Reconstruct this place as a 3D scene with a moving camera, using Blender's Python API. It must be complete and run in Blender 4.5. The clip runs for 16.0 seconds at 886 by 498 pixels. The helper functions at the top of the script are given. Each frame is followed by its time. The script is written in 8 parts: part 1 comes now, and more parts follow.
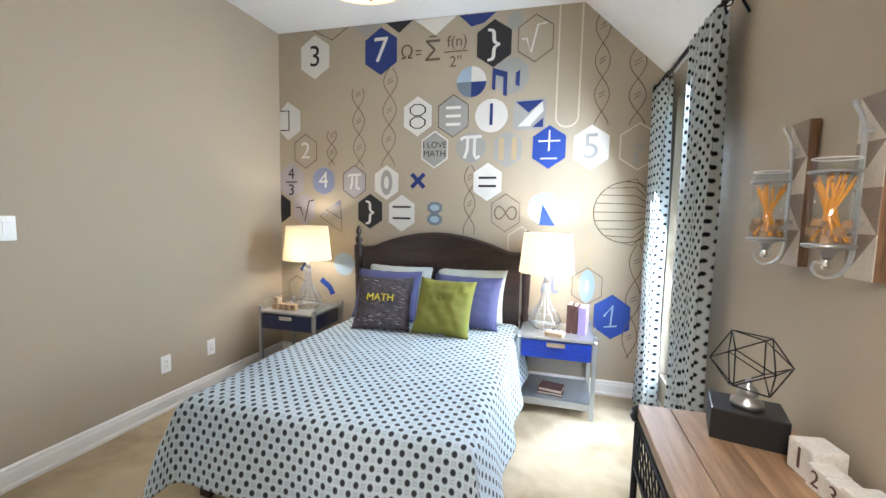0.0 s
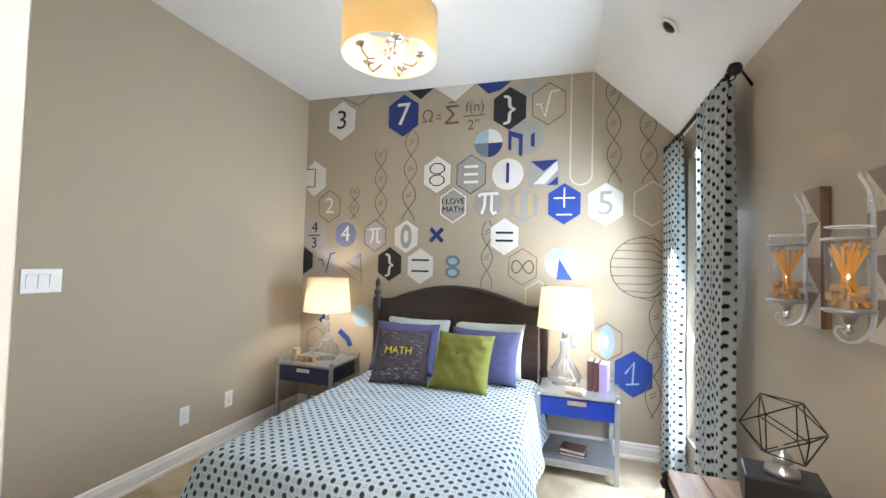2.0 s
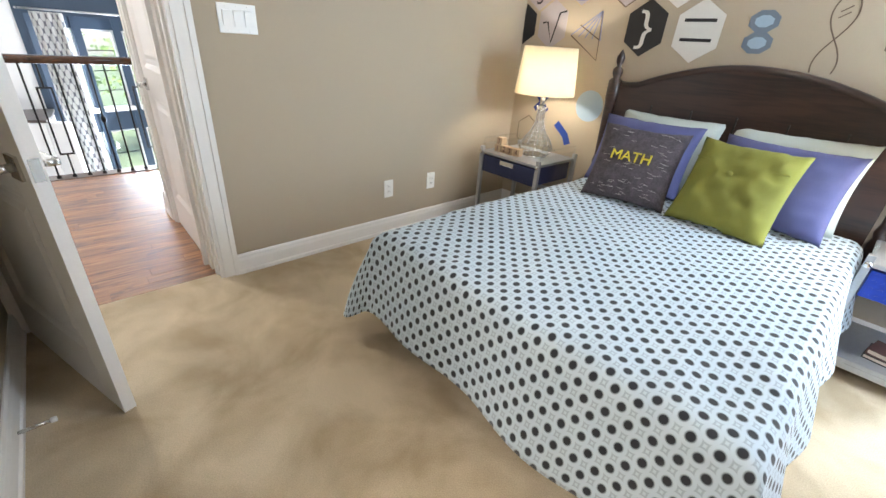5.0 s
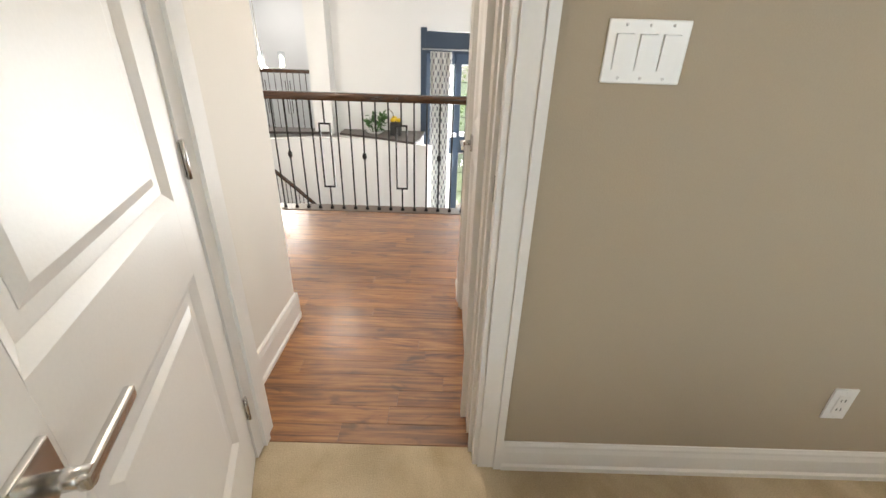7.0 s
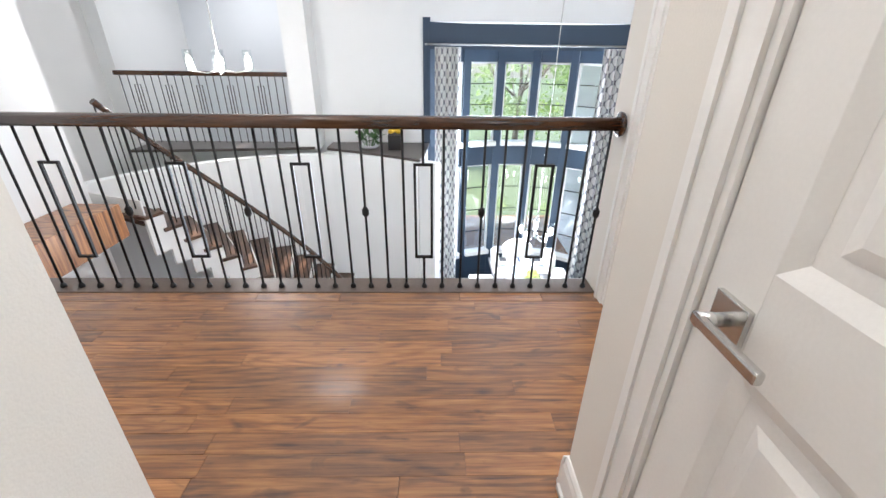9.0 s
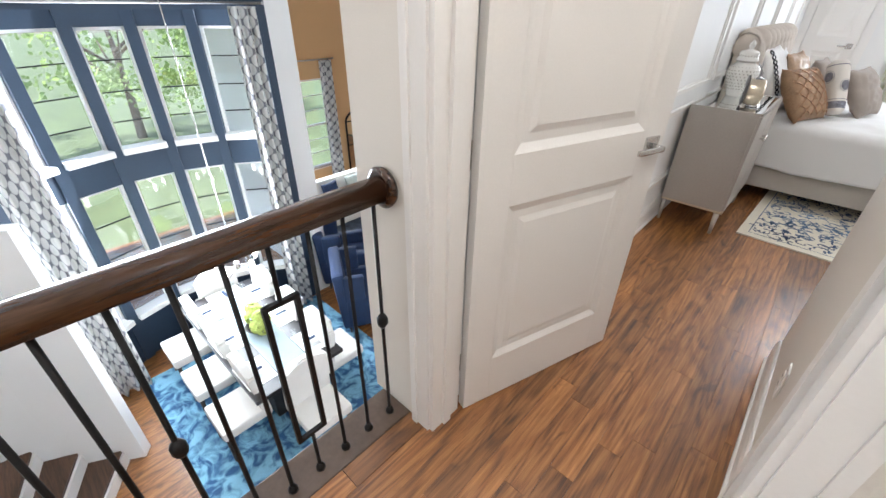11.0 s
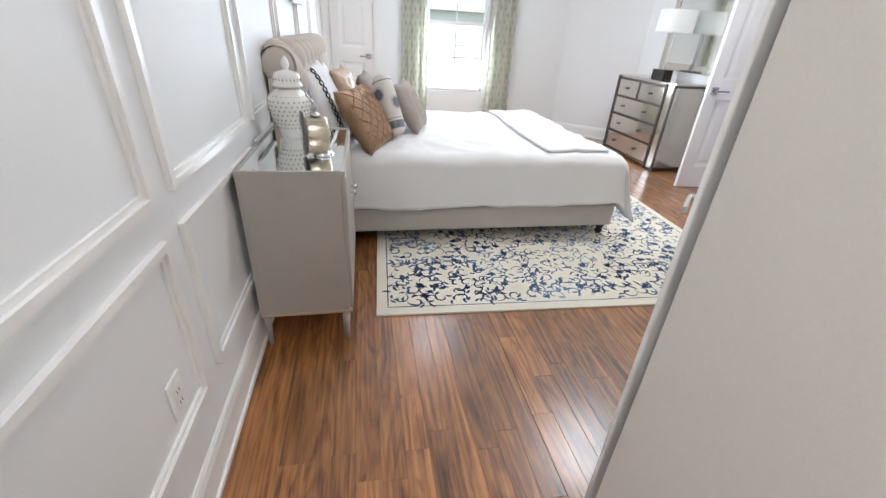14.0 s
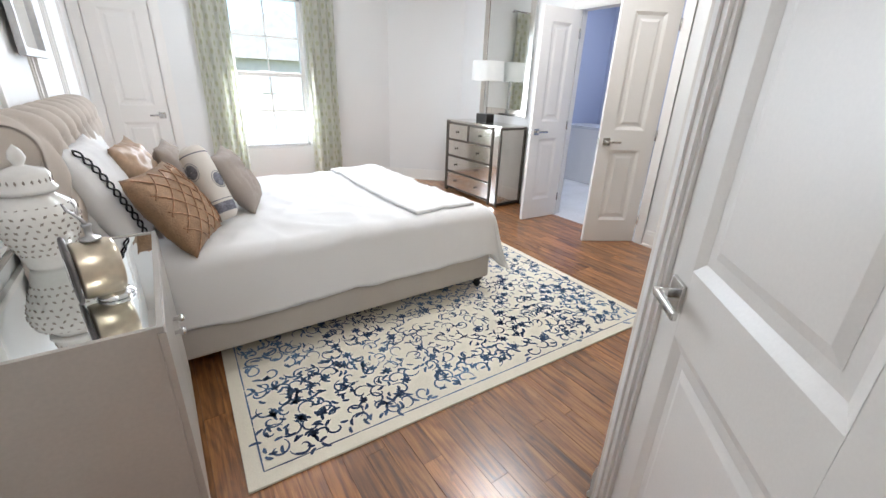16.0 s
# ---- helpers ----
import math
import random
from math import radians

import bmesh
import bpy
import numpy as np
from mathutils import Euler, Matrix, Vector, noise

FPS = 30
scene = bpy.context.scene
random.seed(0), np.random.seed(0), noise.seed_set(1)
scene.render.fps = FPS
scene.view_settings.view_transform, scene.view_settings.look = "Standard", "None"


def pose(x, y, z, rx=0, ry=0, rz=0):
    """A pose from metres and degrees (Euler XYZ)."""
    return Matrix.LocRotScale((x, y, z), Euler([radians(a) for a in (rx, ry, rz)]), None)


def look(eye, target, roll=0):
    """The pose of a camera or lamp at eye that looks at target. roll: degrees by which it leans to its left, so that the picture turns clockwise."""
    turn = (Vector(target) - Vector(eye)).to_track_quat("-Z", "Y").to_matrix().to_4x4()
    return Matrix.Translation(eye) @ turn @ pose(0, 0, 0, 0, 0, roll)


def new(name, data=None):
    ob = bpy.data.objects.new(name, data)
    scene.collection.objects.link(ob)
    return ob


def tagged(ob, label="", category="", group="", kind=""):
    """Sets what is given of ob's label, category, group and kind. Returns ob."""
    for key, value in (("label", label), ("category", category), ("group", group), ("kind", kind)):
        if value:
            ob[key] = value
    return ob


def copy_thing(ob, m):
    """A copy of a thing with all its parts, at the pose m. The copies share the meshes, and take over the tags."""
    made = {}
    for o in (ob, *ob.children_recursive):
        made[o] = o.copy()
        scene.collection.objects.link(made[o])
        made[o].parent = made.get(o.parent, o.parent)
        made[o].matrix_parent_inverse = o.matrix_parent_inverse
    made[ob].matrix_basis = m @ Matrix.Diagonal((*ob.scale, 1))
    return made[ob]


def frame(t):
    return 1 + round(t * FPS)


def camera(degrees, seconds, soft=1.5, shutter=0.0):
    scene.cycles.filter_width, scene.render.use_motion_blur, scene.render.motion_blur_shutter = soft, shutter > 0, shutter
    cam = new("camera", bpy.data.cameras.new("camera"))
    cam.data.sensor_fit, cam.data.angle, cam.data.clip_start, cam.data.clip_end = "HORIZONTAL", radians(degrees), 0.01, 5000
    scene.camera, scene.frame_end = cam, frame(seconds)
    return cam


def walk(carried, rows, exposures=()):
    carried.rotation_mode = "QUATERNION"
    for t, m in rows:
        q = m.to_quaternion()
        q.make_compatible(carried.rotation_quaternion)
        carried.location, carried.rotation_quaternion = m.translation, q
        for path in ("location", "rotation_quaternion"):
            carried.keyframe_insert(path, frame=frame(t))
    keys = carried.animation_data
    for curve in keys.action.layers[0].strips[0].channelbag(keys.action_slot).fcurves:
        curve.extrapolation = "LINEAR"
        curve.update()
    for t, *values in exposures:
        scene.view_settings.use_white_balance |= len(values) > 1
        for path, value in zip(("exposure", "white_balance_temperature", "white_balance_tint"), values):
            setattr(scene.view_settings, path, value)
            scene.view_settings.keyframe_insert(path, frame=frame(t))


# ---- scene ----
PATH = [
    (0, (-0.017, -0.032, 1.346), (-0.552, 1.887, 1.171), 1.2),
    (0.5, (-0.039, -0.091, 1.382), (-0.62, 1.82, 1.49), 1.0),
    (1, (-0.019, -0.108, 1.406), (-0.637, 1.772, 1.694), 1.0),
    (1.5, (-0.035, -0.126, 1.408), (-0.645, 1.759, 1.686), 1.2),
    (2, (-0.039, -0.1, 1.378), (-0.643, 1.805, 1.444), 1.6),
    (2.5, (-0.012, -0.068, 1.333), (-0.61, 1.822, 1.067), 1.8),
    (3, (0.033, -0.028, 1.279), (-0.56, 1.792, 0.7), 1.8),
    (3.2, (0.027, -0.026, 1.26), (-0.554, 1.763, 0.579), 1.9),
    (5.3, (-0.483, 0.598, 1.19), (-1.941, 1.648, 0.313), 3.8),
    (5.5, (-0.605, 0.648, 1.2), (-2.163, 1.567, 0.348), 3.6),
    (6, (-0.886, 0.753, 1.208), (-2.613, 1.346, 0.39), 2.7),
    (6.5, (-1.215, 0.829, 1.224), (-3.023, 1.054, 0.4), 2.5),
    (7, (-1.563, 0.793, 1.222), (-3.365, 0.797, 0.355), 1.8),
    (7.5, (-1.895, 0.734, 1.221), (-3.686, 0.608, 0.34), 1.1),
    (8, (-2.253, 0.656, 1.22), (-4.03, 0.483, 0.319), 0.6),
    (8.2, (-2.387, 0.624, 1.206), (-4.16, 0.479, 0.293), 0.5),
    (10.3, (-3.679, 0.394, 1.298), (-5.316, 1.053, 0.356), 0.0),
    (10.5, (-3.828, 0.511, 1.334), (-5.346, 1.308, 0.304), 0.1),
    (11, (-4.024, 0.738, 1.336), (-5.169, 2.003, 0.292), 1.1),
    (11.5, (-4.161, 0.985, 1.318), (-4.784, 2.572, 0.272), 0.9),
    (12, (-4.227, 1.229, 1.309), (-4.43, 2.932, 0.28), 0.7),
    (12.5, (-4.244, 1.515, 1.31), (-4.208, 3.261, 0.335), 1.7),
    (13, (-4.245, 1.78, 1.299), (-4.066, 3.558, 0.4), 2.6),
    (13.5, (-4.237, 2.036, 1.3), (-3.943, 3.797, 0.399), 2.8),
    (14, (-4.209, 2.267, 1.283), (-3.851, 3.993, 0.338), 3.5),
    (14.5, (-4.167, 2.449, 1.294), (-3.71, 4.142, 0.332), 3.8),
    (15, (-4.164, 2.585, 1.293), (-3.465, 4.21, 0.362), 3.2),
    (15.5, (-4.195, 2.714, 1.312), (-3.264, 4.256, 0.441), 2.4),
    (16, (-4.221, 2.76, 1.336), (-3.157, 4.28, 0.589), 2.1),
]
cam = camera(95.0, 16.0)
walk(cam, [(t, look(*p)) for t, *p in PATH], [(0, 1.76, 5780, 10), (0.8, 1.74, 5780, 10), (1.6, 1.68, 5780, 10), (2.3, 1.72, 5820, 10), (3.2, 1.78, 5900, 10), (5.3, 1.80, 6000, 10), (6.5, 1.64, 6700, 10), (7.4, 1.28, 6800, 10), (8.2, 1.44, 6050, 10), (10.3, 1.47, 5850, 10), (11.5, 1.32, 6150, 10), (12.5, 1.42, 6250, 10), (14.0, 1.44, 5850, 10), (15.0, 1.42, 5950, 10), (16.0, 1.38, 6000, 10)])

# ---- world and light ----
world = bpy.data.worlds.new("world")
scene.world = world
world.use_nodes = True
wn = world.node_tree.nodes
sky = wn.new("ShaderNodeTexSky")
sky.sky_type = "NISHITA"
sky.sun_disc = False
sky.sun_elevation = radians(60)
sky.sun_rotation = radians(186)
wn["Background"].inputs["Strength"].default_value = 0.15
world.node_tree.links.new(sky.outputs[0], wn["Background"].inputs[0])

sun = new("sun", bpy.data.lights.new("sun", "SUN"))
sun.data.energy = 5.0
sun.data.angle = radians(0.5)
sun.data.color = (1.0, 0.95, 0.88)
sun.matrix_basis = look((0, 0, 20), (-1.0, 9.0, 4.0))


def area(name, eye, target, w, h, power, color=(1, 1, 1)):
    d = bpy.data.lights.new(name, "AREA")
    d.shape, d.size, d.size_y, d.energy, d.color = "RECTANGLE", w, h, power, color
    o = new(name, d)
    o.matrix_basis = look(eye, target)
    return o


def bulb(name, at, power, radius=0.03, color=(1.0, 0.87, 0.69)):
    d = bpy.data.lights.new(name, "POINT")
    d.energy, d.shadow_soft_size, d.color = power, radius, color
    o = new(name, d)
    o.location = at
    return o


# daylight standing in the window openings
area("daylight_math_window", (0.74, 2.62, 1.2), (-1.5, 2.0, 0.4), 0.7, 1.9, 24, (0.84, 0.93, 1.0))
area("daylight_bay_window", (-9.35, 1.8, -0.3), (-4, 1.2, 0.2), 2.4, 3.0, 170, (0.93, 0.97, 1.0))
area("daylight_guest_window", (-2.94, 8.27, 1.4), (-3.2, 4, 0.4), 0.8, 1.6, 28, (0.92, 0.96, 1.0))
area("daylight_living_window", (-11.7, 5.4, -0.6), (-8, 4.6, -2), 0.7, 1.6, 36.6, (0.93, 0.97, 1.0))
# overhead fill added to brighten the hall walls, without any fixture
area("downlight_hall_lamp", (-3.6, 0.35, 2.88), (-3.6, 0.35, 0), 0.3, 0.3, 8.5, (1.0, 0.9, 0.78))
area("downlight_stair_lamp", (-7.0, -0.8, 2.98), (-7.0, -0.8, 0), 0.4, 0.4, 5, (1.0, 0.9, 0.78))
# unseen overhead fills added to the guest room; the far one glares on the floor
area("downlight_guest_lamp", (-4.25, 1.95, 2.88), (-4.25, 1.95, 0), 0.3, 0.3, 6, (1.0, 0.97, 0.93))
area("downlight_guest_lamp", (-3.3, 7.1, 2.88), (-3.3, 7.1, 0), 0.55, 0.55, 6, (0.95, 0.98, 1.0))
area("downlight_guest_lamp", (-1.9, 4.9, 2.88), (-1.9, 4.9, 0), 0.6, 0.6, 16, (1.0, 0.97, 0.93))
# unseen fill added behind the closet doorway, aimed to lift the bedroom's east wall
area("downlight_closet_lamp", (0.0, -0.80, 2.5), (0.3, 0.6, 1.1), 0.4, 0.4, 18, (1.0, 0.9, 0.78))

# ---- materials ----
def mat(name, col, rough=0.6, metal=0.0, var=0.06, scale=6.0, fine=60.0, bump=0.0, spec=0.5, coat=0.0, trans=0.0, emit=None, rand=0.0):
    """A node material: base colour with variation at two scales, roughness wear and fine relief."""
    m = bpy.data.materials.new(name)
    m.use_nodes = True
    nt = m.node_tree
    n, l = nt.nodes, nt.links
    b = n["Principled BSDF"]
    b.inputs["Roughness"].default_value = rough
    b.inputs["Metallic"].default_value = metal
    b.inputs["Specular IOR Level"].default_value = spec
    b.inputs["Coat Weight"].default_value = coat
    b.inputs["Transmission Weight"].default_value = trans
    tc = n.new("ShaderNodeTexCoord")
    n1 = n.new("ShaderNodeTexNoise")
    n1.inputs["Scale"].default_value, n1.inputs["Detail"].default_value = scale, 3
    n2 = n.new("ShaderNodeTexNoise")
    n2.inputs["Scale"].default_value, n2.inputs["Detail"].default_value = fine, 2
    l.new(tc.outputs["Object"], n1.inputs["Vector"])
    l.new(tc.outputs["Object"], n2.inputs["Vector"])
    add = n.new("ShaderNodeMath")
    add.operation = "ADD"
    l.new(n1.outputs["Fac"], add.inputs[0])
    l.new(n2.outputs["Fac"], add.inputs[1])
    mr = n.new("ShaderNodeMapRange")
    mr.inputs["From Min"].default_value, mr.inputs["From Max"].default_value = 0.6, 1.4
    mr.inputs["To Min"].default_value, mr.inputs["To Max"].default_value = 1 - var, 1 + var
    l.new(add.outputs[0], mr.inputs["Value"])
    hsv = n.new("ShaderNodeHueSaturation")
    hsv.inputs["Color"].default_value = (*col, 1)
    if rand:
        oi = n.new("ShaderNodeObjectInfo")
        m2 = n.new("ShaderNodeMath")
        m2.operation = "MULTIPLY_ADD"
        m2.inputs[1].default_value, m2.inputs[2].default_value = 2 * rand, 1 - rand
        l.new(oi.outputs["Random"], m2.inputs[0])
        m3 = n.new("ShaderNodeMath")
        m3.operation = "MULTIPLY"
        l.new(m2.outputs[0], m3.inputs[0])
        l.new(mr.outputs[0], m3.inputs[1])
        l.new(m3.outputs[0], hsv.inputs["Value"])
    else:
        l.new(mr.outputs[0], hsv.inputs["Value"])
    l.new(hsv.outputs[0], b.inputs["Base Color"])
    rr = n.new("ShaderNodeMapRange")
    rr.inputs["To Min"].default_value, rr.inputs["To Max"].default_value = max(0.02, rough * 0.85), min(1, rough * 1.15)
    l.new(n1.outputs["Fac"], rr.inputs["Value"])
    l.new(rr.outputs[0], b.inputs["Roughness"])
    if bump:
        bp = n.new("ShaderNodeBump")
        bp.inputs["Strength"].default_value, bp.inputs["Distance"].default_value = bump, 0.004
        l.new(n2.outputs["Fac"], bp.inputs["Height"])
        l.new(bp.outputs[0], b.inputs["Normal"])
    if emit:
        b.inputs["Emission Color"].default_value = (*emit[0], 1)
        b.inputs["Emission Strength"].default_value = emit[1]
    return m


def glass_mat(name, tint=(1, 1, 1), rough=0.0):
    m = mat(name, tint, rough, trans=1.0, var=0.0)
    m.node_tree.nodes["Principled BSDF"].inputs["IOR"].default_value = 1.45
    return m


def thin_glass(name, gloss=0.07, tint=(0.97, 0.985, 0.99)):
    """Thin clear sheet: mostly see-through, with a sharp reflection."""
    m = bpy.data.materials.new(name)
    m.use_nodes = True
    n, l = m.node_tree.nodes, m.node_tree.links
    n.remove(n["Principled BSDF"])
    t, g, x = n.new("ShaderNodeBsdfTransparent"), n.new("ShaderNodeBsdfGlossy"), n.new("ShaderNodeMixShader")
    t.inputs[0].default_value = (*tint, 1)
    g.inputs["Roughness"].default_value = 0.03
    x.inputs[0].default_value = gloss
    l.new(t.outputs[0], x.inputs[1])
    l.new(g.outputs[0], x.inputs[2])
    l.new(x.outputs[0], n["Material Output"].inputs["Surface"])
    return m


def wood_mat(name, dark, light, rough=0.35, axis=1, grain=14.0, rand=0.25, coat=0.15):
    """Wood with long grain along one axis; each piece takes its own tone and shift."""
    m = bpy.data.materials.new(name)
    m.use_nodes = True
    n, l = m.node_tree.nodes, m.node_tree.links
    b = n["Principled BSDF"]
    tc, mp, oi, geo = n.new("ShaderNodeTexCoord"), n.new("ShaderNodeMapping"), n.new("ShaderNodeObjectInfo"), n.new("ShaderNodeNewGeometry")
    s = [grain, grain, grain]
    s[axis] = grain * 0.09
    mp.inputs["Scale"].default_value = s
    seed = n.new("ShaderNodeMath")
    seed.operation = "ADD"
    l.new(oi.outputs["Random"], seed.inputs[0])
    l.new(geo.outputs["Random Per Island"], seed.inputs[1])
    shift = n.new("ShaderNodeVectorMath")
    shift.operation = "MULTIPLY_ADD"
    comb = n.new("ShaderNodeCombineXYZ")
    for i in range(3):
        l.new(seed.outputs[0], comb.inputs[i])
    shift.inputs[1].default_value = (13.0, 29.0, 7.0)
    l.new(comb.outputs[0], shift.inputs[0])
    l.new(tc.outputs["Object"], shift.inputs[2])
    l.new(shift.outputs[0], mp.inputs["Vector"])
    nz = n.new("ShaderNodeTexNoise")
    nz.inputs["Scale"].default_value, nz.inputs["Detail"].default_value, nz.inputs["Distortion"].default_value = 1.0, 6, 2.0
    l.new(mp.outputs[0], nz.inputs["Vector"])
    mp2 = n.new("ShaderNodeMapping")
    s2 = [v * 9 for v in s]
    mp2.inputs["Scale"].default_value = s2
    l.new(shift.outputs[0], mp2.inputs["Vector"])
    nf = n.new("ShaderNodeTexNoise")
    nf.inputs["Scale"].default_value, nf.inputs["Detail"].default_value = 1.0, 3
    l.new(mp2.outputs[0], nf.inputs["Vector"])
    mix = n.new("ShaderNodeMath")
    mix.operation = "MULTIPLY_ADD"
    mix.inputs[1].default_value = 0.45
    l.new(nf.outputs["Fac"], mix.inputs[0])
    l.new(nz.outputs["Fac"], mix.inputs[2])
    cr = n.new("ShaderNodeValToRGB")
    cr.color_ramp.elements[0].position, cr.color_ramp.elements[0].color = 0.52, (*dark, 1)
    cr.color_ramp.elements[1].position, cr.color_ramp.elements[1].color = 0.86, (*light, 1)
    l.new(mix.outputs[0], cr.inputs[0])
    frac = n.new("ShaderNodeMath")
    frac.operation = "FRACT"
    l.new(seed.outputs[0], frac.inputs[0])
    val = n.new("ShaderNodeMapRange")
    val.inputs["To Min"].default_value, val.inputs["To Max"].default_value = 1 - rand, 1 + rand
    l.new(frac.outputs[0], val.inputs["Value"])
    hsv = n.new("ShaderNodeHueSaturation")
    l.new(cr.outputs[0], hsv.inputs["Color"])
    l.new(val.outputs[0], hsv.inputs["Value"])
    l.new(hsv.outputs[0], b.inputs["Base Color"])
    b.inputs["Roughness"].default_value = rough
    b.inputs["Coat Weight"].default_value = coat
    b.inputs["Coat Roughness"].default_value = 0.17
    bp = n.new("ShaderNodeBump")
    bp.inputs["Strength"].default_value, bp.inputs["Distance"].default_value = 0.12, 0.002
    l.new(nf.outputs["Fac"], bp.inputs["Height"])
    l.new(bp.outputs[0], b.inputs["Normal"])
    return m


def oak_mat(name, dark, mid, light):
    """Stained oak boards: nested cathedral figure, long pores, dark mineral streaks and a clear satin finish."""
    m = bpy.data.materials.new(name)
    m.use_nodes = True
    n, l = m.node_tree.nodes, m.node_tree.links
    b = n["Principled BSDF"]

    def node(kind, **values):
        q = n.new(kind)
        for key, v in values.items():
            q.inputs[key.replace("_", " ")].default_value = v
        return q

    def math_(op, x, y):
        q = n.new("ShaderNodeMath")
        q.operation = op
        for i, v in enumerate((x, y)):
            if isinstance(v, (int, float)):
                q.inputs[i].default_value = v
            else:
                l.new(v, q.inputs[i])
        return q.outputs[0]
    tc, oi, geo = n.new("ShaderNodeTexCoord"), n.new("ShaderNodeObjectInfo"), n.new("ShaderNodeNewGeometry")
    seed = math_("FRACT", math_("ADD", oi.outputs["Random"], geo.outputs["Random Per Island"]), 0.0)
    comb = n.new("ShaderNodeCombineXYZ")
    l.new(math_("MULTIPLY", seed, 37.0), comb.inputs[0])
    l.new(math_("MULTIPLY", seed, 91.0), comb.inputs[1])
    add = n.new("ShaderNodeVectorMath")
    add.operation = "ADD"
    l.new(tc.outputs["Object"], add.inputs[0])
    l.new(comb.outputs[0], add.inputs[1])

    def field(sx, sy, detail, distortion=0.0):
        mp = node("ShaderNodeMapping")
        mp.inputs["Scale"].default_value = (sx, sy, 1.0)
        l.new(add.outputs[0], mp.inputs["Vector"])
        z = node("ShaderNodeTexNoise", Scale=1.0, Detail=detail, Distortion=distortion)
        l.new(mp.outputs[0], z.inputs["Vector"])
        return z.outputs["Fac"]
    figure = field(8.0, 1.0, 1.2, 0.25)
    half = n.new("ShaderNodeMapRange")
    half.inputs["From Min"].default_value, half.inputs["From Max"].default_value = -0.3, 1.0
    l.new(math_("SINE", math_("MULTIPLY", figure, 58.0), 0.0), half.inputs["Value"])
    pores = field(420.0, 14.0, 2.0)
    fibre = field(70.0, 2.4, 4.0, 0.6)
    streak = field(14.0, 3.2, 5.0, 1.2)
    tone = math_("ADD", math_("MULTIPLY", fibre, 0.55), math_("MULTIPLY", half.outputs[0], -0.085))
    tone = math_("ADD", tone, math_("MULTIPLY", pores, 0.22))
    tone = math_("ADD", tone, math_("MULTIPLY", streak, 0.30))
    cr = n.new("ShaderNodeValToRGB")
    e = cr.color_ramp.elements
    e[0].position, e[0].color = 0.30, (*dark, 1)
    e[1].position, e[1].color = 0.68, (*light, 1)
    k = e.new(0.47)
    k.color = (*mid, 1)
    l.new(tone, cr.inputs[0])
    spot = node("ShaderNodeMapRange")
    spot.inputs["From Min"].default_value, spot.inputs["From Max"].default_value = 0.60, 0.72
    spot.inputs["To Min"].default_value, spot.inputs["To Max"].default_value = 1.0, 0.5
    l.new(field(17.0, 6.0, 3.0, 0.8), spot.inputs["Value"])
    val = node("ShaderNodeMapRange")
    val.inputs["To Min"].default_value, val.inputs["To Max"].default_value = 0.68, 1.22
    l.new(seed, val.inputs["Value"])
    hsv = n.new("ShaderNodeHueSaturation")
    l.new(cr.outputs[0], hsv.inputs["Color"])
    l.new(math_("MULTIPLY", val.outputs[0], spot.outputs[0]), hsv.inputs["Value"])
    l.new(hsv.outputs[0], b.inputs["Base Color"])
    b.inputs["Roughness"].default_value = 0.42
    b.inputs["Coat Weight"].default_value = 0.85
    cro = node("ShaderNodeMapRange")
    cro.inputs["To Min"].default_value, cro.inputs["To Max"].default_value = 0.16, 0.30
    l.new(field(5.0, 5.0, 3.0), cro.inputs["Value"])
    l.new(cro.outputs[0], b.inputs["Coat Roughness"])
    bp = node("ShaderNodeBump", Strength=0.18, Distance=0.0015)
    l.new(tone, bp.inputs["Height"])
    l.new(bp.outputs[0], b.inputs["Normal"])
    l.new(bp.outputs[0], b.inputs["Coat Normal"])
    return m


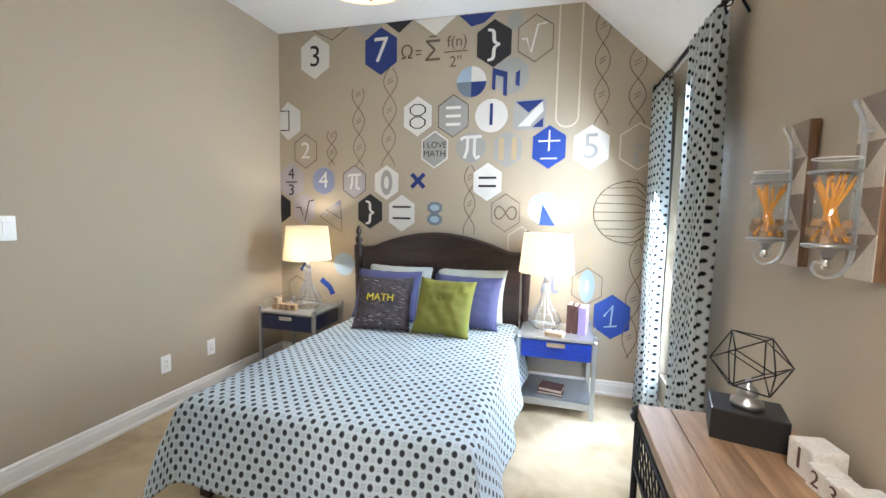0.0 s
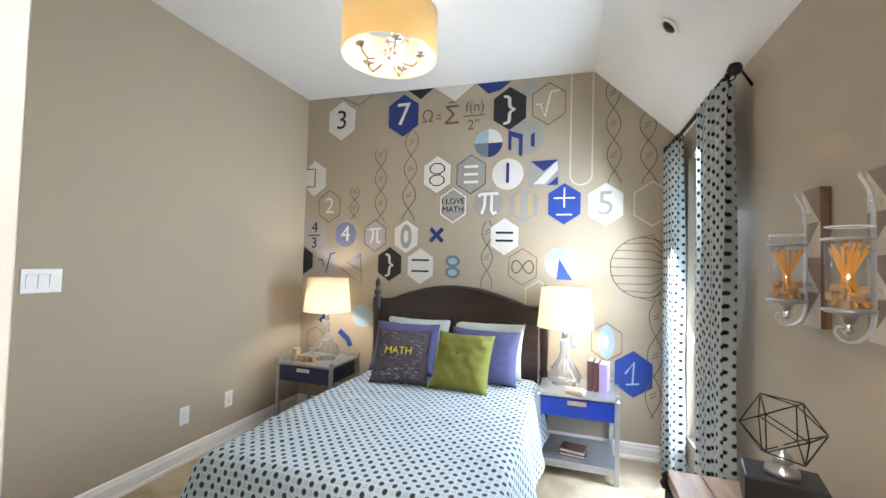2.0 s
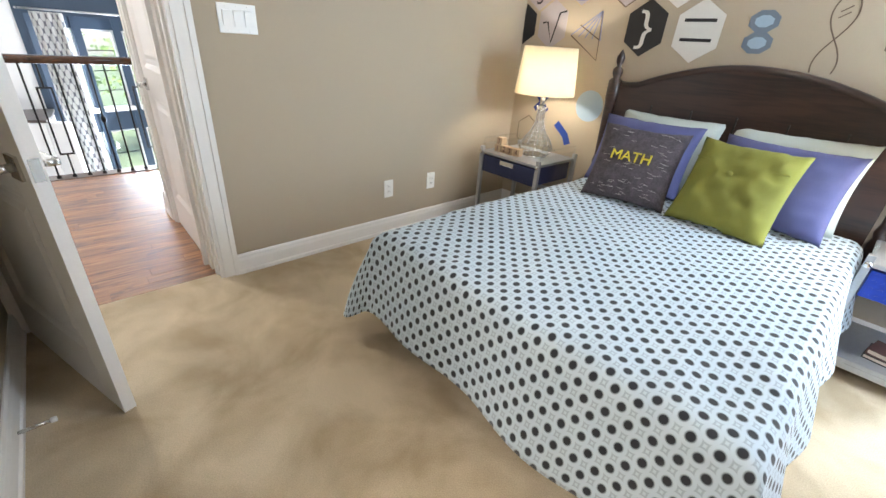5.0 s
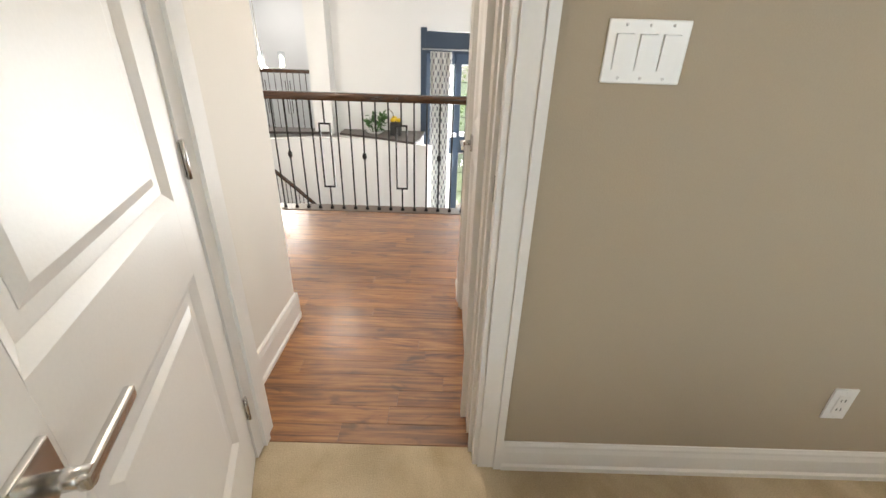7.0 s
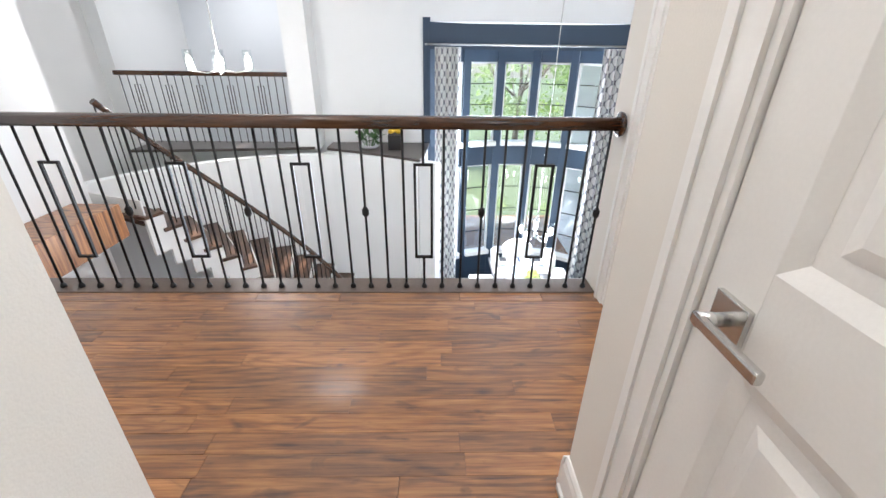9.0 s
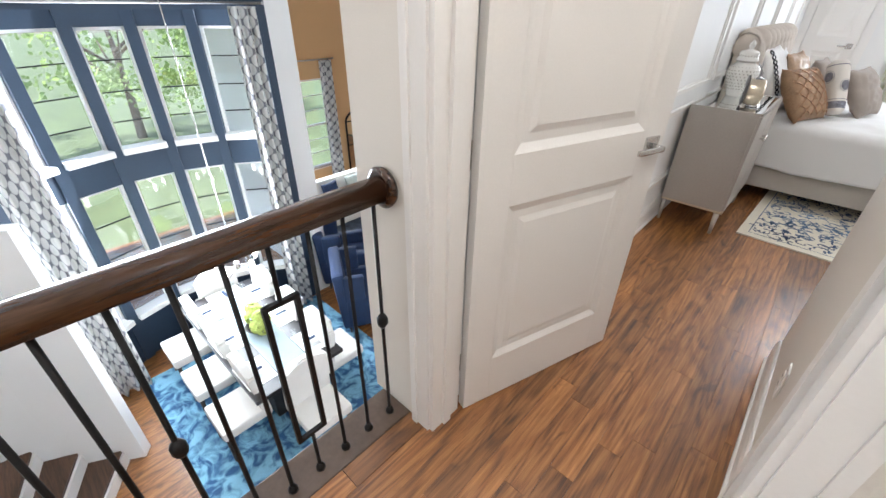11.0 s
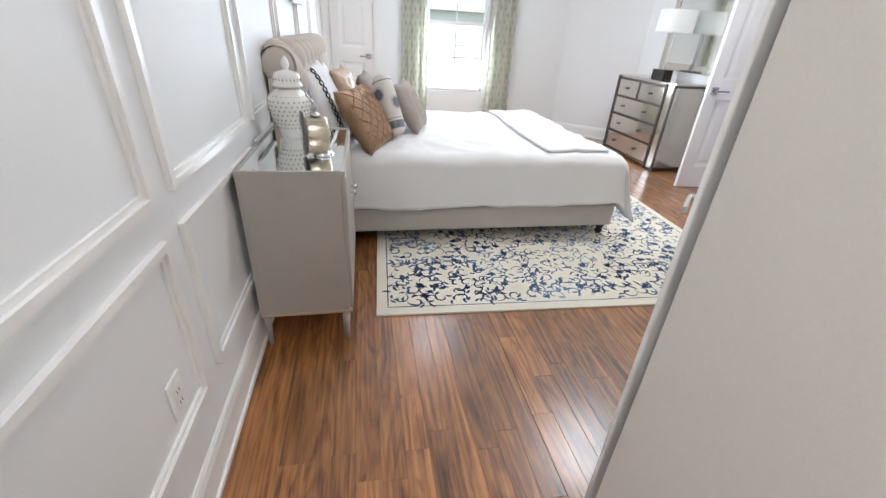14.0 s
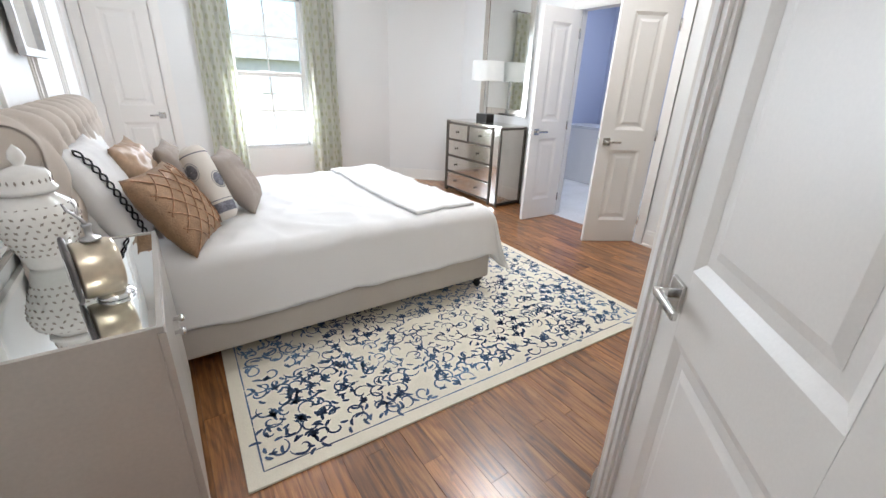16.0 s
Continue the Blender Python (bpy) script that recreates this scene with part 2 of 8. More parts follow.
def dots_mat(name, ground, dot, pitch, radius, ring=None, rough=0.85, sheer=0.0):
    """Woven cloth with a staggered dot print, laid out by the cloth's own UVs in metres."""
    m = bpy.data.materials.new(name)
    m.use_nodes = True
    n, l = m.node_tree.nodes, m.node_tree.links
    b = n["Principled BSDF"]
    uv = n.new("ShaderNodeUVMap")

    def lattice(offset):
        a = n.new("ShaderNodeVectorMath")
        a.operation = "MULTIPLY_ADD"
        a.inputs[1].default_value = (1 / pitch, 1 / (pitch * 1.1), 0)
        a.inputs[2].default_value = (offset, offset, 0)
        l.new(uv.outputs[0], a.inputs[0])
        fr = n.new("ShaderNodeVectorMath")
        fr.operation = "FRACTION"
        l.new(a.outputs[0], fr.inputs[0])
        su = n.new("ShaderNodeVectorMath")
        su.operation = "DISTANCE"
        su.inputs[1].default_value = (0.5, 0.5, 0)
        l.new(fr.outputs[0], su.inputs[0])
        return su
    d1, d2 = lattice(0.0), lattice(0.5)
    mn = n.new("ShaderNodeMath")
    mn.operation = "MINIMUM"
    l.new(d1.outputs["Value"], mn.inputs[0])
    l.new(d2.outputs["Value"], mn.inputs[1])
    cr = n.new("ShaderNodeValToRGB")
    e = cr.color_ramp.elements
    e[0].position, e[0].color = radius, (*dot, 1)
    e[1].position, e[1].color = radius + 0.08, (*ground, 1)
    if ring:
        for p, c in ((0.36, ground), (0.385, ring), (0.43, ring), (0.455, ground)):
            x = e.new(p)
            x.color = (*c, 1)
    l.new(mn.outputs[0], cr.inputs[0])
    nz = n.new("ShaderNodeTexNoise")
    nz.inputs["Scale"].default_value = 400
    l.new(uv.outputs[0], nz.inputs["Vector"])
    n3 = n.new("ShaderNodeTexNoise")
    n3.inputs["Scale"].default_value = 5
    l.new(uv.outputs[0], n3.inputs["Vector"])
    mr = n.new("ShaderNodeMapRange")
    mr.inputs["To Min"].default_value, mr.inputs["To Max"].default_value = 0.9, 1.06
    l.new(n3.outputs["Fac"], mr.inputs["Value"])
    hsv = n.new("ShaderNodeHueSaturation")
    l.new(cr.outputs[0], hsv.inputs["Color"])
    l.new(mr.outputs[0], hsv.inputs["Value"])
    l.new(hsv.outputs[0], b.inputs["Base Color"])
    b.inputs["Roughness"].default_value = rough
    b.inputs["Sheen Weight"].default_value = 0.2
    bp = n.new("ShaderNodeBump")
    bp.inputs["Strength"].default_value, bp.inputs["Distance"].default_value = 0.2, 0.001
    l.new(nz.outputs["Fac"], bp.inputs["Height"])
    l.new(bp.outputs[0], b.inputs["Normal"])
    if sheer:
        tr, mx = n.new("ShaderNodeBsdfTranslucent"), n.new("ShaderNodeMixShader")
        l.new(hsv.outputs[0], tr.inputs[0])
        mx.inputs[0].default_value = sheer
        l.new(b.outputs[0], mx.inputs[1])
        l.new(tr.outputs[0], mx.inputs[2])
        l.new(mx.outputs[0], n["Material Output"].inputs["Surface"])
    return m


def carpet_mat(name, c1, c2):
    m = mat(name, c1, 0.95, var=0.2, scale=2.2, fine=240, bump=0.9, spec=0.1)
    n, l = m.node_tree.nodes, m.node_tree.links
    hsv = [x for x in n if x.type == "HUE_SAT"][0]
    nz = n.new("ShaderNodeTexNoise")
    nz.inputs["Scale"].default_value, nz.inputs["Detail"].default_value, nz.inputs["Distortion"].default_value = 3.2, 8, 0.4
    tc = [x for x in n if x.type == "TEX_COORD"][0]
    l.new(tc.outputs["Object"], nz.inputs["Vector"])
    cr = n.new("ShaderNodeValToRGB")
    cr.color_ramp.elements[0].position, cr.color_ramp.elements[0].color = 0.36, (*c2, 1)
    cr.color_ramp.elements[1].position, cr.color_ramp.elements[1].color = 0.60, (*c1, 1)
    l.new(nz.outputs["Fac"], cr.inputs[0])
    l.new(cr.outputs[0], hsv.inputs["Color"])
    return m


M = dict(
    taupe=mat("taupe_wall_paint", (0.44, 0.368, 0.272), 0.7, var=0.03, scale=1.2, fine=260, bump=0.12),
    white=mat("warm_white_wall_paint", (0.76, 0.72, 0.66), 0.65, var=0.03, scale=1.3, fine=240, bump=0.12),
    cool=mat("cool_white_wall_paint", (0.80, 0.80, 0.79), 0.6, var=0.025, scale=1.3, fine=240, bump=0.1),
    ceil=mat("white_ceiling_paint", (0.84, 0.83, 0.82), 0.85, var=0.02, scale=1.5, fine=200, bump=0.15),
    trim=mat("white_trim_paint", (0.83, 0.81, 0.78), 0.35, var=0.02, scale=3, fine=90, bump=0.03),
    door=mat("white_door_paint", (0.80, 0.775, 0.74), 0.35, var=0.025, scale=2, fine=160, bump=0.05),
    carpet=carpet_mat("beige_carpet_pile", (0.63, 0.525, 0.375), (0.43, 0.34, 0.22)),
    oak=oak_mat("stained_oak_planks", (0.055, 0.019, 0.005), (0.235, 0.090, 0.022), (0.46, 0.20, 0.058)),
    rail=wood_mat("dark_brown_rail_wood", (0.026, 0.011, 0.005), (0.08, 0.034, 0.015), 0.25, 1, 20, 0.1, 0.4),
    tread=wood_mat("dark_tread_wood", (0.04, 0.02, 0.012), (0.11, 0.055, 0.03), 0.4, 0, 12, 0.2, 0.1),
    bedwood=wood_mat("espresso_wood", (0.012, 0.006, 0.005), (0.04, 0.018, 0.013), 0.3, 0, 12, 0.1, 0.3),
    desk=wood_mat("honey_walnut_planks", (0.21, 0.115, 0.055), (0.41, 0.255, 0.14), 0.45, 1, 10, 0.28, 0.0),
    plywood=wood_mat("raw_wood", (0.22, 0.12, 0.06), (0.45, 0.28, 0.15), 0.6, 2, 14, 0.15, 0.0),
    lightwood=wood_mat("pale_wood_blocks", (0.42, 0.29, 0.17), (0.62, 0.46, 0.30), 0.6, 0, 14, 0.1, 0.0),
    iron=mat("black_iron", (0.018, 0.017, 0.017), 0.45, 0.6, var=0.2, scale=20, fine=180, bump=0.1),
    bronze=mat("dark_bronze", (0.03, 0.026, 0.024), 0.4, 0.8, var=0.2, scale=20),
    nickel=mat("satin_nickel", (0.62, 0.61, 0.59), 0.25, 1.0, var=0.05, scale=15),
    chrome=mat("polished_chrome", (0.75, 0.75, 0.75), 0.08, 1.0, var=0.03),
    zinc=mat("galvanised_metal", (0.42, 0.43, 0.44), 0.4, 0.9, var=0.15, scale=18, fine=120),
    glass=thin_glass("clear_glass"),
    mirror=mat("mirror_glass", (0.86, 0.88, 0.87), 0.02, 1.0, var=0.01),
    plate=mat("white_plastic_plate", (0.85, 0.84, 0.81), 0.3, var=0.01),
    cyan=dots_mat("dotted_bed_cloth", (0.50, 0.59, 0.66), (0.014, 0.016, 0.022), 0.056, 0.155, (0.36, 0.43, 0.49)),
    curtaindots=dots_mat("dotted_curtain_cloth", (0.76, 0.79, 0.79), (0.014, 0.015, 0.018), 0.052, 0.14, sheer=0.55),
    navy=mat("navy_paint", (0.028, 0.05, 0.085), 0.45, var=0.08, scale=4, fine=80, bump=0.04),
)


# ---- building helpers ----
def part(name, bm, material, parent=None, label="", smooth=False):
    me = bpy.data.meshes.new(name)
    if smooth:
        for f in bm.faces:
            f.smooth = True
    bm.to_mesh(me)
    bm.free()
    me.materials.append(material)
    ob = new(name, me)
    if parent is not None:
        ob.parent = parent
    if label:
        ob["label"] = label
    return ob


def thing(name, at, label, category, group="", rz=0.0, kind=""):
    ob = new(name)
    ob.empty_display_size = 0.1
    ob.matrix_basis = pose(*at, 0, 0, rz)
    return tagged(ob, label, category, group, kind)


def add_box(bm, x0, y0, z0, x1, y1, z1, bevel=0.0, m=None):
    g = bmesh.ops.create_cube(bm, size=1.0)["verts"]
    t = Matrix.Translation(((x0 + x1) / 2, (y0 + y1) / 2, (z0 + z1) / 2)) @ Matrix.Diagonal((abs(x1 - x0), abs(y1 - y0), abs(z1 - z0), 1))
    bmesh.ops.transform(bm, matrix=(m @ t) if m else t, verts=g)
    if bevel:
        ed = list({e for v in g for e in v.link_edges})
        bmesh.ops.bevel(bm, geom=ed, offset=bevel, segments=2, affect="EDGES", profile=0.6)
    return bm


def box(x0, y0, z0, x1, y1, z1, bevel=0.0):
    return add_box(bmesh.new(), x0, y0, z0, x1, y1, z1, bevel)


def add_lathe(bm, prof, n=24, at=(0, 0, 0), cap=True):
    """A turned body: rows of (radius, height)."""
    rings = []
    for r, z in prof:
        rings.append([bm.verts.new((at[0] + r * math.cos(2 * math.pi * k / n), at[1] + r * math.sin(2 * math.pi * k / n), at[2] + z)) for k in range(n)])
    for a, b in zip(rings, rings[1:]):
        for k in range(n):
            f = bm.faces.new((a[k], a[(k + 1) % n], b[(k + 1) % n], b[k]))
            f.smooth = True
    if cap:
        if prof[0][0] > 1e-4:
            bm.faces.new(rings[0][::-1])
        if prof[-1][0] > 1e-4:
            bm.faces.new(rings[-1])
    return bm


def lathe(prof, n=24, at=(0, 0, 0), cap=True):
    return add_lathe(bmesh.new(), prof, n, at, cap)


def add_tube(bm, pts, r, n=8, closed=False):
    """A round bar along a line of points."""
    pts = [Vector(p) for p in pts]
    rings = []
    up = None
    for i, p in enumerate(pts):
        a = pts[i - 1] if (i or closed) else p
        b = pts[(i + 1) % len(pts)] if (i < len(pts) - 1 or closed) else p
        d = (b - a).normalized()
        if up is None:
            up = Vector((0, 0, 1)) if abs(d.z) < 0.9 else Vector((1, 0, 0))
        s = d.cross(up).normalized()
        up = s.cross(d).normalized()
        rr = r[i] if isinstance(r, (list, tuple)) else r
        rings.append([bm.verts.new(p + s * rr * math.cos(2 * math.pi * k / n) + up * rr * math.sin(2 * math.pi * k / n)) for k in range(n)])
    pairs = list(zip(rings, rings[1:])) + ([(rings[-1], rings[0])] if closed else [])
    for a, b in pairs:
        for k in range(n):
            f = bm.faces.new((a[k], a[(k + 1) % n], b[(k + 1) % n], b[k]))
            f.smooth = True
    if not closed:
        bm.faces.new(rings[0][::-1])
        bm.faces.new(rings[-1])
    return bm


def tube(pts, r, n=8, closed=False):
    return add_tube(bmesh.new(), pts, r, n, closed)


def add_prism(bm, poly, z0, z1, m=None):
    """A flat outline of (x, y) raised from z0 to z1."""
    lo = [bm.verts.new((m @ Vector((x, y, z0))) if m else (x, y, z0)) for x, y in poly]
    hi = [bm.verts.new((m @ Vector((x, y, z1))) if m else (x, y, z1)) for x, y in poly]
    bm.faces.new(lo[::-1])
    bm.faces.new(hi)
    k = len(poly)
    for i in range(k):
        bm.faces.new((lo[i], lo[(i + 1) % k], hi[(i + 1) % k], hi[i]))
    return bm


def prism(poly, z0, z1, m=None):
    return add_prism(bmesh.new(), poly, z0, z1, m)


def sheet(nu, nv, fn, uvfn=None, thick=0.0):
    """A cloth: a grid of points fn(u, v) with u, v from 0 to 1, UVs in metres, and a thickness."""
    bm = bmesh.new()
    uvl = bm.loops.layers.uv.new("UVMap")
    vs = [[bm.verts.new(fn(i / nu, j / nv)) for j in range(nv + 1)] for i in range(nu + 1)]
    for i in range(nu):
        for j in range(nv):
            f = bm.faces.new((vs[i][j], vs[i + 1][j], vs[i + 1][j + 1], vs[i][j + 1]))
            f.smooth = True
            for lp, (a, b) in zip(f.loops, ((i, j), (i + 1, j), (i + 1, j + 1), (i, j + 1))):
                lp[uvl].uv = uvfn(a / nu, b / nv) if uvfn else (a / nu, b / nv)
    if thick:
        bmesh.ops.recalc_face_normals(bm, faces=bm.faces)
        bm.normal_update()
        twin = [[bm.verts.new(v.co - v.normal * thick) for v in row] for row in vs]
        front = bm.faces[:]
        for i in range(nu):
            for j in range(nv):
                g = bm.faces.new((twin[i][j], twin[i][j + 1], twin[i + 1][j + 1], twin[i + 1][j]))
                g.smooth = True
                for lp, (a, b) in zip(g.loops, ((i, j), (i, j + 1), (i + 1, j + 1), (i + 1, j))):
                    lp[uvl].uv = uvfn(a / nu, b / nv) if uvfn else (a / nu, b / nv)
        rim = [(i, 0, i + 1, 0) for i in range(nu)] + [(nu, j, nu, j + 1) for j in range(nv)]
        rim += [(i + 1, nv, i, nv) for i in range(nu)] + [(0, j + 1, 0, j) for j in range(nv)]
        for a, b, c, d in rim:
            bm.faces.new((vs[c][d], vs[a][b], twin[a][b], twin[c][d]))
    return bm


def letters(text, size, depth=0.001):
    """Raised letters in the built-in font as a bmesh, centred, in the x-y plane."""
    c = bpy.data.curves.new("letters", "FONT")
    c.body, c.size, c.extrude, c.align_x, c.align_y, c.resolution_u = text, size, depth, "CENTER", "CENTER", 3
    o = bpy.data.objects.new("letters", c)
    scene.collection.objects.link(o)
    bpy.context.view_layer.update()
    me = bpy.data.meshes.new_from_object(o.evaluated_get(bpy.context.evaluated_depsgraph_get()))
    bm = bmesh.new()
    bm.from_mesh(me)
    bpy.data.objects.remove(o)
    bpy.data.curves.remove(c)
    bpy.data.meshes.remove(me)
    return bm


def moved(bm, m):
    bmesh.ops.transform(bm, matrix=m, verts=bm.verts[:])
    return bm


def structure(name, bm, material, label, category):
    return tagged(part(name, bm, material), label, category, kind="structure")


def wall_x(bm, x0, x1, y0, y1, z0, z1, holes=()):
    """A wall in the y-z plane between x0 and x1, with holes (ya, yb, za, zb)."""
    ys = sorted({y0, y1, *[h[0] for h in holes], *[h[1] for h in holes]})
    for a, b in zip(ys, ys[1:]):
        cuts = sorted((h[2], h[3]) for h in holes if h[0] <= a and h[1] >= b)
        z = z0
        for c, d in cuts:
            if c > z + 1e-4:
                add_box(bm, x0, a, z, x1, b, c)
            z = d
        if z1 > z + 1e-4:
            add_box(bm, x0, a, z, x1, b, z1)
    return bm


def wall_y(bm, y0, y1, x0, x1, z0, z1, holes=()):
    xs = sorted({x0, x1, *[h[0] for h in holes], *[h[1] for h in holes]})
    for a, b in zip(xs, xs[1:]):
        cuts = sorted((h[2], h[3]) for h in holes if h[0] <= a and h[1] >= b)
        z = z0
        for c, d in cuts:
            if c > z + 1e-4:
                add_box(bm, a, y0, z, b, y1, c)
            z = d
        if z1 > z + 1e-4:
            add_box(bm, a, y0, z, b, y1, z1)
    return bm

# ---- the large structure ----
WX, EX, SY, NY = -2.47, 0.70, 0.13, 3.18          # the math bedroom's faces
HD = 2.08                                          # head of the doors
structure("floor_math_room", box(WX - 0.06, -1.0, -0.25, EX + 0.2, NY + 0.1, 0.0), M["carpet"], "beige cut-pile carpet floor of the bedroom", "carpet")
structure("wall_math_west", wall_x(bmesh.new(), WX - 0.06, WX, SY - 0.1, NY + 0.1, 0, 3.0, [(0.19, 0.93, 0, HD)]), M["taupe"], "taupe painted bedroom wall with an open doorway", "wall")
structure("wall_math_north", wall_y(bmesh.new(), NY, NY + 0.1, WX, EX + 0.12, 0, 3.0), M["taupe"], "taupe accent wall painted with a math mural", "wall")
structure("wall_math_east", wall_x(bmesh.new(), EX, EX + 0.12, -1.0, NY, 0, 3.0, [(2.27, 2.97, 0.28, 2.12)]), M["taupe"], "taupe painted bedroom wall with a window", "wall")
structure("wall_math_south", wall_y(bmesh.new(), SY - 0.12, SY, WX, EX, 0, 3.0, [(-0.535, 0.42, 0, HD)]), M["taupe"], "taupe painted bedroom wall with a closet doorway", "wall")
structure("wall_closet_back", wall_y(bmesh.new(), -1.0, -0.94, -1.0, EX, 0, 3.0), M["white"], "white back wall of the closet", "wall")
structure("wall_closet_side", wall_x(bmesh.new(), -1.0, -0.94, -0.94, SY - 0.12, 0, 3.0), M["white"], "white side wall of the closet", "wall")
structure("ceiling_math", add_box(prism([(WX, 2.90), (0.11, 2.88), (EX, 2.31), (EX, 2.45), (0.16, 3.02), (WX, 3.02)], -NY, -SY, Matrix.Rotation(radians(90), 4, "X")), -1.0, -1.0, 2.6, EX, SY - 0.12, 2.66), M["ceil"], "white vaulted bedroom ceiling with one sloping side", "ceiling")

# hall and landing
RX = -4.83                                         # line of the landing rail
structure("wall_hall_east", wall_x(bmesh.new(), WX - 0.12, WX - 0.06, SY - 0.17, 1.0, 0, 3.0, [(0.19, 0.93, 0, HD)]), M["white"], "warm white hall wall with a doorway", "wall")
structure("wall_hall_south", add_box(box(-3.26, -0.06, 0, WX - 0.12, 0.07, 3.0), -3.26, -2.6, 0, -3.14, -0.06, 3.0), M["white"], "warm white hall wall ending in a corner", "wall")
structure("wall_hall_north", add_box(wall_y(bmesh.new(), 0.90, 1.02, -3.655, WX - 0.12, 0, 3.0, [(-3.39, -2.735, 0, HD)]), -3.655, 1.02, 0, -3.55, 1.40, 3.0), M["white"], "warm white hall wall with a closet door", "wall")
structure("wall_linen_closet", add_box(box(-3.5, 1.35, 0, WX - 0.06, 1.40, 3.0), WX - 0.2, 1.02, 0, WX - 0.06, 1.35, 3.0), M["white"], "white linen closet wall", "wall")
structure("wall_guest_south", wall_y(bmesh.new(), 1.40, 1.53, -4.97, -3.55, 0, 3.0, [(-4.67, -3.87, 0, HD)]), M["white"], "warm white wall end with the guest doorway", "wall")
structure("wall_landing_south", add_box(add_box(box(-6.4, -2.72, -2.75, -3.14, -2.6, 3.2), -6.4, -4.2, -2.75, -6.28, -2.72, 3.2), -11.5, -4.2, -2.75, -6.4, -4.1, 3.2), M["cool"], "white stairwell wall", "wall")
# guest room
GW, GN, GE = -4.70, 8.34, -0.60
structure("wall_guest_west", wall_x(bmesh.new(), GW - 0.12, GW, 1.53, GN + 0.1, 0, 3.0), M["cool"], "white panelled guest room wall", "wall")
structure("wall_guest_entry", box(-3.81, 1.53, 0, -3.69, 2.65, 3.0), M["white"], "warm white entry wall with light switches", "wall")
diag = Matrix.Translation((-3.81, 2.65, 0)) @ Matrix.Rotation(radians(45), 4, "Z")
structure("wall_guest_diagonal", moved(wall_y(bmesh.new(), -0.12, 0.0, 0.0, 0.87, 0, 3.0, [(0.075, 0.745, 0, HD)]), diag), M["white"], "white angled wall with a closed door", "wall")
structure("wall_guest_inner", box(-3.195, 3.20, 0, GE + 0.1, 3.265, 3.0), M["cool"], "white guest room wall", "wall")
structure("wall_guest_north", wall_y(bmesh.new(), GN, GN + 0.12, GW - 0.12, -0.6, 0, 3.0, [(-4.62, -4.04, 0, HD), (-3.36, -2.52, 0.53, 2.24)]), M["cool"], "white guest room wall with a window and a door", "wall")
structure("wall_guest_corner", prism([(-1.36, GN), (GE, 7.62), (GE, 8.46), (-1.36, 8.46)], 0, 3.0), M["cool"], "white angled corner wall", "wall")
structure("wall_guest_east", wall_x(bmesh.new(), GE, GE + 0.12, 3.33, 8.3, 0, 3.0, [(4.72, 5.78, 0, HD)]), M["cool"], "white guest room wall with a double bathroom doorway", "wall")
structure("ceiling_guest", box(GW, 1.40, 2.95, GE, GN, 3.05), M["ceil"], "white guest room ceiling", "ceiling")
structure("ceiling_hall", box(-4.97, -2.6, 2.95, WX - 0.06, 1.40, 3.05), M["ceil"], "white hall ceiling", "ceiling")

# lower floor and landing
LZ = -2.75
structure("floor_lower", box(-13, -3, LZ - 0.2, -4.7, 9, LZ), M["oak"], "wood floor of the dining and living room", "floor")
structure("floor_upper", box(RX - 0.1, -2.6, -0.28, WX - 0.06, 1.5, -0.02), M["oak"], "oak floor of the landing", "floor")
structure("floor_guest", add_box(box(GW, 3.33, -0.28, GE, GN, -0.02), GW, 1.5, -0.28, -2.62, 3.33, -0.02), M["oak"], "oak floor", "floor")

# ---- trim, doors and plates ----
def baseboard(name, p, q, side, label="white painted baseboard", h=0.13):
    """A moulded skirting from p to q; side +1 or -1: the side of the line on which it stands proud."""
    p, q = Vector((*p, 0)), Vector((*q, 0))
    d = (q - p).normalized()
    n = Vector((-d.y, d.x, 0)) * side
    prof = [(0, 0), (0.022, 0), (0.022, 0.018), (0.015, 0.024), (0.015, h - 0.035), (0.011, h - 0.02), (0.011, h - 0.01), (0.005, h), (0, h)]
    bm = bmesh.new()
    ra = [bm.verts.new(p + n * a + Vector((0, 0, b))) for a, b in prof]
    rb = [bm.verts.new(q + n * a + Vector((0, 0, b))) for a, b in prof]
    for i in range(len(prof)):
        j = (i + 1) % len(prof)
        bm.faces.new((ra[i], ra[j], rb[j], rb[i]))
    bm.faces.new(ra[::-1])
    bm.faces.new(rb)
    bmesh.ops.recalc_face_normals(bm, faces=bm.faces[:])
    return structure(name, bm, M["trim"], label, "baseboard")


